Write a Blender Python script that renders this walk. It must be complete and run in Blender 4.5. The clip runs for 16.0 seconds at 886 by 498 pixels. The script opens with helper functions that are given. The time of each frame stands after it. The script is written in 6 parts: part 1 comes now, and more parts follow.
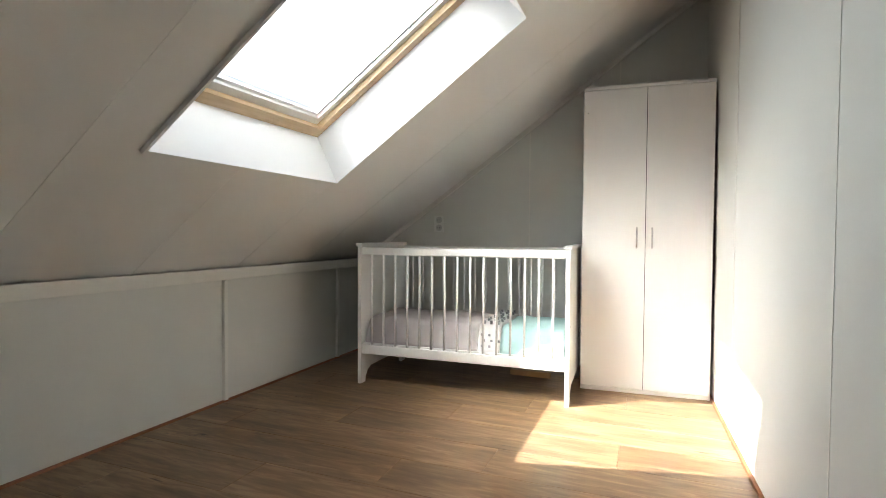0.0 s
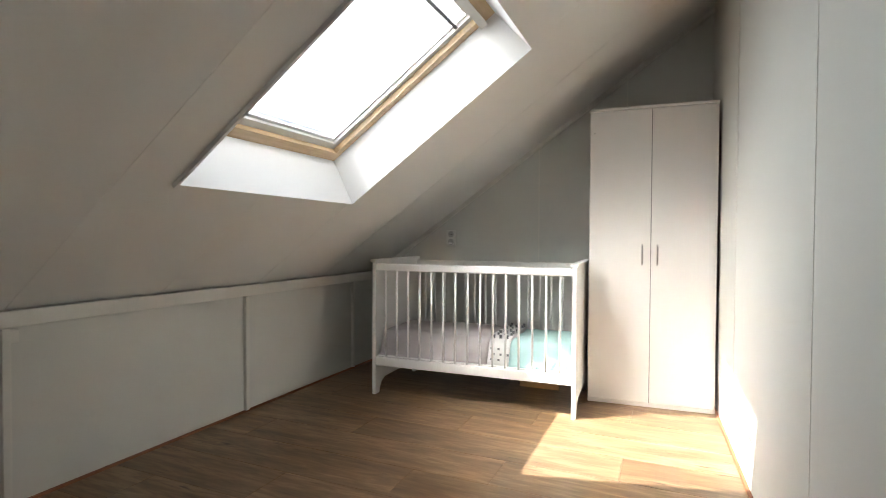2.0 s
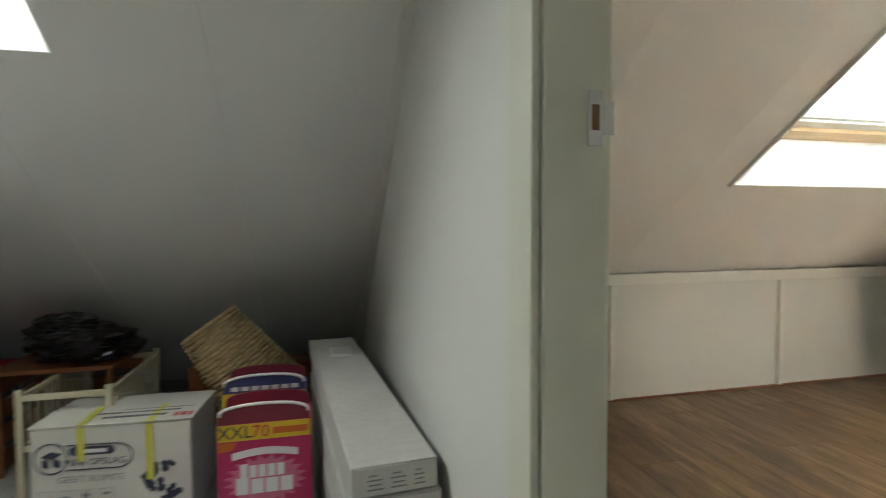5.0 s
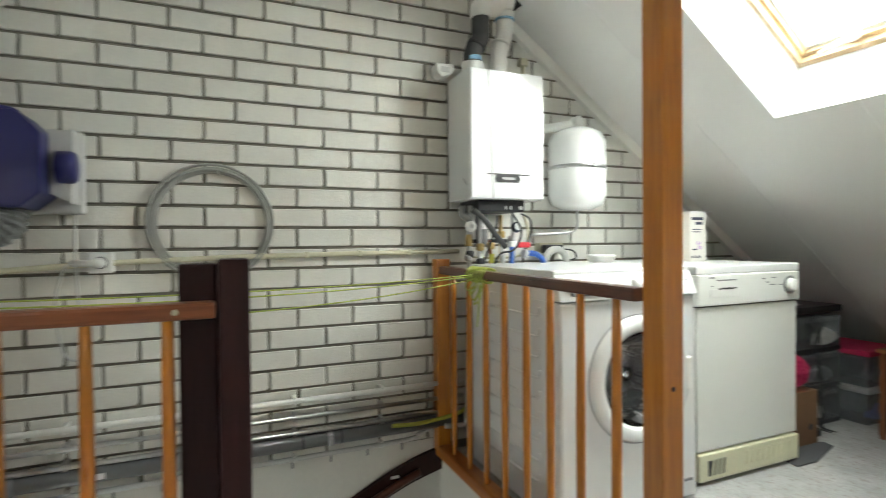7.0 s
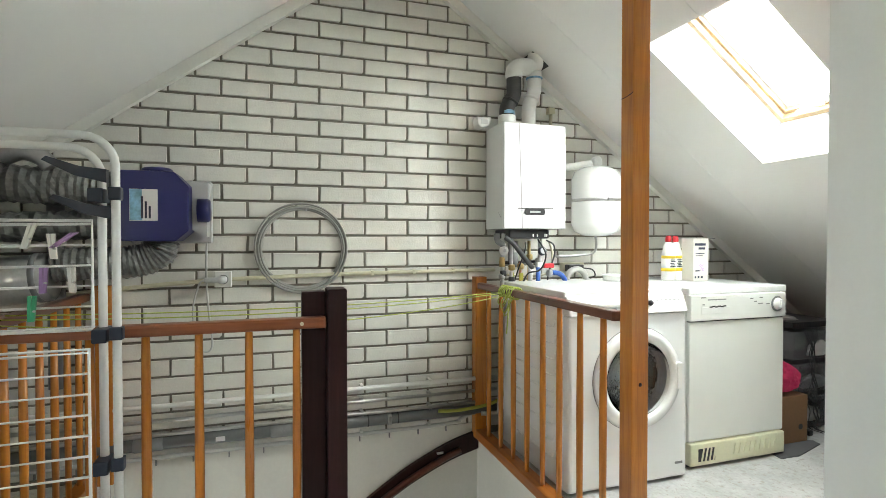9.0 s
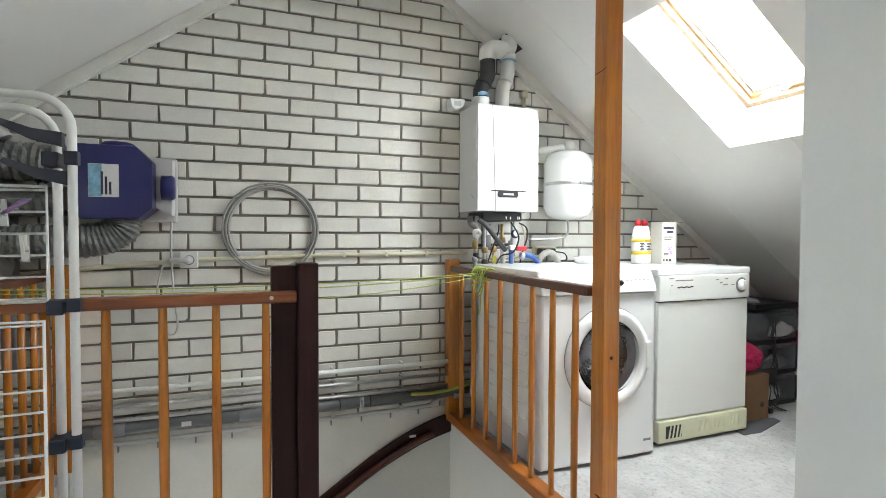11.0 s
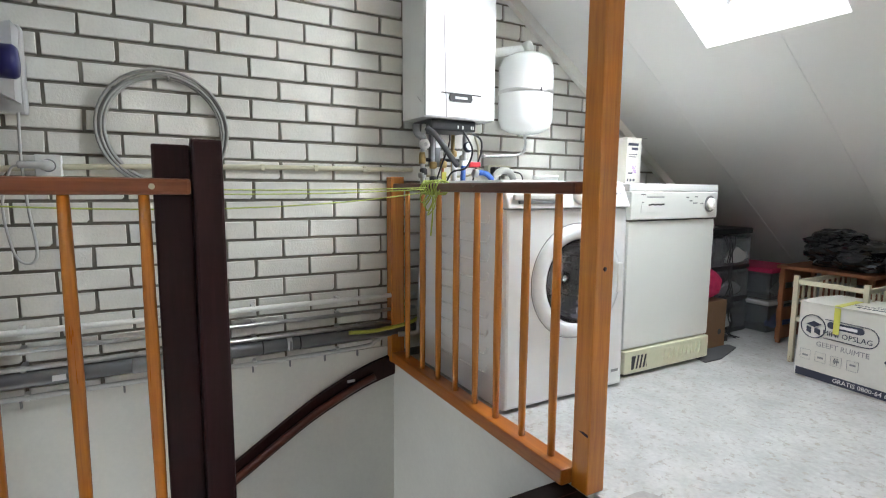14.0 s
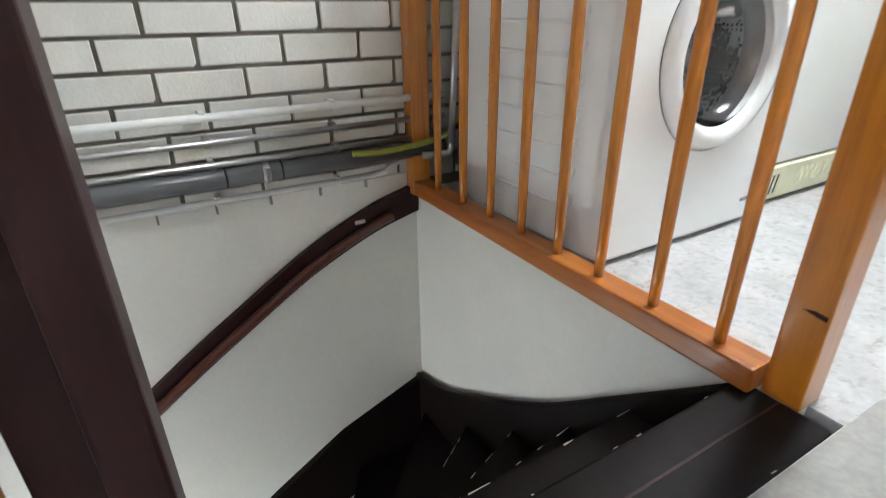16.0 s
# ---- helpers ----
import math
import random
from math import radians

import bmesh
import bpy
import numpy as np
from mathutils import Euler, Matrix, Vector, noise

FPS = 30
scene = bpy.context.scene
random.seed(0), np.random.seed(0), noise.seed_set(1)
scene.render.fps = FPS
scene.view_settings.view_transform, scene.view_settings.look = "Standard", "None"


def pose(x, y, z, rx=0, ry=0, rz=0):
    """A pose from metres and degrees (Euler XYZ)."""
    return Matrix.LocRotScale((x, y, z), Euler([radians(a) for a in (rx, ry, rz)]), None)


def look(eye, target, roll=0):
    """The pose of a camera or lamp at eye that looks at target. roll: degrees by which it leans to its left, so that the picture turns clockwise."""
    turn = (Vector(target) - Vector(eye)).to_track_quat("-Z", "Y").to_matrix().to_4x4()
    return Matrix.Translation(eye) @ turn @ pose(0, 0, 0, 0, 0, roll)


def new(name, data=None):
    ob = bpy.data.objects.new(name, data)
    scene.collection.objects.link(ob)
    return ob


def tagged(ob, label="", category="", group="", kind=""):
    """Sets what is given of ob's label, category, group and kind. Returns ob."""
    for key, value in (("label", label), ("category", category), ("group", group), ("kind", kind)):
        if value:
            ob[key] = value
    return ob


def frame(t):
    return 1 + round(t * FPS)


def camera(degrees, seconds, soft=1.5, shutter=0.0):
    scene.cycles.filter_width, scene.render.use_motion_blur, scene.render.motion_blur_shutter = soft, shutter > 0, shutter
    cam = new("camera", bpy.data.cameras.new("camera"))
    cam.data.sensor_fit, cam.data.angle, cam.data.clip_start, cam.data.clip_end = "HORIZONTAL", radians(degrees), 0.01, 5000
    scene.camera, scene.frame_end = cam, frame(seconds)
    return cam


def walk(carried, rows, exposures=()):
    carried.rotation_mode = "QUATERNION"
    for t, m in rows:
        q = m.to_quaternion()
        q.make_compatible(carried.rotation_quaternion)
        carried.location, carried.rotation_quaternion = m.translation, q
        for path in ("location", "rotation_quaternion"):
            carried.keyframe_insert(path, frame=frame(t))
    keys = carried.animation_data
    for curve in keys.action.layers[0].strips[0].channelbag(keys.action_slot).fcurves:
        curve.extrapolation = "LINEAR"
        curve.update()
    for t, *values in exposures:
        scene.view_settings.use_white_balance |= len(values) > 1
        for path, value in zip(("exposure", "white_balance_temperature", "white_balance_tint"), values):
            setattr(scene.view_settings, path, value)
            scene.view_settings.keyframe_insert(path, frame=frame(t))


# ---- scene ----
# ---- camera ----
cam = camera(81.3, 16.0, soft=0.6, shutter=0.3)
PATH = [
    (0, (2.594, 1.350, 0.905), (4.450, 2.095, 0.850), 0.4),
    (0.5, (2.621, 1.384, 0.943), (4.491, 2.092, 0.891), 0.4),
    (1, (2.607, 1.368, 0.982), (4.477, 2.075, 0.935), 0.3),
    (1.5, (2.564, 1.329, 1.003), (4.428, 2.052, 0.957), 0.3),
    (2, (2.498, 1.284, 0.988), (4.330, 2.083, 0.945), 0.3),
    (2.5, (2.416, 1.282, 0.975), (4.171, 2.241, 0.929), 0.4),
    (3, (2.306, 1.298, 0.959), (4.015, 2.336, 0.910), 0.5),
    (3.2, (2.257, 1.280, 0.953), (3.949, 2.345, 0.901), 0.5),
    (5.3, (1.959, 0.821, 0.999), (2.029, 2.817, 0.907), -0.5),
    (5.5, (1.962, 0.758, 1.001), (1.740, 2.744, 0.911), -0.7),
    (6, (2.037, 0.632, 0.943), (1.137, 2.416, 0.919), -0.8),
    (6.5, (2.090, 0.530, 0.951), (0.668, 1.936, 0.914), -0.6),
    (7, (2.163, 0.407, 0.958), (0.324, 1.191, 0.927), -0.5),
    (7.5, (2.270, 0.333, 0.981), (0.355, 0.908, 0.940), -0.3),
    (8, (2.421, 0.299, 1.029), (0.508, 0.882, 0.990), -0.2),
    (8.5, (2.535, 0.257, 1.051), (0.632, 0.870, 1.018), -0.2),
    (9, (2.646, 0.244, 1.076), (0.745, 0.864, 1.041), -0.0),
    (11.5, (2.616, 0.246, 0.987), (0.757, 0.981, 0.928), 0.2),
    (12, (2.523, 0.278, 0.962), (0.673, 1.033, 0.898), 0.2),
    (12.5, (2.444, 0.300, 0.936), (0.651, 1.185, 0.869), 0.3),
    (13, (2.387, 0.316, 0.905), (0.636, 1.278, 0.834), 0.4),
    (13.5, (2.360, 0.320, 0.858), (0.614, 1.289, 0.744), 0.3),
    (14, (2.252, 0.323, 0.825), (0.517, 1.292, 0.592), 0.4),
    (14.5, (2.124, 0.335, 0.786), (0.406, 1.292, 0.430), -0.2),
    (15, (1.959, 0.384, 0.762), (0.268, 1.325, 0.259), -0.5),
    (15.5, (1.752, 0.462, 0.695), (0.101, 1.385, 0.045), -0.5),
    (16, (1.562, 0.514, 0.581), (-0.007, 1.422, -0.265), -0.7),
]
walk(cam, [(r[0], look(r[1], r[2], r[3])) for r in PATH],
     [(0.0, 2.08, 6450, 8), (3.2, 1.95, 6500, 10), (5.3, 2.8, 6900, 4), (6.0, 2.9, 6900, 4), (7.0, 3.6, 6900, 4),
      (8.5, 3.95, 6900, 5), (9.0, 3.9, 6900, 5), (11.4, 3.85, 6500, 10), (14.0, 3.8, 6400, 11), (15.0, 3.9, 6400, 11), (16.0, 4.15, 6400, 11)])

# ---- world, sun and skylight daylight ----
SUN = Vector((0.515, -0.695, -1.0)).normalized()
world = bpy.data.worlds.new("sky")
scene.world = world
world.use_nodes = True
wn = world.node_tree
sky = wn.nodes.new("ShaderNodeTexSky")
sky.sky_type = "NISHITA"
sky.sun_disc = False
sky.sun_elevation = math.asin(-SUN.z)
sky.sun_rotation = math.atan2(-SUN.x, -SUN.y)
wn.links.new(sky.outputs[0], wn.nodes["Background"].inputs[0])
wn.nodes["Background"].inputs[1].default_value = 0.11
sun = new("sun", bpy.data.lights.new("sun", "SUN"))
sun.data.energy, sun.data.angle, sun.data.color = 5.0, radians(0.5), (1.0, 0.975, 0.94)
sun.matrix_world = look((0, 0, 8), Vector((0, 0, 8)) + SUN)

# glowing sheets stand in for white sky low over the roofs, behind the skylights
bm = bmesh.new()
for a, b in (((-30, 75), (40, 75)), ((40, 75), (110, 20)), ((110, 20), (110, -40))):
    bm.faces.new([bm.verts.new(p) for p in ((*a, -15), (*b, -15), (*b, 58), (*a, 58))])
haze_mesh = bpy.data.meshes.new("backdrop")
bm.to_mesh(haze_mesh)
bm.free()
haze = bpy.data.materials.new("glowing haze sheet")
haze.use_nodes = True
hz = haze.node_tree.nodes.new("ShaderNodeEmission")
hz.inputs[0].default_value, hz.inputs[1].default_value = (0.90, 0.96, 1.0, 1), 1.3
haze.node_tree.links.new(hz.outputs[0], haze.node_tree.nodes["Material Output"].inputs[0])
haze_mesh.materials.append(haze)
tagged(new("backdrop", haze_mesh), "glowing white sheets standing in for the hazy sky beyond the roof", "sky", kind="structure")

SL, TOPN = 0.71, 3.199          # north roof slope: z = TOPN - SL * y
SLS, TOPS = 0.73, 2.0           # south roof slope: z = TOPS + SLS * y
RIDGE_Y = (TOPN - TOPS) / (SL + SLS)
COS = 1 / math.sqrt(1 + SL * SL)
SIN = SL * COS
CSS = 1 / math.sqrt(1 + SLS * SLS)
SNS = SLS * CSS
DX = 0.06                       # bedroom offset along the ridge


def on_north(x, y, off=0.0):
    """A point over the north slope's inner face at plan depth y, moved outwards by off."""
    return Vector((x, y + off * SIN, TOPN - SL * y + off * COS))


def on_south(x, y, off=0.0):
    return Vector((x, y - off * SNS, TOPS + SLS * y + off * CSS))


# openings of the two skylights: x0, x1, y at the low edge, y at the high edge
WIN_BED = (3.705 + DX, 4.815 + DX, 2.86, 1.875)
WIN_LAND = (0.762, 1.305, 2.472, 1.79)


def window_lamp(name, win, off, watts, colour, spread=180):
    x0, x1, ya, yb = win
    mid = on_north((x0 + x1) / 2, (ya + yb) / 2, off)
    lamp = new(name, bpy.data.lights.new(name, "AREA"))
    lamp.data.shape = "RECTANGLE"
    lamp.data.size, lamp.data.size_y = (x1 - x0) - 0.26, (ya - yb) / COS - 0.22
    lamp.data.energy, lamp.data.color, lamp.data.spread = watts, colour, radians(spread)
    lamp.matrix_world = look(mid, mid - Vector((0, SIN, COS)))
    return lamp


window_lamp("skylight_fill", WIN_BED, 0.225, 0.45, (0.88, 0.96, 1.0), 140)
window_lamp("skylight_fill", WIN_LAND, 0.14, 1.85, (0.91, 0.97, 1.0), 175)

# added unseen skylight: a fill lamp lighting landing and stairwell from the south slope
WIN_HALL_ADDED = (2.20, 2.75, -1.45, -0.55)
hall_mid = on_south((WIN_HALL_ADDED[0] + WIN_HALL_ADDED[1]) / 2, (WIN_HALL_ADDED[2] + WIN_HALL_ADDED[3]) / 2, 0.10)
hall_fill = new("skylight_fill", bpy.data.lights.new("skylight_fill", "AREA"))
hall_fill.data.shape = "RECTANGLE"
hall_fill.data.size, hall_fill.data.size_y = 0.50, 1.0
hall_fill.data.energy, hall_fill.data.color = 0.35, (0.91, 0.97, 1.0)
hall_fill.data.spread = radians(140)
hall_fill.matrix_world = look(hall_mid, hall_mid + Vector((0, SNS, -CSS)))

# added fill lamp for the stairwell from below; no window is known there
low_lamp = new("stair_fill", bpy.data.lights.new("stair_fill", "AREA"))
low_lamp.data.shape = "RECTANGLE"
low_lamp.data.size, low_lamp.data.size_y = 0.62, 0.9
low_lamp.data.energy, low_lamp.data.color = 0.7, (0.93, 0.97, 1.0)
low_lamp.matrix_world = look((0.52, -0.475, -1.35), (0.52, 1.0, -1.0))

# ---- materials ----


def mat(name, colour, rough=0.5, metal=0.0, vary=0.06, scale=6.0, fine=80.0, bump=0.0, stretch=(1, 1, 1),
        rand=0.0, coat=0.0, ramp=None, spots=None, distort=0.0):
    """A procedural surface: colour varied at two scales, roughness varied, fine relief."""
    m = bpy.data.materials.new(name)
    m.use_nodes = True
    nt, b = m.node_tree, m.node_tree.nodes["Principled BSDF"]
    N, L = nt.nodes.new, nt.links.new
    tc = N("ShaderNodeTexCoord")
    mp = N("ShaderNodeMapping")
    mp.inputs["Scale"].default_value = stretch
    L(tc.outputs["Object"], mp.inputs[0])
    if rand:
        oi = N("ShaderNodeObjectInfo")
        ad = N("ShaderNodeVectorMath")
        ad.operation = "MULTIPLY_ADD"
        cmb = N("ShaderNodeCombineXYZ")
        for i in range(3):
            L(oi.outputs["Random"], cmb.inputs[i])
        L(cmb.outputs[0], ad.inputs[0])
        ad.inputs[1].default_value = (17, 31, 23)
        L(tc.outputs["Object"], ad.inputs[2])
        L(ad.outputs[0], mp.inputs[0])
    n1, n2 = N("ShaderNodeTexNoise"), N("ShaderNodeTexNoise")
    for n, s, d in ((n1, scale, 4), (n2, fine, 3)):
        n.inputs["Scale"].default_value, n.inputs["Detail"].default_value = s, d
        n.inputs["Distortion"].default_value = distort
        L(mp.outputs[0], n.inputs["Vector"])
    mx = N("ShaderNodeMix")
    mx.data_type = "FLOAT"
    mx.inputs[0].default_value = 0.4
    L(n1.outputs[0], mx.inputs[2])
    L(n2.outputs[0], mx.inputs[3])
    cr = N("ShaderNodeValToRGB")
    c = Vector(colour)
    if ramp:
        stops = ramp
    else:
        stops = [(0.3, tuple(c * (1 - 1.6 * vary))), (0.7, tuple(c * (1 + vary)))]
    el = cr.color_ramp.elements
    while len(el) < len(stops):
        el.new(0.5)
    for e, (p, col) in zip(el, stops):
        e.position, e.color = p, (*[min(1, max(0, v)) for v in col], 1)
    L(mx.outputs[0], cr.inputs[0])
    out = cr.outputs[0]
    if rand:
        hs = N("ShaderNodeHueSaturation")
        mr = N("ShaderNodeMapRange")
        mr.inputs[3].default_value, mr.inputs[4].default_value = 1 - rand, 1 + rand
        L(oi.outputs["Random"], mr.inputs[0])
        L(mr.outputs[0], hs.inputs["Value"])
        L(out, hs.inputs["Color"])
        out = hs.outputs[0]
    if spots:
        vs, vcol, amount = spots
        vn = N("ShaderNodeTexNoise")
        vn.inputs["Scale"].default_value, vn.inputs["Detail"].default_value = vs, 6
        vn.inputs["Roughness"].default_value = 0.7
        L(mp.outputs[0], vn.inputs["Vector"])
        vr = N("ShaderNodeValToRGB")
        vr.color_ramp.elements[0].position, vr.color_ramp.elements[1].position = 1 - amount, 1.08 - amount
        L(vn.outputs[0], vr.inputs[0])
        mc = N("ShaderNodeMix")
        mc.data_type = "RGBA"
        L(vr.outputs[0], mc.inputs[0])
        L(out, mc.inputs[6])
        mc.inputs[7].default_value = (*vcol, 1)
        out = mc.outputs[2]
    L(out, b.inputs["Base Color"])
    rr = N("ShaderNodeMapRange")
    rr.inputs[3].default_value, rr.inputs[4].default_value = max(0.02, rough - 0.08), min(1, rough + 0.08)
    L(mx.outputs[0], rr.inputs[0])
    L(rr.outputs[0], b.inputs["Roughness"])
    b.inputs["Metallic"].default_value = metal
    if coat:
        b.inputs["Coat Weight"].default_value, b.inputs["Coat Roughness"].default_value = coat, 0.12
    if bump:
        bp = N("ShaderNodeBump")
        bp.inputs["Strength"].default_value, bp.inputs["Distance"].default_value = bump, 0.004
        L(mx.outputs[0], bp.inputs["Height"])
        L(bp.outputs[0], b.inputs["Normal"])
    return m


M_PLASTER = mat("white wall panel", (0.70, 0.70, 0.66), 0.65, vary=0.02, scale=2.0, fine=220, bump=0.06)
M_CEIL = mat("painted roof board", (0.80, 0.795, 0.77), 0.6, vary=0.02, scale=1.5, fine=260, bump=0.08)
M_LINING = mat("white skylight lining", (0.84, 0.85, 0.85), 0.35, vary=0.01, scale=3)
M_TRIM = mat("painted trim", (0.76, 0.75, 0.70), 0.45, vary=0.03, scale=8, bump=0.05)
M_FRAME = mat("cream door frame paint", (0.66, 0.66, 0.56), 0.4, vary=0.02, scale=6, bump=0.04)
M_STAIRWALL = mat("stairwell plaster", (0.72, 0.71, 0.66), 0.7, vary=0.04, scale=3, fine=60, bump=0.12,
                  spots=(14, (0.50, 0.48, 0.44), 0.27))
M_BRICK = mat("white painted sand-lime brick", (0.72, 0.71, 0.66), 0.75, vary=0.05, scale=9, fine=120, bump=0.5, rand=0.045,
              spots=(26, (0.42, 0.40, 0.35), 0.30))
M_MORTAR = mat("dark grey mortar", (0.215, 0.20, 0.165), 0.9, vary=0.15, scale=15, fine=200, bump=0.4)
M_CONCRETE = mat("painted screed floor", (0.45, 0.45, 0.44), 0.6, vary=0.18, scale=7, fine=60, bump=0.6,
                 spots=(34, (0.33, 0.305, 0.275), 0.46))
M_LAMINATE = mat("oak laminate", (0.3, 0.2, 0.1), 0.38, scale=1.3, fine=7, stretch=(7, 1.0, 1), rand=0.13, bump=0.03, distort=0.9,
                 spots=(2.6, (0.05, 0.026, 0.014), 0.385),
                 ramp=[(0.30, (0.080, 0.043, 0.020)), (0.5, (0.185, 0.110, 0.057)), (0.70, (0.32, 0.215, 0.122))])
M_LAMINATE.node_tree.nodes["Principled BSDF"].inputs["Specular IOR Level"].default_value = 0.3
M_GAP = mat("dark floor joint", (0.09, 0.05, 0.03), 0.8)
M_PINE = mat("orange varnished pine", (0.5, 0.2, 0.04), 0.3, scale=2.2, fine=9, stretch=(16, 16, 0.9), coat=0.9, distort=0.8, bump=0.02,
             ramp=[(0.22, (0.33, 0.088, 0.008)), (0.5, (0.52, 0.175, 0.015)), (0.78, (0.63, 0.25, 0.028))],
             spots=(3.0, (0.16, 0.04, 0.01), 0.24))
M_PINE_X = mat("orange varnished pine rail", (0.5, 0.2, 0.04), 0.32, scale=2.2, fine=9, stretch=(0.9, 16, 16), coat=0.3,
               ramp=[(0.25, (0.23, 0.058, 0.007)), (0.5, (0.37, 0.11, 0.013)), (0.75, (0.48, 0.17, 0.024))])
M_RAIL = mat("red-brown varnished wood", (0.2, 0.06, 0.03), 0.3, scale=2.0, fine=9, stretch=(2, 2, 14), coat=0.3,
             ramp=[(0.25, (0.055, 0.014, 0.007)), (0.55, (0.11, 0.028, 0.013)), (0.8, (0.17, 0.05, 0.022))])
M_RAIL_B = mat("worn orange-brown handrail", (0.3, 0.1, 0.04), 0.35, scale=2.0, fine=9, stretch=(14, 1, 14), coat=0.25,
               ramp=[(0.25, (0.17, 0.05, 0.02)), (0.55, (0.29, 0.09, 0.03)), (0.8, (0.40, 0.15, 0.05))])
M_DARKWOOD = mat("dark brown stained wood", (0.06, 0.03, 0.025), 0.42, scale=2.0, fine=10, stretch=(12, 12, 1), coat=0.06, bump=0.05,
                 ramp=[(0.25, (0.017, 0.006, 0.006)), (0.6, (0.034, 0.0105, 0.010)), (0.85, (0.056, 0.017, 0.016))], spots=(9, (0.11, 0.06, 0.05), 0.235))
M_TREAD = mat("worn dark stair paint", (0.010, 0.0065, 0.006), 0.4, vary=0.25, scale=6, fine=60, bump=0.15,
              spots=(34, (0.16, 0.13, 0.11), 0.285))
M_DARKWOOD.node_tree.nodes["Principled BSDF"].inputs["Specular IOR Level"].default_value = 0.22
M_TREAD.node_tree.nodes["Principled BSDF"].inputs["Specular IOR Level"].default_value = 0.08
M_ENAMEL = mat("white appliance enamel", (0.80, 0.81, 0.80), 0.22, vary=0.004, scale=0.8, fine=2, coat=0.2)
M_BOILER = mat("glossy white boiler sheet", (0.78, 0.79, 0.79), 0.1, vary=0.003, scale=0.8, fine=2, coat=0.6)
M_CREAM = mat("yellowed appliance enamel", (0.78, 0.79, 0.75), 0.4, vary=0.006, scale=0.8, fine=2)
M_YELLOWED = mat("yellowed plastic", (0.70, 0.69, 0.50), 0.4, vary=0.05, scale=8)
M_BLACK = mat("black plastic", (0.02, 0.02, 0.022), 0.4, vary=0.1)
M_GREYPL = mat("grey plastic", (0.22, 0.225, 0.23), 0.4, vary=0.06)
M_PIPE = mat("grey PVC pipe", (0.14, 0.145, 0.15), 0.3, vary=0.03, scale=3, fine=12)
M_LGREY = mat("light grey plastic", (0.55, 0.55, 0.54), 0.45, vary=0.04)
M_WHITEPL = mat("white plastic", (0.78, 0.78, 0.75), 0.35, vary=0.02)
M_STEEL = mat("galvanised steel", (0.55, 0.55, 0.55), 0.32, metal=1.0, vary=0.08, scale=20)
M_CHROME = mat("brushed steel", (0.62, 0.62, 0.62), 0.25, metal=1.0, vary=0.04)
M_COPPER = mat("copper pipe", (0.55, 0.25, 0.14), 0.35, metal=1.0, vary=0.1, scale=15)
M_BRASS = mat("brass fitting", (0.55, 0.40, 0.18), 0.35, metal=1.0, vary=0.1, scale=15)
M_FOIL = mat("grey aluminium duct foil", (0.20, 0.205, 0.20), 0.38, metal=0.4, vary=0.25, scale=25, bump=0.3)
M_BLUE = mat("dark blue plastic", (0.016, 0.017, 0.125), 0.4, vary=0.06, coat=0.15)
M_BLUEHOSE = mat("blue hose", (0.03, 0.10, 0.38), 0.45, vary=0.08)
M_RED = mat("red plastic", (0.55, 0.02, 0.03), 0.35, vary=0.06)
M_YELLOWCABLE = mat("earth cable yellow", (0.34, 0.36, 0.05), 0.5, vary=0.1, scale=60)
M_CONDUIT = mat("cream conduit", (0.60, 0.57, 0.42), 0.45, vary=0.04)
M_ROPE = mat("lime green rope", (0.42, 0.50, 0.10), 0.75, vary=0.2, scale=200, fine=500, bump=0.4)
M_CLOTHWIRE = mat("white coated wire", (0.78, 0.79, 0.77), 0.35, vary=0.02)
M_CARD = mat("white carton", (0.64, 0.62, 0.57), 0.7, vary=0.04, scale=6, fine=60, bump=0.08)
M_CARD2 = mat("dusty grey carton", (0.50, 0.49, 0.46), 0.75, vary=0.10, scale=4, fine=50, bump=0.1)
M_BROWNCARD = mat("brown cardboard", (0.22, 0.12, 0.06), 0.75, vary=0.08)
M_INK = mat("dark blue print", (0.035, 0.04, 0.07), 0.6, vary=0.05)
M_GREYINK = mat("grey print", (0.25, 0.25, 0.26), 0.6, vary=0.05)
M_TAPE = mat("yellow tape", (0.62, 0.60, 0.10), 0.4, vary=0.06)
M_MAGENTA = mat("magenta carton", (0.50, 0.02, 0.12), 0.4, vary=0.05, scale=10)
M_MAROON = mat("maroon carton", (0.20, 0.02, 0.04), 0.4, vary=0.05)
M_NAVYCARD = mat("navy carton", (0.05, 0.06, 0.18), 0.4, vary=0.05)
M_YELLOWCARD = mat("yellow print", (0.70, 0.50, 0.03), 0.45, vary=0.03)
M_GREENCARD = mat("green print", (0.05, 0.28, 0.05), 0.45, vary=0.2, scale=20)
M_ORANGECARD = mat("orange print", (0.60, 0.14, 0.02), 0.45, vary=0.05)
M_WHITEINK = mat("white print", (0.78, 0.76, 0.76), 0.5, vary=0.02)
M_WICKER = mat("woven wicker", (0.56, 0.42, 0.22), 0.65, vary=0.2, scale=30, fine=150, bump=0.3)
M_CREAMWOOD = mat("cream painted wood", (0.62, 0.57, 0.42), 0.5, vary=0.06, scale=10, spots=(20, (0.25, 0.15, 0.08), 0.27))
M_TERRA = mat("brown wooden crate", (0.24, 0.09, 0.035), 0.55, vary=0.12, scale=8)
M_BAG = mat("black bin bag", (0.012, 0.012, 0.014), 0.22, vary=0.1, coat=0.2)
M_MATRUG = mat("dark grey mat", (0.09, 0.09, 0.095), 0.9, vary=0.1, bump=0.3)
M_CRIB = mat("white lacquered wood", (0.80, 0.79, 0.76), 0.32, vary=0.015, scale=4)
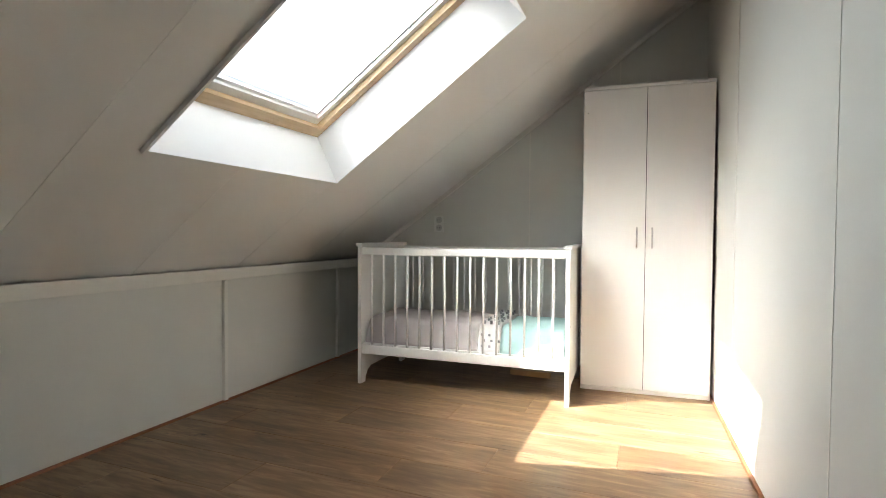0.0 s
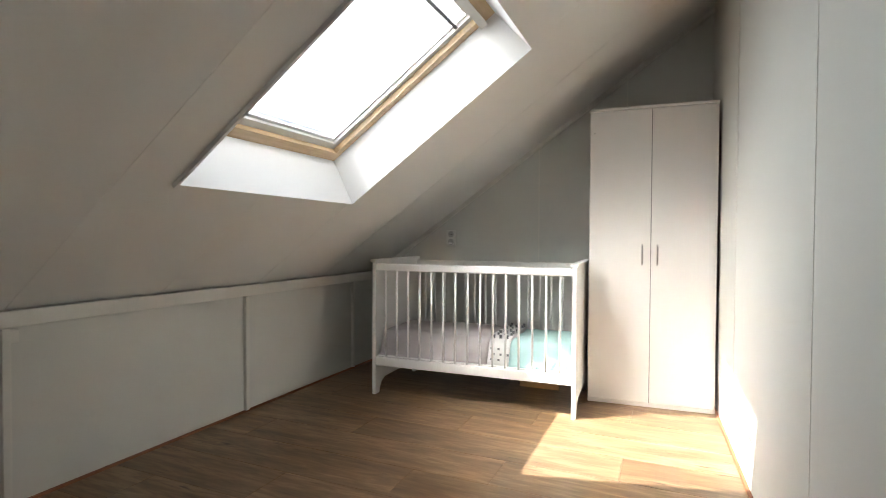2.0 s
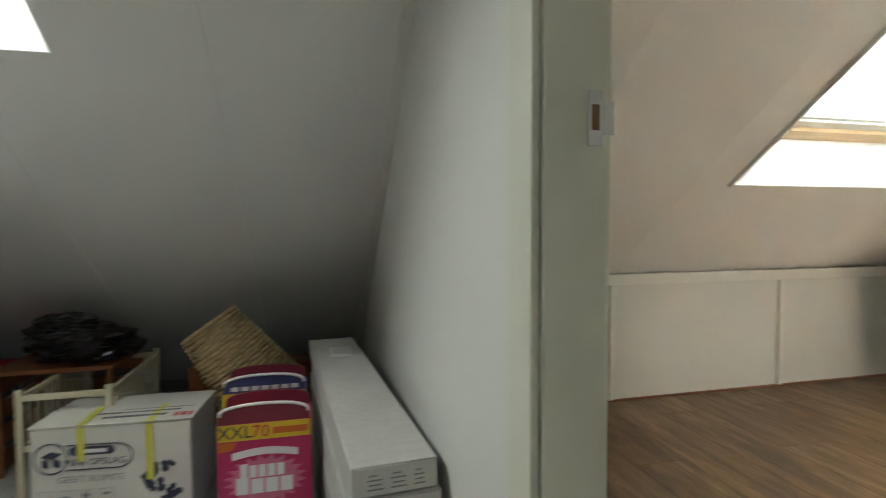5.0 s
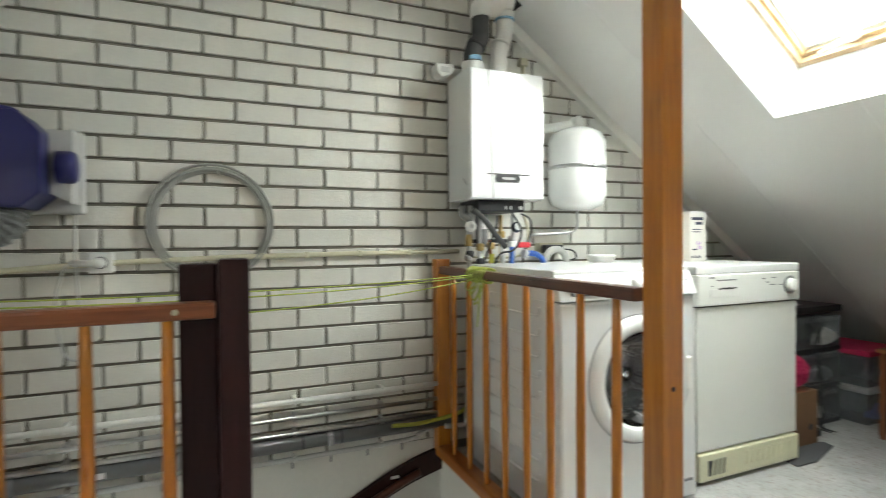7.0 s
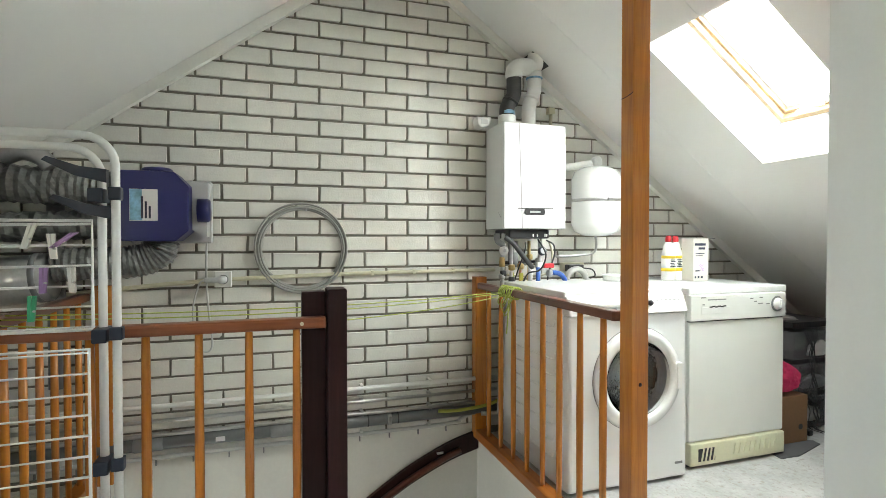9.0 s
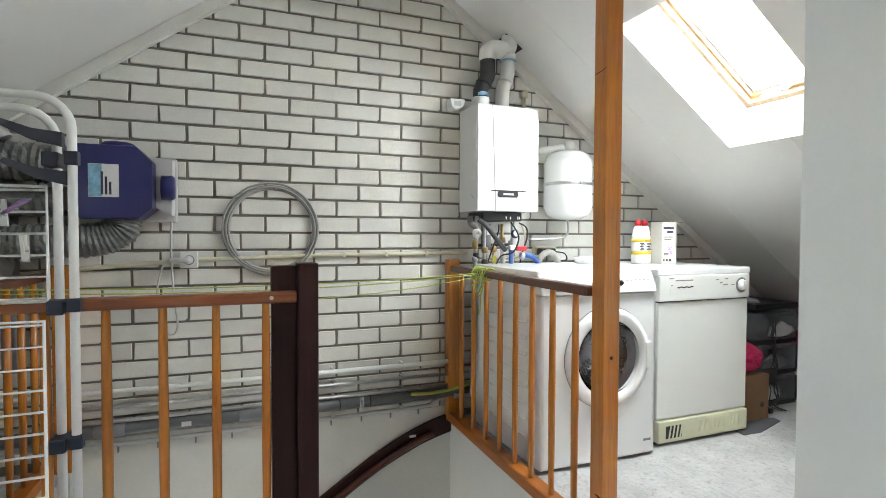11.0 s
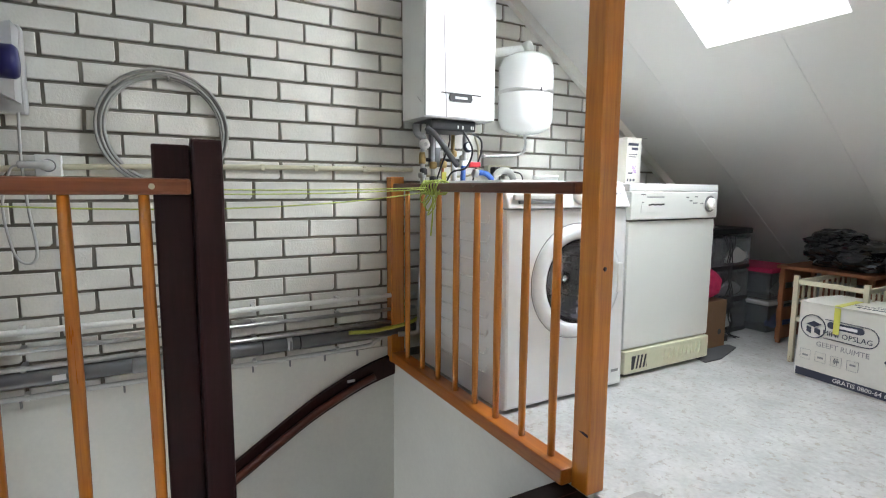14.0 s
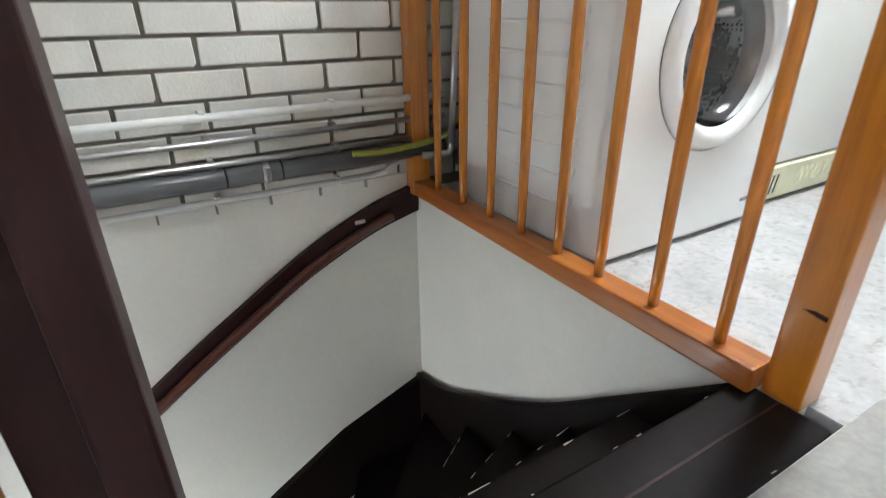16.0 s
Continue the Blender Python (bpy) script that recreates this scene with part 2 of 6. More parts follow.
M_WARDROBE = mat("white melamine", (0.78, 0.76, 0.73), 0.35, vary=0.015, scale=3, fine=300, bump=0.02)
M_SHEET = mat("grey cotton blanket", (0.50, 0.46, 0.45), 0.9, vary=0.08, scale=9, fine=200, bump=0.3)
M_MINT = mat("mint cotton", (0.40, 0.59, 0.57), 0.9, vary=0.05, scale=9, fine=200, bump=0.3)
M_PRINT = mat("white printed cotton", (0.75, 0.74, 0.72), 0.9, vary=0.02, scale=8, fine=200, bump=0.2)
M_SKYPINE = mat("pine window frame", (0.58, 0.38, 0.18), 0.35, scale=2, fine=10, stretch=(1, 10, 10), coat=0.2,
                ramp=[(0.3, (0.50, 0.35, 0.19)), (0.7, (0.68, 0.52, 0.32))])
M_ALU = mat("white aluminium sash", (0.66, 0.66, 0.64), 0.4, vary=0.02)
M_PINK = mat("pink cloth", (0.55, 0.02, 0.10), 0.7, vary=0.1)
M_COIL = mat("grey cable sheath", (0.33, 0.33, 0.31), 0.5, vary=0.08)
M_PEGS = [M_WHITEPL, mat("lilac peg", (0.42, 0.25, 0.52), 0.4), mat("green peg", (0.05, 0.45, 0.22), 0.4)]
M_NAVYPL = mat("navy plastic clip", (0.014, 0.022, 0.042), 0.45)
M_LABELBLUE = mat("light blue label", (0.25, 0.48, 0.66), 0.4, vary=0.3, scale=25)
M_DUST = mat("dusty black plastic", (0.05, 0.05, 0.052), 0.5, vary=0.2)


def clear(name, colour, rough, trans):
    m = bpy.data.materials.new(name)
    m.use_nodes = True
    b = m.node_tree.nodes["Principled BSDF"]
    b.inputs["Base Color"].default_value = (*colour, 1)
    b.inputs["Roughness"].default_value = rough
    b.inputs["Transmission Weight"].default_value = trans
    b.inputs["IOR"].default_value = 1.45
    return m


M_DRUM = mat("perforated steel drum", (0.42, 0.43, 0.44), 0.28, metal=1.0, vary=0.05)
_d = M_DRUM.node_tree
_v = _d.nodes.new("ShaderNodeTexVoronoi")
_v.inputs["Scale"].default_value, _v.inputs["Randomness"].default_value = 75, 0.15
_r = _d.nodes.new("ShaderNodeValToRGB")
_r.color_ramp.elements[0].position, _r.color_ramp.elements[1].position = 0.26, 0.32
_r.color_ramp.elements[0].color, _r.color_ramp.elements[1].color = (0.01, 0.01, 0.01, 1), (0.46, 0.47, 0.48, 1)
_c = _d.nodes.new("ShaderNodeTexCoord")
_d.links.new(_c.outputs["Object"], _v.inputs["Vector"])
_d.links.new(_v.outputs["Distance"], _r.inputs[0])
_d.links.new(_r.outputs[0], _d.nodes["Principled BSDF"].inputs["Base Color"])
M_GLASS = clear("window glass", (1, 1, 1), 0.0, 1.0)
M_CLEARPL = clear("milky storage plastic", (0.55, 0.58, 0.62), 0.22, 0.8)
M_BLIND = bpy.data.materials.new("milky skylight pane")
M_BLIND.use_nodes = True
_n = M_BLIND.node_tree
_t = _n.nodes.new("ShaderNodeBsdfTranslucent")
_t.inputs[0].default_value = (0.9, 0.92, 0.93, 1)
_n.links.new(_t.outputs[0], _n.nodes["Material Output"].inputs[0])

# ---- building helpers ----


def finish(name, bm, material, smooth=False):
    me = bpy.data.meshes.new(name)
    bmesh.ops.recalc_face_normals(bm, faces=bm.faces)
    bm.to_mesh(me)
    bm.free()
    for m in (material if isinstance(material, (list, tuple)) else [material]):
        me.materials.append(m)
    if smooth:
        for p in me.polygons:
            p.use_smooth = True
    return me


def thing(name, at, label, category, group="", kind=""):
    ob = new(name)
    ob.location = at
    ob.empty_display_size = 0.1
    return tagged(ob, label, category, group, kind)


def world_origin(ob):
    at = Vector(ob.location)
    while ob.parent:
        ob = ob.parent
        at = at + Vector(ob.location)
    return at


def part(name, bm, material, parent, label="", smooth=False):
    """Links a bmesh, modelled in world coordinates, as one mesh under a thing or a part."""
    ob = new(name, finish(name, bm, material, smooth))
    if parent is not None:
        ob.parent = parent
        top = parent
        while top.parent:
            top = top.parent
        ob.matrix_parent_inverse = Matrix.Identity(4) if parent.type == "MESH" else Matrix.Translation(-Vector(top.location))
    return tagged(ob, label)


def single(name, bm, material, label, category, group="", kind="", smooth=False):
    return tagged(new(name, finish(name, bm, material, smooth)), label, category, group, kind)


def box(bm, x0, x1, y0, y1, z0, z1, bevel=0.0, seg=2, index=0):
    r = bmesh.ops.create_cube(bm, size=1, matrix=Matrix.LocRotScale(((x0 + x1) / 2, (y0 + y1) / 2, (z0 + z1) / 2), None,
                                                                    (abs(x1 - x0), abs(y1 - y0), abs(z1 - z0))))
    vs = r["verts"]
    if index:
        for f in {f for v in vs for f in v.link_faces}:
            f.material_index = index
    if bevel:
        es = list({e for v in vs for e in v.link_edges})
        bmesh.ops.bevel(bm, geom=es, offset=bevel, segments=seg, profile=0.6, affect="EDGES")
    return bm


def bx(*a, **k):
    return box(bmesh.new(), *a, **k)


def hexa(bm, pts, index=0):
    """A solid from eight corners: four below, four above in the same order."""
    v = [bm.verts.new(p) for p in pts]
    for f in ((0, 3, 2, 1), (4, 5, 6, 7), (0, 1, 5, 4), (1, 2, 6, 5), (2, 3, 7, 6), (3, 0, 4, 7)):
        bm.faces.new([v[i] for i in f]).material_index = index
    return bm


def prism(bm, outline, axis, a, b, index=0):
    """An outline of (u, v) pairs pushed from a to b along an axis."""
    def at(u, v, w):
        return {"x": (w, u, v), "y": (u, w, v), "z": (u, v, w)}[axis]
    lo = [bm.verts.new(at(u, v, a)) for u, v in outline]
    hi = [bm.verts.new(at(u, v, b)) for u, v in outline]
    n = len(outline)
    bm.faces.new(lo[::-1]).material_index = index
    bm.faces.new(hi).material_index = index
    for i in range(n):
        bm.faces.new((lo[i], lo[(i + 1) % n], hi[(i + 1) % n], hi[i])).material_index = index
    return bm


def tube(bm, path, r, seg=10, cap=True, index=0):
    """A round bar along points; r is one radius or one for each point."""
    path = [Vector(p) for p in path]
    rs = r if isinstance(r, (list, tuple)) else [r] * len(path)
    rings, up = [], None
    for i, p in enumerate(path):
        d = (path[min(i + 1, len(path) - 1)] - path[max(i - 1, 0)]).normalized()
        if up is None:
            up = d.orthogonal().normalized()
        up = (up - d * up.dot(d)).normalized()
        side = d.cross(up)
        rings.append([bm.verts.new(p + rs[i] * (math.cos(2 * math.pi * k / seg) * up + math.sin(2 * math.pi * k / seg) * side))
                      for k in range(seg)])
    for a, b in zip(rings, rings[1:]):
        for k in range(seg):
            f = bm.faces.new((a[k], a[(k + 1) % seg], b[(k + 1) % seg], b[k]))
            f.material_index, f.smooth = index, True
    if cap:
        bm.faces.new(rings[0][::-1]).material_index = index
        bm.faces.new(rings[-1]).material_index = index
    return bm


def tb(*a, **k):
    return tube(bmesh.new(), *a, **k)


def bend(points, n=8):
    """Smooth points through the given ones."""
    p = [Vector(q) for q in points]
    p = [p[0]] + p + [p[-1]]
    out = []
    for i in range(1, len(p) - 2):
        a, b, c, d = p[i - 1:i + 3]
        for k in range(n):
            t = k / n
            out.append(0.5 * (2 * b + (c - a) * t + (2 * a - 5 * b + 4 * c - d) * t * t + (3 * b - a - 3 * c + d) * t ** 3))
    return out + [p[-2]]


def lathe(bm, profile, centre, axis, seg=32, index=0):
    """A turned shape: (radius, height) pairs about an axis."""
    axis = Vector(axis).normalized()
    u = axis.orthogonal().normalized()
    w = axis.cross(u)
    c = Vector(centre)
    rings = [[bm.verts.new(c + axis * h + max(r, 1e-4) * (math.cos(2 * math.pi * k / seg) * u + math.sin(2 * math.pi * k / seg) * w))
              for k in range(seg)] for r, h in profile]
    for a, b in zip(rings, rings[1:]):
        for k in range(seg):
            f = bm.faces.new((a[k], a[(k + 1) % seg], b[(k + 1) % seg], b[k]))
            f.material_index, f.smooth = index, True
    bm.faces.new(rings[0][::-1]).material_index = index
    bm.faces.new(rings[-1]).material_index = index
    return bm


def lt(*a, **k):
    return lathe(bmesh.new(), *a, **k)


def lettering(body, size, origin, right, up, material, parent, name="lettering", wide=1.0):
    """Raised writing in the built-in font: origin is the text's middle, right and up its directions."""
    cu = bpy.data.curves.new(name, "FONT")
    cu.body, cu.size, cu.align_x, cu.align_y = body, size, "CENTER", "CENTER"
    cu.extrude, cu.resolution_u = 0.0004, 2
    tmp = new(name, cu)
    me = bpy.data.meshes.new_from_object(tmp.evaluated_get(bpy.context.evaluated_depsgraph_get()))
    bpy.data.objects.remove(tmp)
    r, u = Vector(right).normalized(), Vector(up).normalized()
    n = r.cross(u)
    m = Matrix((r * wide, u, n)).transposed().to_4x4()
    m.translation = origin
    me.transform(m)
    me.materials.clear()
    me.materials.append(material)
    ob = new(name, me)
    ob.parent = parent
    if parent.type != "MESH":
        ob.matrix_parent_inverse = Matrix.Translation(-Vector(parent.location))
    return ob

# ---- structure: roof, walls, floors ----


def slope_piece(bm, x0, x1, ya, yb, o0, o1, point=on_north, index=0):
    """A slab on a roof slope between plan depths ya and yb and offsets o0 to o1."""
    hexa(bm, [point(x0, ya, o0), point(x1, ya, o0), point(x1, yb, o0), point(x0, yb, o0),
              point(x0, ya, o1), point(x1, ya, o1), point(x1, yb, o1), point(x0, yb, o1)], index)


def slope_with_holes(bm, x0, x1, ya, yb, o0, o1, holes, joints=()):
    """The slab cut round its holes, and into boards at the joints."""
    xs = sorted({x0, x1, *[h[i] for h in holes for i in (0, 1)], *[j for j in joints if x0 < j < x1]})
    for a, b in zip(xs, xs[1:]):
        mid, cut = (a + b) / 2, [h for h in holes if h[0] < (a + b) / 2 < h[1]]
        a2 = a + (0.0009 if a in joints else 0)
        b2 = b - (0.0009 if b in joints else 0)
        spans = [(ya, yb)] if not cut else [(ya, cut[0][2]), (cut[0][3], yb)]
        for s, e in spans:
            slope_piece(bm, a2, b2, s, e, o0, o1)


JOINTS = [2.946 - 0.628 * k for k in range(0, 5)] + [2.946 + 0.63 * k for k in range(1, 6)]
bm = bmesh.new()
slope_with_holes(bm, -0.25, 6.45, 4.6, RIDGE_Y - 0.01, 0.014, 0.24, [(WIN_BED[0] - 0.07, *WIN_BED[1:]), WIN_LAND])
single("roof_north", bm, M_CEIL, "north roof slab over the attic", "roof", kind="structure")
bm = bmesh.new()
slope_with_holes(bm, 0.0, 6.3, 4.5, RIDGE_Y, 0.0, 0.0135, [WIN_BED, WIN_LAND], JOINTS)
single("ceiling_north", bm, M_CEIL, "off-white sloped ceiling of wide painted boards", "ceiling", kind="structure")
bm = bmesh.new()
h0, h1, h2, h3 = WIN_HALL_ADDED
for a in ((-0.25, h0, -2.85, RIDGE_Y + 0.01), (h1, 6.45, -2.85, RIDGE_Y + 0.01), (h0, h1, -2.85, h2), (h0, h1, h3, RIDGE_Y + 0.01)):
    slope_piece(bm, *a, 0.0, 0.24, on_south)
single("ceiling_south", bm, M_CEIL, "off-white sloped ceiling opposite the skylights", "ceiling", kind="structure")


def gable_outline(y0, y1, z0, lift=0.0):
    """The outline under both slopes between y0 and y1."""
    def top(y):
        return min(TOPN - SL * y, TOPS + SLS * y) + lift
    ys = [y0] + ([RIDGE_Y] if y0 < RIDGE_Y < y1 else []) + [y1]
    return [(y0, z0), (y1, z0)] + [(y, max(top(y), z0 + 0.01)) for y in ys[::-1]]


def wall_x(name, x0, x1, y0, y1, z0, material, label):
    return single(name, prism(bmesh.new(), gable_outline(y0, y1, z0, 0.02), "x", x0, x1), material, label, "wall", kind="structure")


brick_wall = wall_x("wall_brick", -0.2, -0.010, -2.75, 4.52, -2.6, M_MORTAR, "gable wall of white bricks with dark recessed mortar joints")
wall_x("wall_partition", 2.228, 2.300, 1.512, 4.52, 0.0, M_PLASTER, "white partition between landing and bedroom")
wall_x("wall_bedroom_gable", 6.17 + DX, 6.42, 0.70, 4.52, 0.0, M_PLASTER, "white bedroom end wall under the roof slope")
single("wall_bedroom_south", prism(bmesh.new(), [(2.288, 0.75), (6.24, 0.75), (6.24, 1.032), (2.288, 0.884)], "z", 0, 2.46),
       M_PLASTER, "tall smooth white bedroom wall", "wall", kind="structure")
# added unseen wall, closes the hall so that bounced light stays in
wall_x("wall_hall_added", 3.6, 3.7, -2.75, 0.75, 0.0, M_PLASTER, "plain white wall added out of view to close the hall")
bm = bmesh.new()
prism(bm, [(0.75, 1.98), (1.512, 1.98), (1.512, 2.14), (RIDGE_Y, 2.62), (0.75, 2.56)], "x", 2.228, 2.300)
single("wall_over_door", bm, M_PLASTER, "white wall above the bedroom doorway", "wall", kind="structure")
# panel seams of the tall bedroom wall and the end wall
bm = bmesh.new()
for x in (3.99 + DX, 5.19 + DX):
    y = 0.884 + (x - 2.288) * 0.148 / 3.952
    box(bm, x - 0.004, x + 0.004, y - 0.004, y + 0.0016, 0.05, 2.3)
for y in (1.55, 2.15):
    box(bm, 6.168 + DX, 6.172 + DX, y - 0.004, y + 0.004, 0.05, TOPN - SL * y - 0.02)
single("trim_panel_seams", bm, M_TRIM, "narrow painted seams of the wall panels", "trim", kind="structure")

# floors
bm = bmesh.new()
for a in ((0.0, 2.262, 1.335, 4.55), (1.352, 2.262, 0.75, 1.335), (1.352, 3.65, 0.455, 0.75), (1.0, 3.65, -0.46, 0.455), (0.0, 3.65, -2.76, -0.46)):
    box(bm, a[0], a[1], a[2], a[3], -0.25, 0.0)
single("floor", bm, M_CONCRETE, "bare light grey screed floor with grit and scuffs", "floor", kind="structure")
bm = bmesh.new()
box(bm, 2.262, 6.3, 0.80, 4.5, -0.25, -0.006)
bed_floor = single("floor_bedroom", bm, M_GAP, "brown oak laminate bedroom floor", "floor", kind="structure")

# knee wall of the bedroom
YK = 3.462
kb = thing("wall_knee", (4.3, YK, 0), "low cream panelled knee wall under the slope", "wall", kind="structure")
part("panel", bx(2.30, 3.493 + DX, YK, YK + 0.02, 0.0, 0.66), M_PLASTER, kb)
part("panel", bx(3.497 + DX, 4.646 + DX, YK, YK + 0.02, 0.0, 0.66), M_PLASTER, kb)
part("panel", bx(4.65 + DX, 6.17 + DX, YK, YK + 0.02, 0.0, 0.66), M_PLASTER, kb)
for x, w in ((3.495, 0.014), (4.648, 0.012), (5.72, 0.012)):
    part("batten", bx(x + DX - w, x + DX + w, YK - 0.022, YK - 0.0005, 0.012, 0.655, bevel=0.003), M_TRIM, kb)
part("batten_block", bx(3.493 + DX, 3.535 + DX, YK - 0.020, YK - 0.0006, 0.60, 0.648, bevel=0.002), M_TRIM, kb)
part("top_board", bx(2.30, 6.17 + DX, YK - 0.024, YK + 0.03, 0.657, 0.717, bevel=0.003), M_TRIM, kb)
single("baseboard_knee", bx(2.30, 6.17 + DX, YK - 0.012, YK - 0.0008, 0.0, 0.011), M_TERRA, "thin brown strip along the knee wall", "baseboard", kind="structure")
single("baseboard_gable", bx(6.155 + DX, 6.169 + DX, 1.03, YK - 0.03, 0.0, 0.014), M_TERRA, "thin brown strip along the end wall", "baseboard", kind="structure")
bm = bmesh.new()
hexa(bm, [(2.33, 0.8862, 0), (6.2, 1.031, 0), (6.2, 1.043, 0), (2.33, 0.898, 0), (2.33, 0.8862, 0.014), (6.2, 1.031, 0.014), (6.2, 1.043, 0.014), (2.33, 0.898, 0.014)])
single("baseboard_south", bm, M_TERRA, "thin brown strip along the tall wall", "baseboard", kind="structure")

# trims where slopes meet walls


def slope_trim(name, x0, x1, ya, yb, depth, point, label):
    bm = bmesh.new()
    slope_piece(bm, x0, x1, ya, yb, -depth, -0.001, point)
    single(name, bm, M_TRIM, label, "trim", kind="structure")


slope_trim("trim_brick_north", 0.001, 0.035, 4.4, RIDGE_Y + 0.03, 0.05, on_north, "white board where slope meets the brick wall")
slope_trim("trim_brick_south", 0.001, 0.035, -2.6, RIDGE_Y - 0.03, 0.05, on_south, "white board where slope meets the brick wall")
slope_trim("trim_partition", 2.196, 2.2275, 4.4, 1.52, 0.03, on_north, "white board where slope meets the partition")
slope_trim("trim_gable", 6.143 + DX, 6.169 + DX, 3.46, 1.0, 0.03, on_north, "white board where slope meets the end wall")

# bedroom doorway frame
door = thing("door_1", (2.265, 1.1, 0), "cream painted door frame with a steel strike plate, no leaf in view", "door frame", kind="structure")
jamb = part("jamb", bx(2.222, 2.306, 1.462, 1.5118, 0, 2.0, bevel=0.003), M_FRAME, door)
part("rebate", bx(2.306, 2.3125, 1.470, 1.5118, 0, 1.99, bevel=0.001), M_FRAME, door)
part("casing", bx(2.210, 2.2215, 1.470, 1.545, 0, 2.0, bevel=0.002), M_FRAME, door)
plate = part("strike_plate", bx(2.277, 2.296, 1.4592, 1.4618, 1.085, 1.150, bevel=0.0006), M_STEEL, door, "steel strike plate")
part("latch_hole", bx(2.281, 2.291, 1.4584, 1.4590, 1.103, 1.133), M_BROWNCARD, plate)
part("lip", bx(2.296, 2.311, 1.4586, 1.4615, 1.098, 1.137, bevel=0.0006), M_STEEL, plate)
part("jamb", bx(2.289, 2.306, 0.8855, 0.93, 0, 2.0, bevel=0.003), M_FRAME, door)
part("head", bx(2.222, 2.306, 0.93, 1.462, 1.95, 1.979, bevel=0.003), M_FRAME, door)

# ---- skylights ----


def skylight(name, win, inset, pine_w, pane, label, handle, d, left):
    x0, x1, ya, yb = win
    th = thing(name, on_north((x0 + x1) / 2, ya, 0.1), label, "skylight", kind="structure")
    i = inset
    inner = [(x0, ya), (x1, ya), (x1, yb), (x0, yb)]
    outer = [(x0 + left, ya - i), (x1 - i, ya - i), (x1 - i, yb + i * 0.5), (x0 + left, yb + i * 0.5)]
    for k in range(4):
        a, b, c, e = inner[k], inner[(k + 1) % 4], outer[(k + 1) % 4], outer[k]
        t = 0.012
        cx, cy = (x0 + x1) / 2, (ya + yb) / 2
        def away(p):
            return (p[0] + (t if p[0] > cx else -t), p[1] + (t if p[1] > cy else -t))
        bm = bmesh.new()
        hexa(bm, [on_north(*a, 0.0005), on_north(*b, 0.0005), on_north(*c, d), on_north(*e, d),
                  on_north(*away(a), 0.0005), on_north(*away(b), 0.0005), on_north(*away(c), d), on_north(*away(e), d)])
        part("lining_board", bm, M_LINING, th)
    fx0, fx1, fa, fb = x0 + left, x1 - i, ya - i, yb + i * 0.5

    def ring(nm, w0, w1, o0, o1, material, lab=""):
        """Four bars between insets w0 and w1 from the lining's outer edge."""
        for (p, q, r, s) in ((fx0 + w0, fx1 - w0, fa - w0, fa - w1), (fx0 + w0, fx1 - w0, fb + w1, fb + w0),
                             (fx0 + w0, fx0 + w1, fa - w1, fb + w1), (fx1 - w1, fx1 - w0, fa - w1, fb + w1)):
            bm = bmesh.new()
            slope_piece(bm, p, q, r, s, o0, o1)
            part(nm, bm, material, th, lab)
    if not handle:
        bm = bmesh.new()
        slope_piece(bm, x0 - 0.002, x0 + 0.009, ya + 0.002, yb - 0.012, -0.016, -0.0004)
        part("edge_strip", bm, M_CEIL, th)
    ring("frame_bar", -0.03, pine_w, d + 0.0005, d + 0.075, M_SKYPINE, "pine window frame bar")
    sw = 0.014 if handle else 0.03
    ring("sash_bar", pine_w, pine_w + sw, d + 0.028, d + 0.09, M_SKYPINE if handle else M_ALU)
    ring("glazing_bead", pine_w + sw + 0.0002, pine_w + sw + 0.012, d + 0.045, d + 0.085, M_ALU)
    bm = bmesh.new()
    w = pine_w + sw + 0.012
    slope_piece(bm, fx0 + w, fx1 - w, fa - w, fb + w, d + 0.06, d + 0.066)
    g = part("pane", bm, pane, th)
    g.visible_shadow = pane is not M_GLASS
    if handle:
        xm = (fx0 + fx1) / 2
        c = on_north(xm + 0.02, fa - 0.045, d + 0.02)
        h = part("handle", lt([(0.0, -0.01), (0.022, -0.008), (0.022, 0.0), (0.012, 0.006)], c, (0, -SIN, -COS), seg=16), M_WHITEPL, th, "white skylight handle")
        part("lever", tb([on_north(xm + 0.03, fa - 0.045, d + 0.005), on_north(xm - 0.02, fa - 0.047, d - 0.002), on_north(xm - 0.10, fa - 0.03, d + 0.004)],
                         [0.012, 0.011, 0.008]), M_WHITEPL, h)
        for xx in (fx0 + 0.012,):
            part("screw", lt([(0.004, 0), (0.004, 0.003)], on_north(xx - 0.02, fa - 0.0, d - 0.01), (0, -SIN, -COS), seg=8), M_STEEL, th)
    else:
        bm = bmesh.new()
        slope_piece(bm, fx0 + 0.02, fx1 - 0.02, fb + 0.075, fb + 0.045, d - 0.03, d + 0.0)
        part("blind_bar", bm, M_ALU, th, "white aluminium pull bar")
        bm = bmesh.new()
        slope_piece(bm, fx0 + 0.05, fx1 - 0.05, fb + 0.15, fb + 0.138, d + 0.03, d + 0.044)
        part("blind_rail", bm, M_GREYPL, th)
    return th


skylight("window_1", WIN_BED, 0.055, 0.045, M_GLASS, "pine framed skylight in a deep white reveal", False, 0.235, -0.05)
skylight("window_2", WIN_LAND, 0.075, 0.018, M_BLIND, "pine framed skylight with milky pane and white handle", True, 0.15, 0.085)

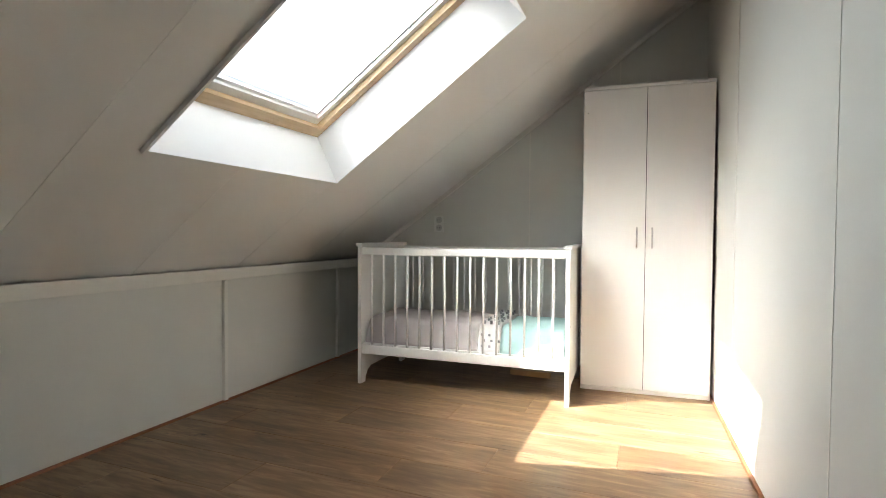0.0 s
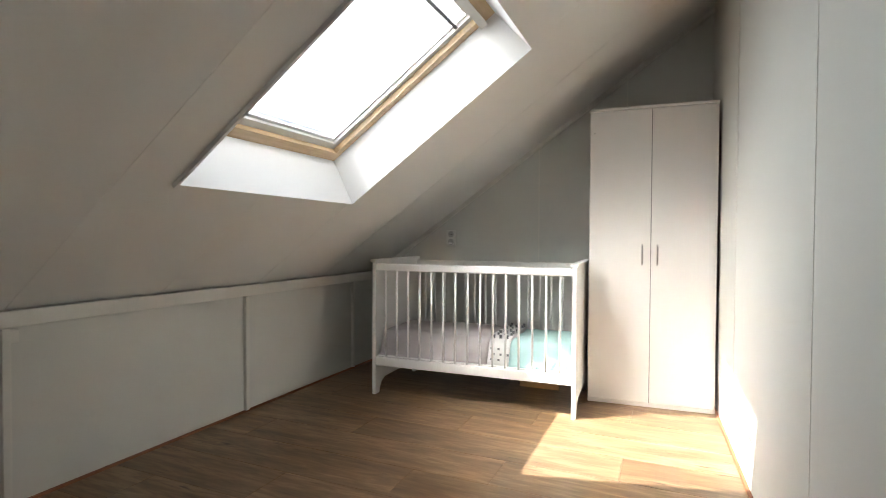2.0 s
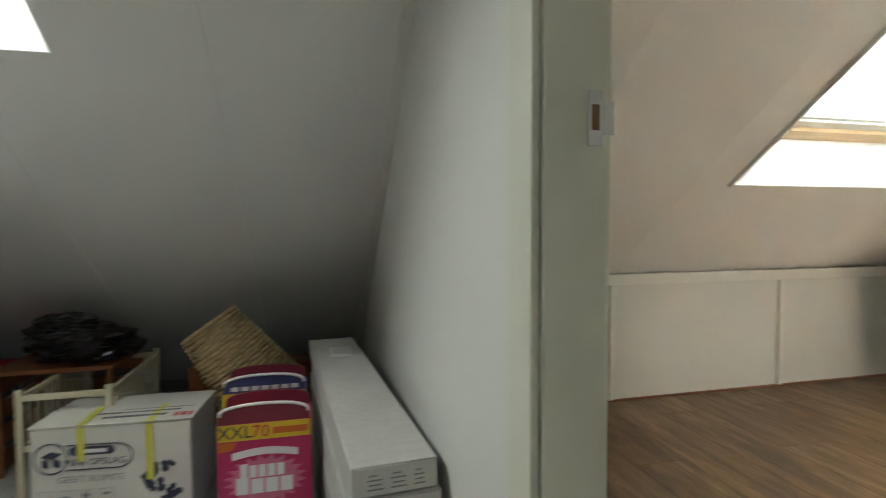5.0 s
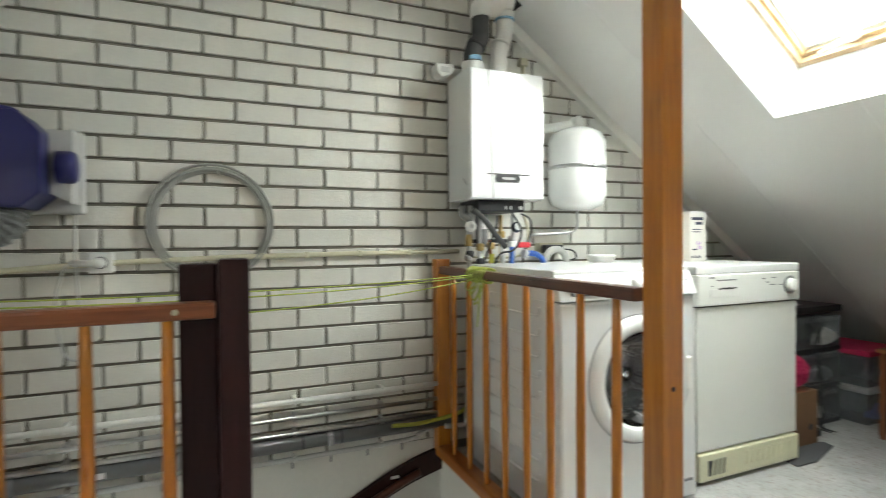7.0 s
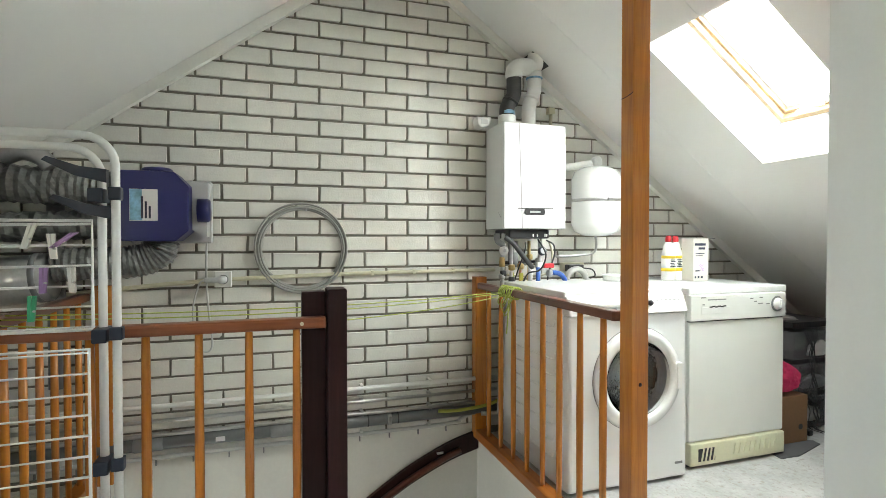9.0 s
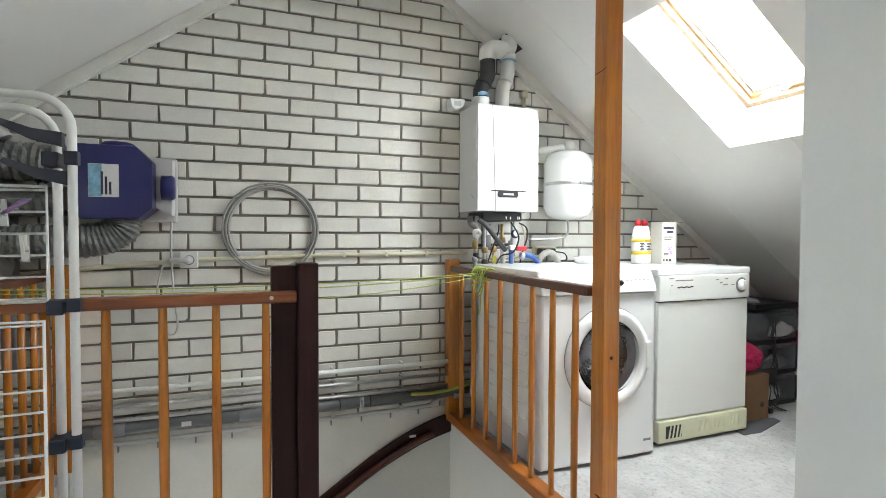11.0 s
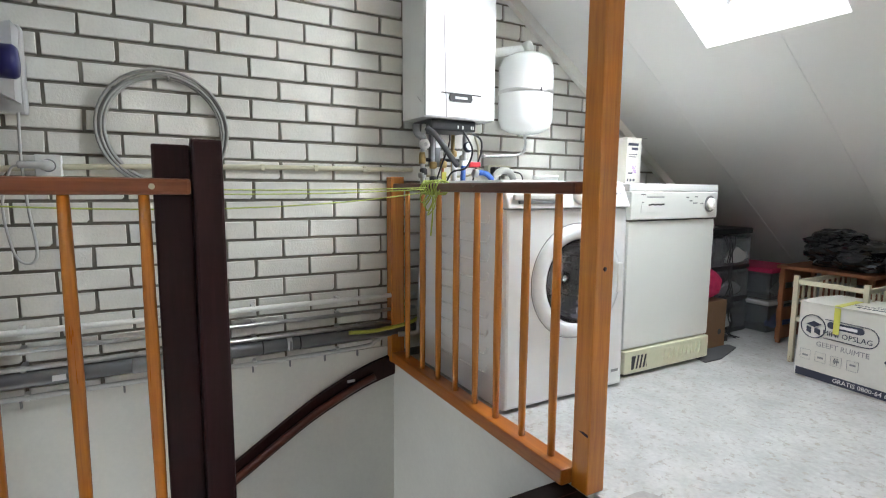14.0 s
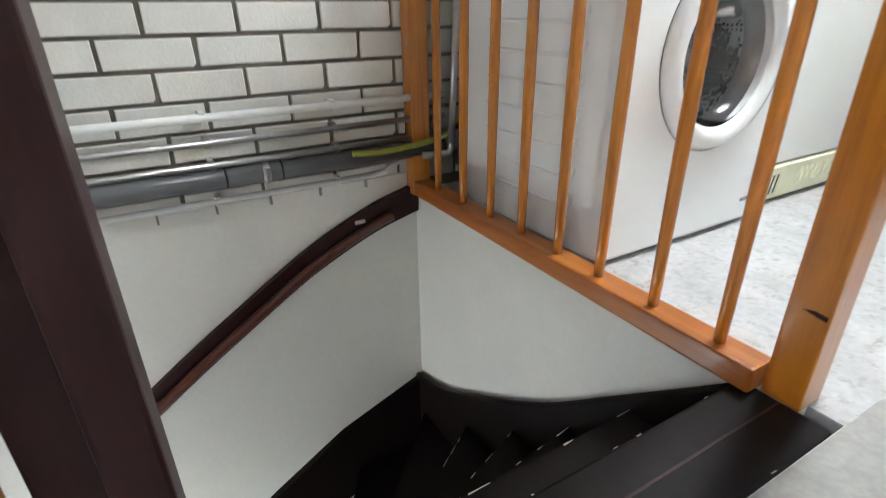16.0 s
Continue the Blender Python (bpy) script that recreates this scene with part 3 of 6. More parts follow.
# unseen skylight, added round the hall's fill lamp
hw = thing("added_hall_skylight", on_south(3.25, -1.0, 0.1), "unseen skylight added in the south slope of the hall", "skylight", kind="structure")
for a in ((h0, h1, h2, h2 + 0.05), (h0, h1, h3 - 0.05, h3), (h0, h0 + 0.05, h2 + 0.05, h3 - 0.05), (h1 - 0.05, h1, h2 + 0.05, h3 - 0.05)):
    bm = bmesh.new()
    slope_piece(bm, *a, 0.14, 0.20, on_south)
    part("frame_bar", bm, M_SKYPINE, hw)
bm = bmesh.new()
slope_piece(bm, h0 + 0.05, h1 - 0.05, h2 + 0.05, h3 - 0.05, 0.165, 0.171, on_south)
hp = part("pane", bm, M_GLASS, hw)
hp.visible_shadow = False

# ---- stairwell ----
single("wall_stair_brick_side", bx(-0.0098, 0.006, -0.46, 1.3049, -2.6, 0.068), M_STAIRWALL, "white plaster below the bricks in the stairwell", "wall", kind="structure")
single("wall_stair_washer_side", bx(0.0062, 1.30, 1.305, 1.3348, -2.6, 0.0), M_STAIRWALL, "scuffed white plaster stairwell side", "wall", kind="structure")
# unseen end wall, left open where the added stair lamp shines in
bm = bx(0.0062, 1.0, -0.49, -0.4602, -0.88, -0.0005)
box(bm, 0.0062, 1.0, -0.49, -0.4602, -2.6, -1.82)
box(bm, 0.0062, 0.2, -0.49, -0.4602, -1.82, -0.88)
box(bm, 0.84, 1.0, -0.49, -0.4602, -1.82, -0.88)
single("wall_stair_south", bm, M_STAIRWALL, "white plaster stairwell end, opened for the added fill lamp", "wall", kind="structure")
single("wall_stair_front", bx(1.0005, 1.04, -0.46, 0.34, -2.6, -0.2505), M_STAIRWALL, "white plaster stairwell side below the landing", "wall", kind="structure")
single("wall_stair_entry", bx(1.353, 1.40, 0.34, 1.335, -2.6, -0.2505), M_STAIRWALL, "white plaster below the landing edge", "wall", kind="structure")
single("floor_below", bx(0, 1.4, -0.49, 1.335, -2.7, -2.6), M_CONCRETE, "floor at the foot of the stair", "floor", kind="structure")

stair = thing("staircase", (0.7, 0.8, -1.5), "worn dark brown wooden winder stair going down", "staircase")
part("landing_board", bx(1.205, 1.352, 0.456, 1.3045, -0.045, 0.0025, bevel=0.006), M_TREAD, stair, "dark painted top step")
chips = random.Random(11)
for k in range(12):
    y, w, e = 0.47 + 0.066 * k + chips.uniform(-0.02, 0.02), chips.uniform(0.003, 0.012), chips.choice((1.2065, 1.206, 1.347))
    part("paint_chip", bx(e, e + chips.uniform(0.001, 0.0025), y, y + w, 0.0026, 0.0034), M_CONDUIT, stair, "pale worn chip")
part("groove_strip", bx(1.272, 1.276, 0.456, 1.3, 0.0026, 0.0032), M_DARKWOOD, stair)
CN = (1.0, 0.45)
FAR = [(1.03, 1.30), (0.86, 1.30), (0.64, 1.30), (0.38, 1.30), (0.05, 1.30), (0.012, 1.0), (0.012, 0.75), (0.012, 0.52), (0.012, 0.31), (0.012, 0.1), (0.012, -0.12), (0.012, -0.34)]
for k in range(len(FAR) - 1):
    z = -0.19 * (k + 1)
    back = (1.225, 1.30) if k == 0 else FAR[k - 1]
    b2 = (1.225, 0.5) if k == 0 else (CN[0] - 0.02, CN[1] - (0.0 if k < 8 else 0.18 * (k - 7)))
    f2 = (CN[0] + 0.03, CN[1] + 0.05) if k == 0 else (CN[0] - 0.02, CN[1] - (0.02 if k < 7 else 0.18 * (k - 6)))
    outline = [FAR[k], back, b2, f2]
    if FAR[k][0] < 0.02 and back[1] > 1.29:
        outline = [FAR[k], (0.012, 1.30), back, b2, f2]
    part("tread", prism(bmesh.new(), outline, "z", z - 0.035, z), M_TREAD, stair)
    d = Vector((FAR[k][0] - f2[0], FAR[k][1] - f2[1]))
    n2 = Vector((d.y, -d.x)).normalized() * 0.012
    if n2.dot(Vector((back[0] - FAR[k][0], back[1] - FAR[k][1]))) < 0:
        n2 = -n2
    if k < len(FAR) - 2:
        part("riser", prism(bmesh.new(), [(FAR[k][0] + 2 * n2.x, FAR[k][1] + 2 * n2.y - (0.002 if FAR[k][1] > 1.29 else 0)), (f2[0] + 2 * n2.x, f2[1] + 2 * n2.y),
                                      (f2[0] + 3 * n2.x, f2[1] + 3 * n2.y), (FAR[k][0] + 3 * n2.x, FAR[k][1] + 3 * n2.y - (0.002 if FAR[k][1] > 1.29 else 0))], "z", z - 0.19, z - 0.0355), M_TREAD, stair)
    if k < 5:
        for q in range(7):
            t0 = chips.uniform(0.02, 0.95)
            t1 = min(1.0, t0 + chips.uniform(0.01, 0.06))
            a2, b3 = Vector(f2) + d * t0, Vector(f2) + d * t1
            w2 = n2.normalized() * chips.uniform(0.002, 0.005)
            part("worn_edge", prism(bmesh.new(), [tuple(a2), tuple(b3), tuple(b3 + w2 * 0.4), tuple(a2 + w2)], "z", z + 0.0001, z + 0.0008), M_CONDUIT, stair, "pale worn edge")
# stringers that curve along the two walls
top_n = [(1.225, 0.003), (0.985, -0.205), (0.748, -0.405), (0.463, -0.59), (0.22, -0.73), (0.006, -0.805)]
curve = [(p.x, p.y) for p in bend([(a, b, 0) for a, b in top_n], 5)]
part("stringer", prism(bmesh.new(), curve + [(0.006, -1.3), (0.5, -1.2), (0.9, -0.8), (1.2, -0.3)], "y", 1.278, 1.3047), M_TREAD, stair)
part("stringer_cap", tb([(a, 1.288, b) for a, b in curve], 0.011, seg=8), M_TREAD, stair)
part("stringer", prism(bmesh.new(), [(1.29, -0.803), (0.943, -0.935), (0.658, -1.107), (0.2, -1.42), (-0.45, -1.9), (-0.45, -2.3), (0.2, -1.8), (0.9, -1.3), (1.29, -1.15)], "x", 0.0065, 0.034), M_TREAD, stair)

# wall handrail on a curved board beside the stair
hb = thing("stair_wall_rail", (0.03, 0.9, -0.2), "dark curved backboard with a red-brown handrail down the wall", "handrail")
tops = [(p.x, p.y) for p in bend([(1.302, 0.03, 0), (1.15, -0.012, 0), (1.0, -0.075, 0), (0.864, -0.145, 0), (0.66, -0.275, 0), (0.45, -0.415, 0), (0.1, -0.67, 0), (-0.42, -1.06, 0)], 4)]
lows = [(y, z - 0.098) for y, z in tops]
part("backboard", prism(bmesh.new(), tops + lows[::-1], "x", 0.0065, 0.030), M_DARKWOOD, hb)
mids = [(0.046, y, z - 0.06) for y, z in tops if y < 1.22]
part("handrail", tb(mids, 0.017, seg=10), M_RAIL, hb, "red-brown rounded handrail")
for y0 in (1.08, 0.99):
    j = min(range(len(tops)), key=lambda q: abs(tops[q][0] - y0))
    part("bracket", bx(0.0302, 0.034, y0 - 0.018, y0 + 0.018, tops[j][1] - 0.03 - (0 if y0 > 1.05 else 0.055), tops[j][1] - 0.018 - (0 if y0 > 1.05 else 0.055)), M_WHITEPL, hb)

# ---- banisters ----
ba = thing("banister_washer_side", (0.7, 1.30, 0.0), "orange pine stair banister with round balusters and brown handrail", "banister", "stair banisters")
part("wall_post", bx(0.0065, 0.062, 1.272, 1.337, 0.0, 0.877, bevel=0.004), M_PINE, ba)
bm = bx(0.055, 1.238, 1.282, 1.322, 0.812, 0.846, bevel=0.008)
part("handrail", bm, M_RAIL, ba, "dark red-brown handrail")
part("bottom_rail", bx(0.0625, 1.2375, 1.270, 1.334, 0.004, 0.052, bevel=0.006), M_PINE_X, ba)
for x in (0.177, 0.326, 0.466, 0.604, 0.743, 0.875, 1.018, 1.158):
    part("baluster", tb([(x, 1.301, 0.05), (x, 1.301, 0.12), (x, 1.301, 0.43), (x, 1.301, 0.75), (x, 1.301, 0.815)], [0.0105, 0.0115, 0.0135, 0.0115, 0.0105], seg=12), M_PINE, ba)
post = thing("roof_post", (1.277, 1.34, 0), "tall square orange pine post from floor to roof", "post")
part("shaft", bx(1.2405, 1.302, 1.304, 1.366, 0.0, TOPN - SL * 1.366 - 0.012, bevel=0.004), M_PINE, post)
part("knot", prism(bmesh.new(), [(1.262, 0.171), (1.28, 0.175), (1.2975, 0.172), (1.2975, 0.164), (1.285, 0.166)], "y", 1.3032, 1.3045), M_DARKWOOD, post, "dark split knot")
part("knot", lt([(0.0, 0.0), (0.006, 0.0), (0.0065, 0.001), (0.0, 0.0014)], (1.3016, 1.335, 0.62), (1, 0, 0), seg=10), M_DARKWOOD, post)

part("knot", tb(bend([(1.2405, 1.3036, 1.527), (1.262, 1.3036, 1.528), (1.284, 1.3036, 1.531), (1.300, 1.3036, 1.536)], 4), [0.0006] + [0.0014] * 11 + [0.0006], seg=6), M_DARKWOOD, post)

nw = thing("newel_post", (1.0, 0.42, 0.0), "dark brown stained double newel post at the stair head", "newel post")
part("shaft", bx(0.955, 1.045, 0.396, 0.456, -1.6, 0.925, bevel=0.006), M_DARKWOOD, nw)
part("side_board", bx(0.945, 0.995, 0.322, 0.3955, -1.6, 0.915, bevel=0.005), M_DARKWOOD, nw)

bb = thing("banister_landing_side", (1.03, 0.0, 0.0), "orange-brown banister with round balusters along the landing", "banister", "stair banisters")
part("handrail", bx(1.008, 1.052, -0.50, 0.392, 0.808, 0.842, bevel=0.008), M_RAIL_B, bb, "worn orange-brown handrail")
part("screw_plug", lt([(0.006, 0), (0.006, 0.002)], (1.052, 0.32, 0.825), (1, 0, 0), seg=10), M_CONDUIT, bb)
part("bottom_rail", bx(1.0, 1.06, -0.50, 0.3215, 0.002, 0.05, bevel=0.006), M_PINE, bb)
for i in range(5):
    y = 0.305 - 0.1345 * i
    part("baluster", tb([(1.03, y, 0.045), (1.03, y, 0.12), (1.03, y, 0.43), (1.03, y, 0.75), (1.03, y, 0.812)], [0.0105, 0.0115, 0.0135, 0.0115, 0.0105], seg=12), M_PINE, bb)
part("corner_post", bx(0.995, 1.065, -0.57, -0.5, 0.0, 0.90, bevel=0.005), M_PINE, bb)
bc = thing("banister_far_end", (0.5, -0.47, 0.0), "orange pine banister returning to the brick wall", "banister", "stair banisters")
part("wall_post", bx(0.0065, 0.062, -0.50, -0.435, 0.0, 0.877, bevel=0.004), M_PINE, bc)
part("handrail", bx(0.055, 0.9945, -0.56, -0.515, 0.812, 0.846, bevel=0.008), M_RAIL, bc, "dark red-brown handrail")
part("bottom_rail", bx(0.0625, 0.9945, -0.56, -0.50, 0.003, 0.05, bevel=0.006), M_PINE_X, bc)
for i in range(7):
    x = 0.14 + 0.125 * i
    part("baluster", tb([(x, -0.535, 0.045), (x, -0.535, 0.43), (x, -0.535, 0.815)], [0.0105, 0.0135, 0.0105], seg=12), M_PINE, bc)

# ---- landing: appliances ----
wm = thing("washing_machine", (0.45, 1.71, 0), "white front-loading washing machine standing against the brick wall", "washing machine")
bm = bx(0.14, 0.745, 1.402, 2.012, 0.012, 0.752)
bmesh.ops.delete(bm, geom=[f for f in bm.faces if f.calc_center_median().x > 0.74], context="FACES")
part("body", bm, M_ENAMEL, wm)
dc = Vector((0.781, 1.743, 0.472))
# front sheet with a round hole for the drum
corners = [math.atan2(z - dc.z, y - dc.y) for y in (1.404, 2.010) for z in (0.012, 0.752)]
angles = sorted([2 * math.pi * k / 44 - math.pi + 0.02 for k in range(44)] + corners)


def sheet_point(a, inset, depth):
    c, s = math.cos(a), math.sin(a)
    reach = min(((2.010 if c > 0 else 1.404) - dc.y) / c if abs(c) > 1e-6 else 9, ((0.752 if s > 0 else 0.012) - dc.z) / s if abs(s) > 1e-6 else 9)
    y, z = dc.y + reach * c, dc.z + reach * s
    y, z = min(2.010 - inset, max(1.404 + inset, y)), min(0.752 - inset, max(0.012 + inset, z))
    return (0.785 - 0.0135 * (z - 0.012) - depth, y, z)


def sheet_hole(a, r, depth):
    z = dc.z + r * math.sin(a)
    return (0.785 - 0.0135 * (z - 0.012) - depth, dc.y + r * math.cos(a), z)


bm = bmesh.new()
loops = [[bm.verts.new(f(a)) for a in angles] for f in (
    lambda a: sheet_point(a, 0, 0.044), lambda a: sheet_point(a, 0, 0.012), lambda a: sheet_point(a, 0.0035, 0.0035), lambda a: sheet_point(a, 0.012, 0),
    lambda a: sheet_hole(a, 0.185, 0), lambda a: sheet_hole(a, 0.182, 0.03))]
for p, q in zip(loops, loops[1:]):
    for i in range(len(angles)):
        j = (i + 1) % len(angles)
        bm.faces.new((p[i], p[j], q[j], q[i]))
part("front_panel", bm, M_ENAMEL, wm)
bm = bmesh.new()
hexa(bm, [(0.735, 1.402, 0.755), (0.79, 1.402, 0.755), (0.79, 2.012, 0.755), (0.735, 2.012, 0.755),
          (0.70, 1.402, 0.842), (0.752, 1.402, 0.842), (0.752, 2.012, 0.842), (0.70, 2.012, 0.842)])
bmesh.ops.bevel(bm, geom=list(bm.edges), offset=0.009, segments=3, profile=0.6, affect="EDGES")
panel = part("control_panel", bm, M_ENAMEL, wm)
part("worktop", bx(0.13, 0.745, 1.400, 2.014, 0.826, 0.857, bevel=0.009, seg=3), M_ENAMEL, wm)
part("side_upper", bx(0.14, 0.735, 1.404, 2.010, 0.75, 0.83), M_ENAMEL, wm)
part("drawer_handle", bx(0.776, 0.7895, 1.45, 1.63, 0.772, 0.784, bevel=0.003), M_GREYPL, panel, "grey grip slot of the soap drawer")
part("drawer", bx(0.772, 0.7885, 1.43, 1.66, 0.787, 0.806, bevel=0.004), M_WHITEPL, panel)
NF = Vector((0.087, 0, 0.038)).normalized()
part("programme_knob", lt([(0.0, 0.022), (0.023, 0.020), (0.028, 0.012), (0.030, 0.0)], (0.770, 1.745, 0.797), NF, seg=24), M_WHITEPL, panel)
part("spin_knob", lt([(0.0, 0.016), (0.010, 0.014), (0.013, 0.0)], (0.770, 1.815, 0.797), NF, seg=16), M_BLACK, panel)
for i in range(6):
    for j in range(2):
        y = 1.85 + 0.024 * i
        part("button_mark", bx(0.7728 - 0.008 * j, 0.7755 - 0.008 * j, y, y + 0.012, 0.785 + 0.022 * j, 0.789 + 0.022 * j), M_GREYPL, panel)
dc = Vector((0.781, 1.743, 0.472))
ring = [(0.164, -0.012), (0.167, 0.014), (0.188, 0.028), (0.213, 0.022), (0.222, 0.004), (0.222, -0.006)]
bm = lt(ring, dc, (1, 0, 0), seg=48)
bmesh.ops.delete(bm, geom=[f for f in bm.faces if len(f.verts) > 4], context="FACES")
d_ = part("door", bm, M_ENAMEL, wm, "white round porthole door")
bm = bmesh.new()
lathe(bm, [(0.165, 0.010), (0.149, -0.024), (0.11, -0.064), (0.055, -0.080), (0.0, -0.083), (0.0, -0.078), (0.055, -0.075), (0.107, -0.059), (0.144, -0.020), (0.159, 0.010), (0.165, 0.010)], dc, (1, 0, 0), seg=40)
bmesh.ops.delete(bm, geom=[f for f in bm.faces if len(f.verts) > 4], context="FACES")
glass = part("porthole", bm, M_GLASS, d_, "clear bowl-shaped porthole glass")
glass.visible_shadow = False
bm = bmesh.new()
lathe(bm, [(0.184, -0.03), (0.176, -0.065), (0.225, -0.085), (0.23, -0.30), (0.19, -0.33), (0.0, -0.335)], dc, (1, 0, 0), seg=40)
bmesh.ops.delete(bm, geom=[f for f in bm.faces if len(f.verts) > 4 and f.calc_center_median().x > dc.x - 0.2], context="FACES")
drum = part("drum", bm, M_DRUM, wm, "perforated steel drum")
bm = lt([(0.183, -0.02), (0.170, -0.045), (0.165, -0.066), (0.178, -0.070), (0.188, -0.03)], dc, (1, 0, 0), seg=40)
bmesh.ops.delete(bm, geom=[f for f in bm.faces if len(f.verts) > 4], context="FACES")
part("door_seal", bm, M_GREYPL, wm, "grey rubber seal")
for k in range(3):
    a = 0.6 + 2.1 * k
    c, s_ = math.cos(a), math.sin(a)
    bm = tb([dc + Vector((-0.09, 0.185 * c, 0.185 * s_)), dc + Vector((-0.19, 0.172 * c, 0.172 * s_)), dc + Vector((-0.29, 0.185 * c, 0.185 * s_))], 0.024, seg=10)
    part("drum_paddle", bm, M_CHROME, drum)
# grey ring paints the shadow in the gap round the door
bm = bmesh.new()
tube(bm, [sheet_hole(2 * math.pi * i / 60, 0.2248, -0.0004) for i in range(61)], 0.0016, seg=6, cap=False)
part("door_gap_shade", bm, M_GREYPL, wm, "thin grey ring drawn as the shadow gap round the door")
part("door_grip", bx(0.786, 0.812, 1.929, 1.961, 0.415, 0.535, bevel=0.008, seg=3), M_WHITEPL, d_)
part("badge", bx(0.784, 0.7865, 1.945, 1.985, 0.072, 0.082), M_GREYPL, wm)
bm = bmesh.new()
for k in range(9):
    z = 0.12 + 0.072 * k
    tube(bm, bend([(0.30, 1.4005, z), (0.62, 1.4005, z), (0.665, 1.4005, z + 0.012), (0.67, 1.4005, z + 0.032)], 4), 0.0042, seg=6)
part("side_ribs", bm, M_ENAMEL, wm)
for x in (0.2, 0.72):
    for y in (1.45, 1.96):
        part("foot", lt([(0.02, 0), (0.02, 0.012)], (x, y, 0), (0, 0, 1), seg=12), M_BLACK, wm)

dr = thing("tumble_dryer", (0.45, 2.34, 0), "older cream-white appliance with a yellowed vent plinth", "tumble dryer")
part("body", bx(0.14, 0.745, 2.042, 2.632, 0.02, 0.818, bevel=0.008), M_CREAM, dr)
part("worktop", bx(0.12, 0.768, 2.036, 2.645, 0.8185, 0.852, bevel=0.007, seg=3), M_ENAMEL, dr)
part("front_panel", bx(0.7455, 0.766, 2.044, 2.631, 0.128, 0.690, bevel=0.006, seg=3), M_CREAM, dr)
fac = part("control_panel", bx(0.7455, 0.775, 2.042, 2.634, 0.696, 0.8175, bevel=0.007, seg=3), M_CREAM, dr)
part("seam", bx(0.7456, 0.760, 2.046, 2.630, 0.6902, 0.6958), M_BLACK, fac)
part("grip_recess", bx(0.7745, 0.7762, 2.105, 2.275, 0.728, 0.760, bevel=0.0006), M_WHITEPL, fac)
for i in range(6):
    part("grip_slot", bx(0.7761, 0.7772, 2.150 + 0.0165 * i, 2.168 + 0.0165 * i, 0.7575 + 0.0025 * (i % 2), 0.7635 + 0.0025 * (i % 2)), M_BLACK, fac)
part("dial_ring", lt([(0.037, 0.0), (0.039, 0.003), (0.033, 0.004)], (0.775, 2.572, 0.762), (1, 0, 0), seg=28), M_GREYPL, fac, "dark printed dial ring")
part("dial", lt([(0.0, 0.022), (0.022, 0.021), (0.026, 0.016), (0.029, 0.0045)], (0.775, 2.572, 0.762), (1, 0, 0), seg=28), M_WHITEPL, fac, "white timer dial")
part("dial_pointer", bx(0.796, 0.806, 2.566, 2.578, 0.742, 0.784, bevel=0.002), M_WHITEPL, fac)
for y, w, z in ((2.10, 0.03, 0.803), (2.40, 0.02, 0.79), (2.425, 0.018, 0.775), (2.45, 0.03, 0.764), (2.46, 0.022, 0.793), (2.505, 0.02, 0.762), (2.14, 0.11, 0.792), (2.11, 0.012, 0.770)):
    part("button_mark", bx(0.7748, 0.7757, y, y + w, z, z + 0.005), M_GREYPL, fac)
pl = part("plinth", bx(0.735, 0.778, 2.046, 2.630, 0.016, 0.122, bevel=0.007, seg=3), M_YELLOWED, dr, "yellowed plastic vent plinth")
part("vent_opening", bx(0.7775, 0.7788, 2.09, 2.19, 0.036, 0.096), M_BLACK, pl)
for i in range(4):
    bm = bmesh.new()
    y = 2.105 + 0.023 * i
    hexa(bm, [(0.7785, y, 0.036), (0.7815, y, 0.036), (0.7815, y + 0.008, 0.036), (0.7785, y + 0.008, 0.036),
              (0.7785, y + 0.012, 0.096), (0.7815, y + 0.012, 0.096), (0.7815, y + 0.02, 0.096), (0.7785, y + 0.02, 0.096)])
    part("vent_fin", bm, M_YELLOWED, pl)
for i in range(9):
    y = 2.30 + 0.032 * i
    bm = bmesh.new()
    hexa(bm, [(0.7775, y, 0.05), (0.783, y, 0.05), (0.783, y + 0.006, 0.05), (0.7775, y + 0.006, 0.05),
              (0.7775, y + 0.010, 0.10), (0.783, y + 0.010, 0.10), (0.783, y + 0.016, 0.10), (0.7775, y + 0.016, 0.10)])
    part("plinth_rib", bm, M_YELLOWED, pl)
part("rubber_base", bx(0.17, 0.74, 2.05, 2.62, 0.0, 0.0195), M_BLACK, dr)
dr.location += Vector((-0.040, 0.033, 0))

# things on the appliances


def detergent_bottle(x, y, rot):
    b = thing("detergent_bottle", (x, y, 0.852), "white detergent bottle with red cap and yellow label", "bottle", "bottles on the dryer")
    prof = [(0.030, 0.0), (0.036, 0.006), (0.037, 0.09), (0.034, 0.15), (0.024, 0.195), (0.014, 0.212)]
    body = part("body", lt(prof, (x, y, 0.8525), (0, 0, 1), seg=20), M_WHITEPL, b)
    part("cap", lt([(0.016, 0.212), (0.017, 0.225), (0.014, 0.243), (0.008, 0.247)], (x, y, 0.8525), (0, 0, 1), seg=14), M_RED, b, "red cap")
    part("label", lt([(0.0374, 0.052), (0.0376, 0.060), (0.0376, 0.070)], (x, y, 0.8525), (0, 0, 1), seg=20), M_YELLOWCARD, body)
    part("label", lt([(0.0366, 0.122), (0.0362, 0.132), (0.0356, 0.138)], (x, y, 0.8525), (0, 0, 1), seg=20), M_YELLOWCARD, body)
    for k in range(5):
        part("print_bar", bx(x + 0.0355, x + 0.039, y - 0.018 + 0.006 * (k % 2), y + 0.014 - 0.004 * (k % 3), 0.8525 + 0.076 + 0.009 * k, 0.8525 + 0.081 + 0.009 * k), M_INK, body)
    return b


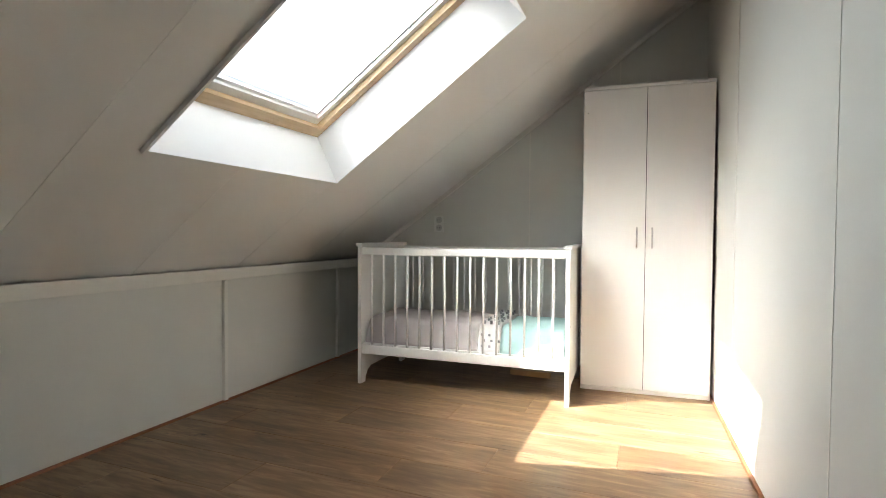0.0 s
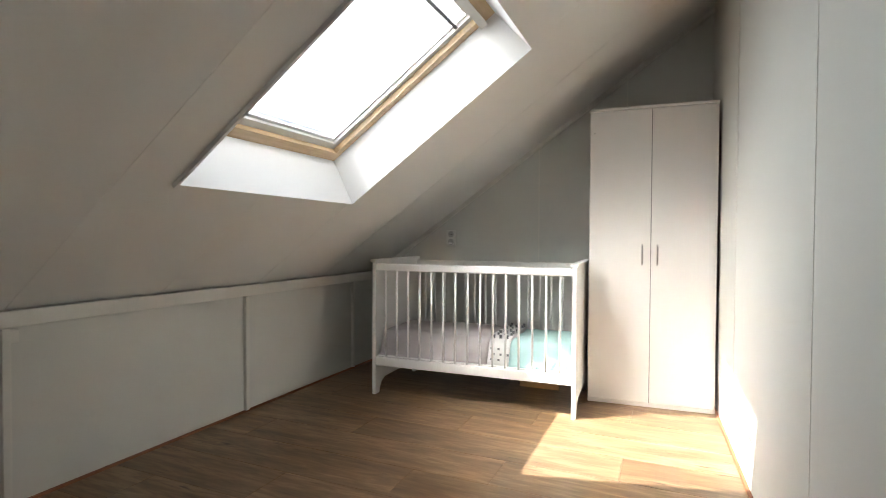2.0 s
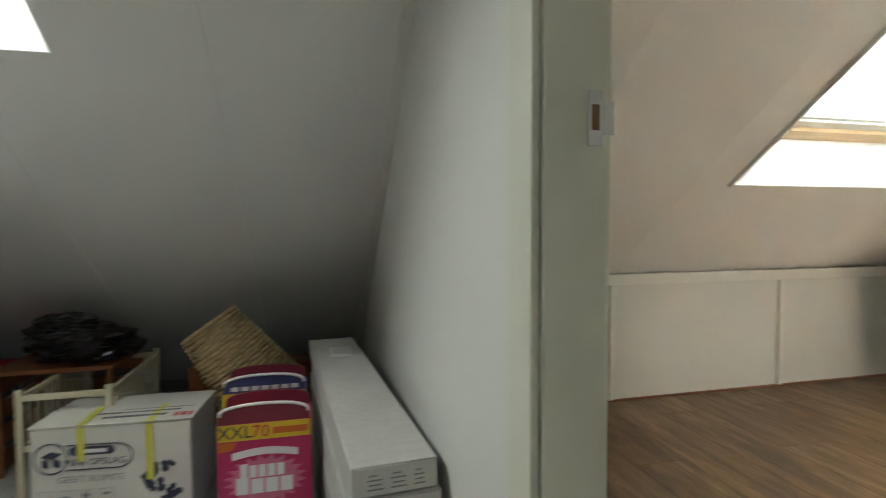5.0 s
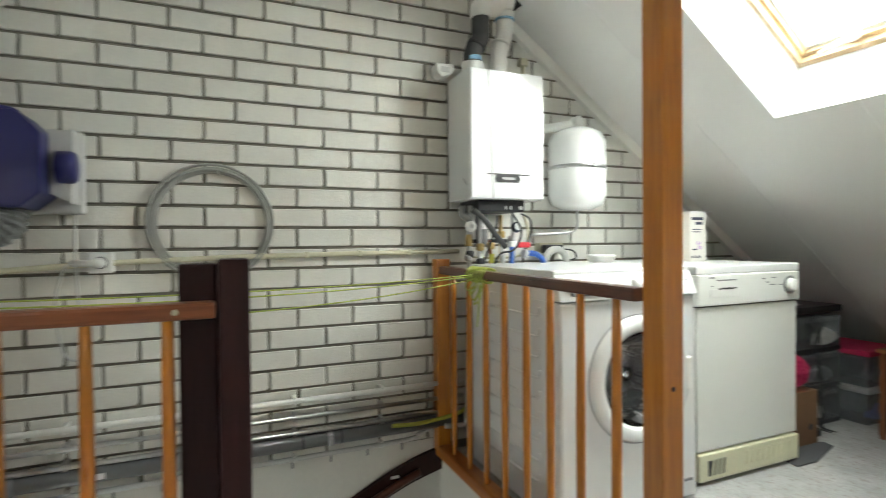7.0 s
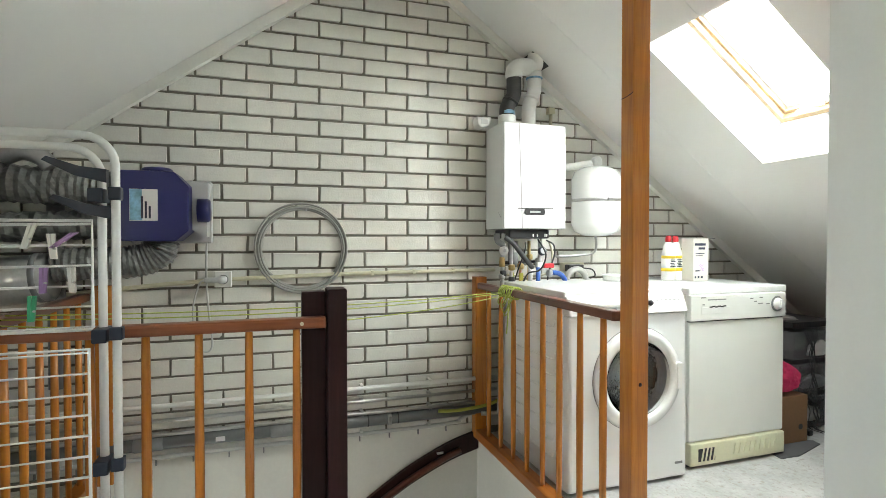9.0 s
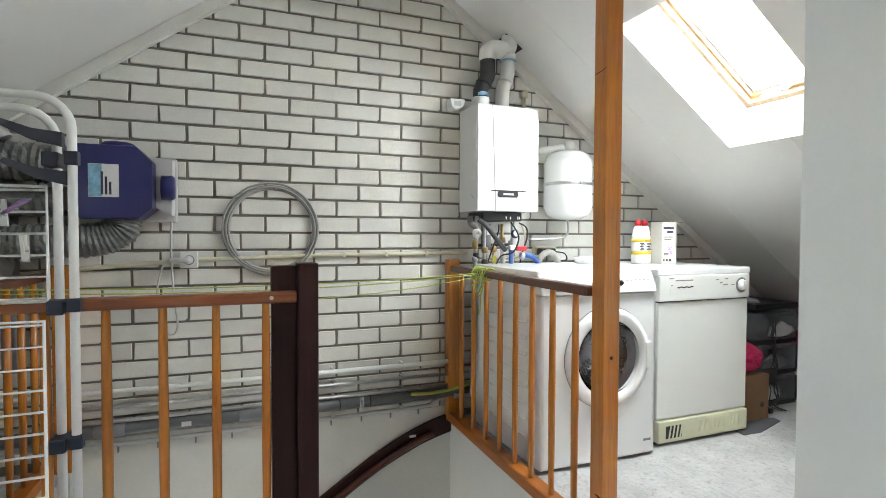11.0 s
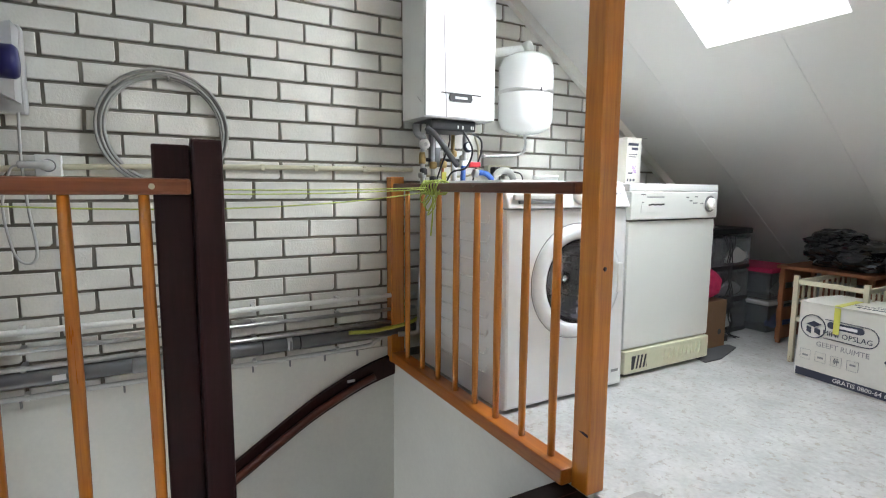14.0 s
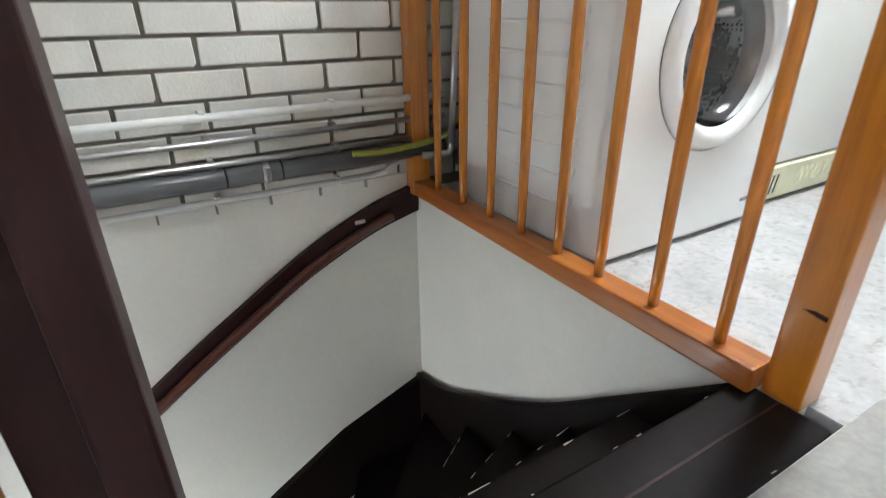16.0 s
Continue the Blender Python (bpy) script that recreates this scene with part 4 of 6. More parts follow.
detergent_bottle(0.33, 2.305, 0)
detergent_bottle(0.315, 2.365, 0)
ct = thing("powder_carton", (0.40, 2.435, 0.852), "white powder carton with dark and lilac print", "carton")
cb = part("body", bx(0.33, 0.415, 2.395, 2.50, 0.8525, 1.085, bevel=0.002), M_CARD, ct)
part("open_flap", bx(0.333, 0.412, 2.50, 2.545, 1.083, 1.086), M_GREYPL, ct)
for y0, y1, z0, z1 in ((2.405, 2.478, 1.045, 1.058), (2.43, 2.475, 1.024, 1.036), (2.41, 2.47, 1.00, 1.004), (2.41, 2.46, 0.988, 0.992), (2.41, 2.44, 0.905, 0.912), (2.405, 2.415, 0.868, 0.88), (2.425, 2.437, 0.868, 0.88), (2.447, 2.46, 0.868, 0.88)):
    part("print_bar", bx(0.4148, 0.4158, y0, y1, z0, z1), M_INK, cb)
lettering("%", 0.055, (0.4160, 2.452, 0.925), (0, 1, 0), (0, 0, 1), M_PEGS[1], cb)
bw = thing("plastic_bowl", (0.29, 1.985, 0.857), "round white plastic tub on the washing machine", "tub")
part("tub", lt([(0.05, 0.0), (0.058, 0.004), (0.060, 0.022), (0.063, 0.023), (0.063, 0.032), (0.055, 0.034), (0.0, 0.034)], (0.29, 1.985, 0.8575), (0, 0, 1), seg=28), M_WHITEPL, bw)

# ---- boiler, vessel and pipework ----
bo = thing("boiler", (0.16, 1.5, 1.115), "white wall-hung gas boiler with black connection tray", "boiler")
part("casing", bx(0.074, 0.292, 1.316, 1.678, 1.115, 1.662, bevel=0.004), M_ENAMEL, bo)
part("front_cover", bx(0.2925, 0.306, 1.318, 1.676, 1.118, 1.660, bevel=0.005, seg=3), M_BOILER, bo)
bm = bmesh.new()
hexa(bm, [(0.3055, 1.420, 1.12), (0.3068, 1.420, 1.12), (0.3068, 1.424, 1.12), (0.3055, 1.424, 1.12),
          (0.3055, 1.400, 1.658), (0.3068, 1.400, 1.658), (0.3068, 1.404, 1.658), (0.3055, 1.404, 1.658)])
part("cover_seam", bm, M_GREYPL, bo)
part("cover_edge", bx(0.3055, 0.309, 1.395, 1.60, 1.219, 1.224), M_BLACK, bo)
bm = prism(bmesh.new(), [(1.438, 1.219), (1.432, 1.200), (1.440, 1.188), (1.545, 1.188), (1.553, 1.200), (1.548, 1.219)], "x", 0.306, 0.311)
pl = part("name_plate", bm, M_BLACK, bo, "black plate with a small silver mark")
part("mark", bx(0.311, 0.3118, 1.463, 1.525, 1.199, 1.209), M_STEEL, pl)
tray = part("connection_tray", bx(0.08, 0.27, 1.365, 1.60, 1.065, 1.1145, bevel=0.012, seg=3), M_BLACK, bo, "black tray for the connections")
for y in (1.50, 1.525, 1.57, 1.58):
    part("switch", bx(0.2695, 0.2715, y, y + 0.006, 1.075, 1.09), M_WHITEPL, tray)
part("scratch", tb([(0.235, 1.3155, 1.205), (0.275, 1.3155, 1.175)], 0.0015, seg=5), M_GREYPL, bo)
bo.location += Vector((-0.066, 0.038, 0.018))
fl = thing("flue_pipes", (0.17, 1.48, 1.66), "black and white flue pipes joining below the roof", "flue pipe")
part("black_pipe", tb(bend([(0.17, 1.415, 1.725), (0.17, 1.418, 1.77), (0.17, 1.452, 1.83), (0.17, 1.456, 1.87), (0.17, 1.456, 1.93)], 5), 0.040, seg=20), M_DUST, fl, "black rubber flue bend")
part("collar", lt([(0.048, 0), (0.048, 0.055), (0.044, 0.06)], (0.17, 1.415, 1.6625), (0, 0, 1), seg=24), M_WHITEPL, fl)
for p, dirn in (((0.17, 1.432, 1.795), (0, 0.45, 0.9)), ((0.17, 1.436, 1.80), (0, 0.45, 0.9))):
    part("clamp_band", lt([(0.0415, -0.004), (0.044, 0.0), (0.0415, 0.004)], p, dirn, seg=20), M_BLACK, fl)
part("label_sticker", lt([(0.0408, 0.0), (0.0410, 0.012), (0.0408, 0.02)], (0.17, 1.416, 1.728), (0, 0, 1), seg=20), M_LABELBLUE, fl)
part("white_pipe", tb(bend([(0.17, 1.545, 1.6625), (0.17, 1.545, 1.75), (0.17, 1.552, 1.80), (0.17, 1.575, 1.86), (0.17, 1.578, 1.93)], 5), 0.038, seg=20), M_WHITEPL, fl)
part("pipe_band", lt([(0.0385, -0.008), (0.042, -0.004), (0.042, 0.004), (0.0385, 0.008)], (0.17, 1.560, 1.825), (0, 0.3, 0.95), seg=20), M_WHITEPL, fl)
part("sealing_ring", lt([(0.040, 0), (0.045, 0.003), (0.045, 0.008), (0.04, 0.01)], (0.17, 1.578, 1.93), (0, 0, 1), seg=24), M_LABELBLUE, fl)
part("elbow", tb(bend([(0.17, 1.456, 1.925), (0.17, 1.458, 1.965), (0.17, 1.49, 1.99), (0.17, 1.545, 1.992), (0.17, 1.575, 2.0), (0.17, 1.59, 2.062)], 5), [0.046] * 26, seg=20), M_WHITEPL, fl, "white flue elbow")
# ceiling stays uncut here: a dark slab paints the shade inside the flue hole
bm = bmesh.new()
slope_piece(bm, 0.036, 0.15, 1.662, 1.565, -0.003, -0.0005)
bm.transform(Matrix.Translation((0.055, -0.014, -0.018)))
part("roof_hole_shade", bm, M_DUST, fl, "flat dark slab drawn as the shaded hole in the ceiling")
part("second_drop", tb([(0.17, 1.578, 1.935), (0.17, 1.578, 1.97)], 0.042, seg=20), M_WHITEPL, fl)
fl.location += Vector((-0.055, 0.014, 0.018))

ev = thing("expansion_vessel", (0.15, 1.89, 1.09), "white expansion vessel with steel clamp band", "expansion vessel")
prof = [(0.02, 0.0), (0.075, 0.006), (0.119, 0.028), (0.135, 0.07), (0.135, 0.32), (0.119, 0.362), (0.075, 0.386), (0.02, 0.392)]
part("tank", lt(prof, (0.158, 1.93, 1.088), (0, 0, 1), seg=36), M_ENAMEL, ev)
part("clamp_band", lt([(0.1354, -0.009), (0.138, -0.007), (0.138, 0.007), (0.1354, 0.009)], (0.158, 1.93, 1.288), (0, 0, 1), seg=36), M_STEEL, ev)
part("clamp_screw", bx(0.292, 0.305, 1.912, 1.94, 1.278, 1.298, bevel=0.002), M_STEEL, ev)
part("bracket_tube", tb([(0.10, 1.77, 1.475), (0.158, 1.935, 1.503)], 0.021, seg=14), M_WHITEPL, ev)
part("bracket_plate", bx(0.002, 0.05, 1.715, 1.755, 1.42, 1.53, bevel=0.002), M_WHITEPL, ev)
part("valve", lt([(0.028, -0.018), (0.03, -0.012), (0.03, 0.016), (0.02, 0.02)], (0.163, 1.93, 1.507), (1, 0.25, 0.1), seg=18), M_WHITEPL, ev)
part("connection_pipe", tb(bend([(0.158, 1.93, 1.09), (0.158, 1.93, 1.01), (0.14, 1.88, 0.985), (0.12, 1.70, 0.975)], 5), 0.007, seg=8), M_STEEL, ev)

ev.location += Vector((-0.012, 0.034, 0.008))

pw = thing("boiler_pipework", (0.14, 1.5, 0.6), "tangle of metal and plastic pipes with gauges under the boiler", "pipework")
part("gas_pipe", tb([(0.15, 1.395, 1.11), (0.15, 1.39, 1.0), (0.15, 1.385, 0.55), (0.12, 1.385, 0.18)], 0.011, seg=10), M_STEEL, pw)
part("gauge", lt([(0.0, 0.016), (0.022, 0.015), (0.025, 0.0)], (0.165, 1.388, 1.02), (1, 0, 0), seg=20), M_WHITEPL, pw, "round pressure gauge")
part("gauge_mark", lt([(0.009, 0.0), (0.009, 0.0012)], (0.181, 1.388, 1.02), (1, 0, 0), seg=10), M_LGREY, pw)
part("brass_valve", lt([(0.016, 0), (0.016, 0.03), (0.013, 0.05)], (0.15, 1.387, 0.935), (0, 0, 1), seg=12), M_BRASS, pw, "brass valve body")
part("valve_nut", lt([(0.014, 0), (0.019, 0.006), (0.019, 0.022), (0.014, 0.028)], (0.15, 1.386, 0.87), (0, 0, 1), seg=8), M_STEEL, pw)
part("flow_pipe", tb([(0.15, 1.44, 1.11), (0.15, 1.44, 0.5), (0.12, 1.44, 0.26)], 0.0095, seg=10), M_STEEL, pw)
part("elbow_down", tb(bend([(0.14, 1.36, 1.11), (0.14, 1.365, 1.07), (0.16, 1.385, 1.05), (0.15, 1.392, 1.02)], 4), 0.016, seg=12), M_GREYPL, pw)
part("waste_hose", tb(bend([(0.20, 1.38, 1.09), (0.22, 1.42, 1.055), (0.22, 1.48, 0.985), (0.20, 1.54, 0.93)], 6), 0.013, seg=10), M_DUST, pw, "dark grey waste hose")
part("trap", tb([(0.12, 1.465, 1.07), (0.12, 1.465, 0.93)], 0.028, seg=16), M_GREYPL, pw, "grey plastic trap")
part("trap_label", bx(0.1475, 0.150, 1.455, 1.48, 1.01, 1.04), M_WHITEINK, pw)
part("copper_pipe", tb([(0.15, 1.493, 0.96), (0.15, 1.494, 0.50), (0.10, 1.494, 0.2)], 0.0075, seg=8), M_COPPER, pw, "bare copper pipe")
part("tag", bx(0.158, 0.162, 1.482, 1.506, 0.86, 0.90, bevel=0.001), M_TAPE, pw)
part("return_pipe", tb([(0.15, 1.545, 1.07), (0.15, 1.545, 0.4)], 0.009, seg=8), M_BRASS, pw)
part("white_pipe", tb([(0.16, 1.548, 0.95), (0.16, 1.548, 0.82)], 0.0125, seg=10), M_LGREY, pw)
part("blue_gauge", lt([(0.0, 0.018), (0.020, 0.017), (0.024, 0.012), (0.024, 0.0)], (0.175, 1.608, 1.015), (1, 0, 0.2), seg=20), M_NAVYPL, pw, "dark blue dial gauge")
part("gauge_face", lt([(0.017, 0.0), (0.017, 0.0012)], (0.1935, 1.608, 1.0188), (1, 0, 0.2), seg=16), M_LGREY, pw)
part("fill_valve", bx(0.15, 0.18, 1.58, 1.615, 0.925, 0.955, bevel=0.006), M_WHITEPL, pw)
part("red_tap", bx(0.16, 0.185, 1.618, 1.68, 0.925, 0.950, bevel=0.006), M_RED, pw, "red tap lever")
part("valve_stem", tb([(0.165, 1.60, 1.07), (0.165, 1.598, 0.82)], 0.010, seg=10), M_STEEL, pw)
part("blue_hose", tb([(0.18, 1.585, 0.93), (0.18, 1.582, 0.80)], 0.012, seg=10), M_BLUEHOSE, pw, "blue inlet hose")
part("blue_hose", tb(bend([(0.18, 1.66, 0.90), (0.20, 1.70, 0.895), (0.20, 1.735, 0.86), (0.19, 1.745, 0.79)], 5), 0.013, seg=10), M_BLUEHOSE, pw, "blue inlet hose")
part("hose_coupling", lt([(0.016, 0), (0.020, 0.004), (0.020, 0.022), (0.014, 0.026)], (0.18, 1.64, 0.90), (0, 0.9, -0.2), seg=12), M_STEEL, pw)
part("drain_hose", tb(bend([(0.17, 1.76, 0.82), (0.17, 1.772, 0.885), (0.17, 1.82, 0.915), (0.17, 1.87, 0.895), (0.17, 1.895, 0.83)], 6), 0.017, seg=12), M_COIL, pw, "grey ribbed drain hose")
part("black_cable", tb(bend([(0.20, 1.50, 1.065), (0.21, 1.49, 1.02), (0.18, 1.47, 0.93), (0.15, 1.46, 0.86)], 5), 0.004, seg=6), M_BLACK, pw)
part("black_cable", tb(bend([(0.20, 1.62, 1.075), (0.21, 1.66, 1.05), (0.19, 1.675, 0.99), (0.16, 1.66, 0.90), (0.15, 1.65, 0.80)], 5), 0.0045, seg=6), M_DUST, pw)
part("cream_cable", tb(bend([(0.16, 1.66, 1.07), (0.17, 1.675, 1.0), (0.16, 1.66, 0.9), (0.12, 1.55, 0.88), (0.05, 1.45, 0.885)], 5), 0.006, seg=6), M_CONDUIT, pw)
part("earth_cable", tb(bend([(0.10, 1.47, 0.9), (0.12, 1.475, 0.7), (0.11, 1.46, 0.4), (0.10, 1.40, 0.22), (0.10, 1.20, 0.18), (0.10, 1.05, 0.185)], 5), 0.009, seg=8), M_YELLOWCABLE, pw, "yellow-green earth cable")
part("grey_hose", tb(bend([(0.16, 1.43, 0.80), (0.17, 1.432, 0.62), (0.16, 1.45, 0.45), (0.12, 1.46, 0.2)], 5), 0.010, seg=8), M_GREYPL, pw)
part("lower_elbow", tb(bend([(0.12, 1.385, 0.2), (0.11, 1.385, 0.15), (0.09, 1.35, 0.14), (0.075, 1.30, 0.14)], 4), 0.012, seg=10), M_STEEL, pw)
for y, z, m, lab in ((1.392, 0.90, M_BLACK, "black valve knob"), (1.442, 0.93, M_BRASS, "brass coupling"), (1.442, 0.865, M_BLACK, "black valve knob"),
                     (1.494, 0.935, M_BRASS, "brass coupling"), (1.546, 0.985, M_BRASS, "brass coupling"), (1.600, 0.965, M_STEEL, "steel coupling")):
    part("fitting", lt([(0.012, -0.016), (0.0185, -0.011), (0.0185, 0.011), (0.012, 0.016)], (0.152, y, z), (0, 0, 1), seg=8), m, pw, lab)
part("cross_pipe", tb([(0.13, 1.40, 0.955), (0.13, 1.60, 0.957)], 0.0085, seg=8), M_DUST, pw, "dark cross pipe")
part("black_cable", tb(bend([(0.22, 1.56, 1.08), (0.235, 1.60, 1.0), (0.22, 1.575, 0.92), (0.19, 1.52, 0.90), (0.18, 1.49, 0.84)], 5), 0.0045, seg=6), M_BLACK, pw)
pw2 = thing("power_strip", (0.02, 1.88, 0.90), "cream wall socket with a black adapter and cable", "socket")
part("socket_box", bx(0.001, 0.04, 1.82, 1.96, 0.895, 0.945, bevel=0.004), M_CONDUIT, pw2)
part("adapter", bx(0.0405, 0.085, 1.83, 1.93, 0.895, 0.935, bevel=0.006), M_BLACK, pw2, "black plug adapter")
part("cable", tb(bend([(0.06, 1.93, 0.915), (0.08, 1.99, 0.905), (0.09, 2.0, 0.87), (0.1, 1.95, 0.862)], 5), 0.004, seg=6), M_BLACK, pw2)
sm = thing("alarm_unit", (0.03, 1.33, 1.71), "small rounded white plastic unit fixed beside the boiler top", "alarm")
bm = prism(bmesh.new(), [(1.262, 1.748), (1.270, 1.708), (1.292, 1.690), (1.335, 1.706), (1.350, 1.738), (1.345, 1.752)], "x", 0.012, 0.085)
bm.transform(Matrix.Translation((0, 0.006, -0.016)))
bmesh.ops.bevel(bm, geom=list(bm.edges), offset=0.007, segments=3, profile=0.6, affect="EDGES")
part("housing", bm, M_WHITEPL, sm)
part("lens", bx(0.0845, 0.0865, 1.291, 1.331, 1.696, 1.720, bevel=0.0008), M_LGREY, sm, "pale translucent lens")
part("mount", bx(0.0005, 0.0118, 1.281, 1.346, 1.684, 1.729, bevel=0.003), M_WHITEPL, sm)
cs = thing("conduit_stub", (0.02, 1.75, 1.75), "short cream conduit stub below the roof slope", "conduit")
part("pipe", tb([(0.02, 1.748, 1.66), (0.02, 1.748, 1.80)], 0.010, seg=10), M_CONDUIT, cs)
part("box", bx(0.001, 0.035, 1.728, 1.768, 1.795, 1.83, bevel=0.003), M_CONDUIT, cs)

# pipes that run low along the bricks
for nm, z, x, r, m, lab in (("heating_pipe", 0.325, 0.05, 0.011, M_WHITEPL, "white plastic pipe clipped low on the brick wall"),
                            ("heating_pipe", 0.257, 0.045, 0.009, M_STEEL, "galvanised pipe clipped low on the brick wall"),
                            ("heating_pipe", 0.196, 0.05, 0.009, M_STEEL, "galvanised pipe clipped low on the brick wall"),
                            ("waste_pipe", 0.155, 0.058, 0.029, M_PIPE, "grey plastic waste pipe low on the brick wall"),
                            ("cable_conduit", 0.087, 0.03, 0.010, M_LGREY, "pale conduit along the bottom of the bricks")):
    p = thing(nm, (x, 0.2, z), lab, "pipe", "pipes along the brick wall")
    if nm == "waste_pipe":
        x = 0.040
    if nm == "cable_conduit":
        path = bend([(x, -1.9, z), (x, -0.5, z), (x, 0.6, z), (x, 1.12, z + 0.002), (x, 1.20, z + 0.02), (x, 1.27, z + 0.05)], 6)
    else:
        path = [(x, -1.9, z), (x, 0.0, z + 0.001), (x, 1.40, z)]
    part("pipe", tb(path, r, seg=16), m, p)
    for y in ((0.66, -0.1, 1.02) if r < 0.02 else (0.80,)):
        if r < 0.02:
            part("clip", bx(0.001, x + r * 0.6, y - 0.008, y + 0.008, z - r - 0.004, z + r + 0.004, bevel=0.002), M_WHITEPL if m is not M_STEEL else M_STEEL, p)
        else:
            part("clamp", lt([(r + 0.0006, -0.011), (r + 0.003, -0.009), (r + 0.003, 0.009), (r + 0.0006, 0.011)], (x, y, z), (0, 1, 0), seg=20), M_STEEL, p, "steel pipe clamp")
            part("clamp_bolt", bx(x + r + 0.001, x + r + 0.014, y - 0.006, y + 0.006, z - 0.02, z + 0.02), M_STEEL, p)
            for yy in (0.69, 0.845):
                part("joint_ring", lt([(r + 0.0005, -0.003), (r + 0.002, 0), (r + 0.0005, 0.003)], (x, yy, z), (0, 1, 0), seg=20), M_BLACK, p)
            part("sticker", bx(x + r * 0.9, x + r + 0.0015, -0.02, 0.02, z - 0.010, z + 0.010), M_WHITEINK, p)
            for yy in (-0.3, 0.28):
                part("sleeve", lt([(r + 0.0005, -0.06), (r + 0.004, -0.056), (r + 0.004, 0.056), (r + 0.0005, 0.06)], (x, yy, z), (0, 1, 0), seg=20), M_GREYPL, p)
bm = bmesh.new()
for k in range(14):
    y = -0.9 + 0.155 * k
    box(bm, 0.0065, 0.020, y, y + 0.006, 0.045, 0.078)
single("trim_conduit_clips", bm, M_GREYPL, "small grey clips below the lowest pipe", "trim", kind="structure")

cd = thing("wall_conduit", (0.02, 0.4, 0.9), "cream electrical conduit across the brick wall", "conduit")
part("tube", tb(bend([(0.016, -1.2, 0.78), (0.016, -0.42, 0.857), (0.016, -0.03, 0.886), (0.016, 0.3, 0.898), (0.016, 0.62, 0.905), (0.016, 1.40, 0.912)], 5), 0.0105, seg=10), M_CONDUIT, cd)
for y, z in ((0.72, 0.906), (0.94, 0.908), (1.16, 0.910), (0.55, 0.904)):
    part("clip", bx(0.001, 0.026, y - 0.008, y + 0.008, z - 0.013, z + 0.013, bevel=0.002), M_CONDUIT, cd)
so = thing("wall_socket", (0.02, 0.015, 0.893), "white earthed wall socket with a grey plug in it", "socket")
part("housing", bx(0.0265, 0.058, -0.022, 0.052, 0.856, 0.930, bevel=0.005, seg=3), M_WHITEPL, so)
part("back_plate", bx(0.001, 0.0262, -0.02, 0.05, 0.858, 0.928, bevel=0.003), M_WHITEPL, so)
part("rim", lt([(0.020, 0.0), (0.022, 0.003), (0.019, 0.004)], (0.058, 0.017, 0.893), (1, 0, 0), seg=20), M_GREYPL, so)
part("plug", tb(bend([(0.060, 0.017, 0.893), (0.085, 0.01, 0.893), (0.090, -0.02, 0.893), (0.085, -0.06, 0.893)], 4), [0.018] * 6 + [0.012] * 7, seg=12), M_LGREY, so, "grey plug")
part("cable", tb(bend([(0.085, -0.06, 0.893), (0.08, -0.085, 0.87), (0.08, -0.11, 0.75), (0.08, -0.09, 0.60), (0.08, -0.055, 0.565), (0.08, -0.03, 0.60), (0.07, -0.045, 0.75), (0.06, -0.055, 0.92), (0.05, -0.052, 1.10)], 6), 0.0045, seg=6), M_LGREY, so, "grey hanging cable")

hr = thing("cable_coil", (0.02, 0.374, 1.034), "coil of grey cable hanging on a nail", "cable")
for k in range(6):
    r = 0.193 + 0.005 * k
    pts = [(0.010 + 0.006 * (k % 3), 0.374 + 0.003 * math.sin(2.3 * k) + r * math.sin(a), 1.034 + 0.002 * k * math.cos(k) + r * math.cos(a)) for a in [2 * math.pi * i / 56 for i in range(57)]]
    part("turn", tb(pts, 0.0052, seg=8, cap=False), M_COIL, hr)
part("nail", tb([(-0.004, 0.392, 1.222), (0.045, 0.392, 1.226)], 0.004, seg=8), M_STEEL, hr)

# ---- ventilation unit and ducts ----
vu = thing("ventilation_unit", (0.15, -0.24, 1.2), "dark blue plastic ventilation unit on a white bracket", "ventilation unit")
oc = [(-0.385, 1.072), (-0.15, 1.070), (-0.100, 1.115), (-0.098, 1.300), (-0.155, 1.362), (-0.385, 1.362)]
bm = prism(bmesh.new(), oc, "x", 0.06, 0.25)
bmesh.ops.bevel(bm, geom=list(bm.edges), offset=0.007, segments=2, profile=0.6, affect="EDGES")
part("cover", bm, M_BLUE, vu)
part("bracket", bx(0.001, 0.058, -0.36, -0.030, 1.06, 1.345, bevel=0.012, seg=3), M_LGREY, vu, "translucent white back shell")
part("bracket_side", prism(bmesh.new(), [(-0.098, 1.12), (-0.04, 1.09), (-0.035, 1.33), (-0.098, 1.305)], "x", 0.0585, 0.16), M_LGREY, vu)
part("side_cap", lt([(0.0, 0.052), (0.045, 0.050), (0.052, 0.040), (0.052, 0.0)], (0.16, -0.075, 1.205), (0, 1, 0), seg=28), M_BLUE, vu, "round blue cap")
part("top_cap", lt([(0.06, 0.0), (0.06, 0.018), (0.05, 0.024), (0.0, 0.024)], (0.15, -0.235, 1.3605), (0, 0, 1), seg=28), M_BLUE, vu)
lb = part("label_plate", bx(0.2502, 0.2512, -0.318, -0.215, 1.155, 1.285), M_WHITEINK, vu, "white and light blue label")
part("label_picture", bx(0.2513, 0.2518, -0.317, -0.272, 1.157, 1.284), M_LABELBLUE, lb)
for k in range(3):
    part("print_bar", bx(0.2519, 0.2523, -0.276 + 0.014 * k, -0.268 + 0.014 * k, 1.165, 1.255 - 0.02 * k), M_INK, lb)


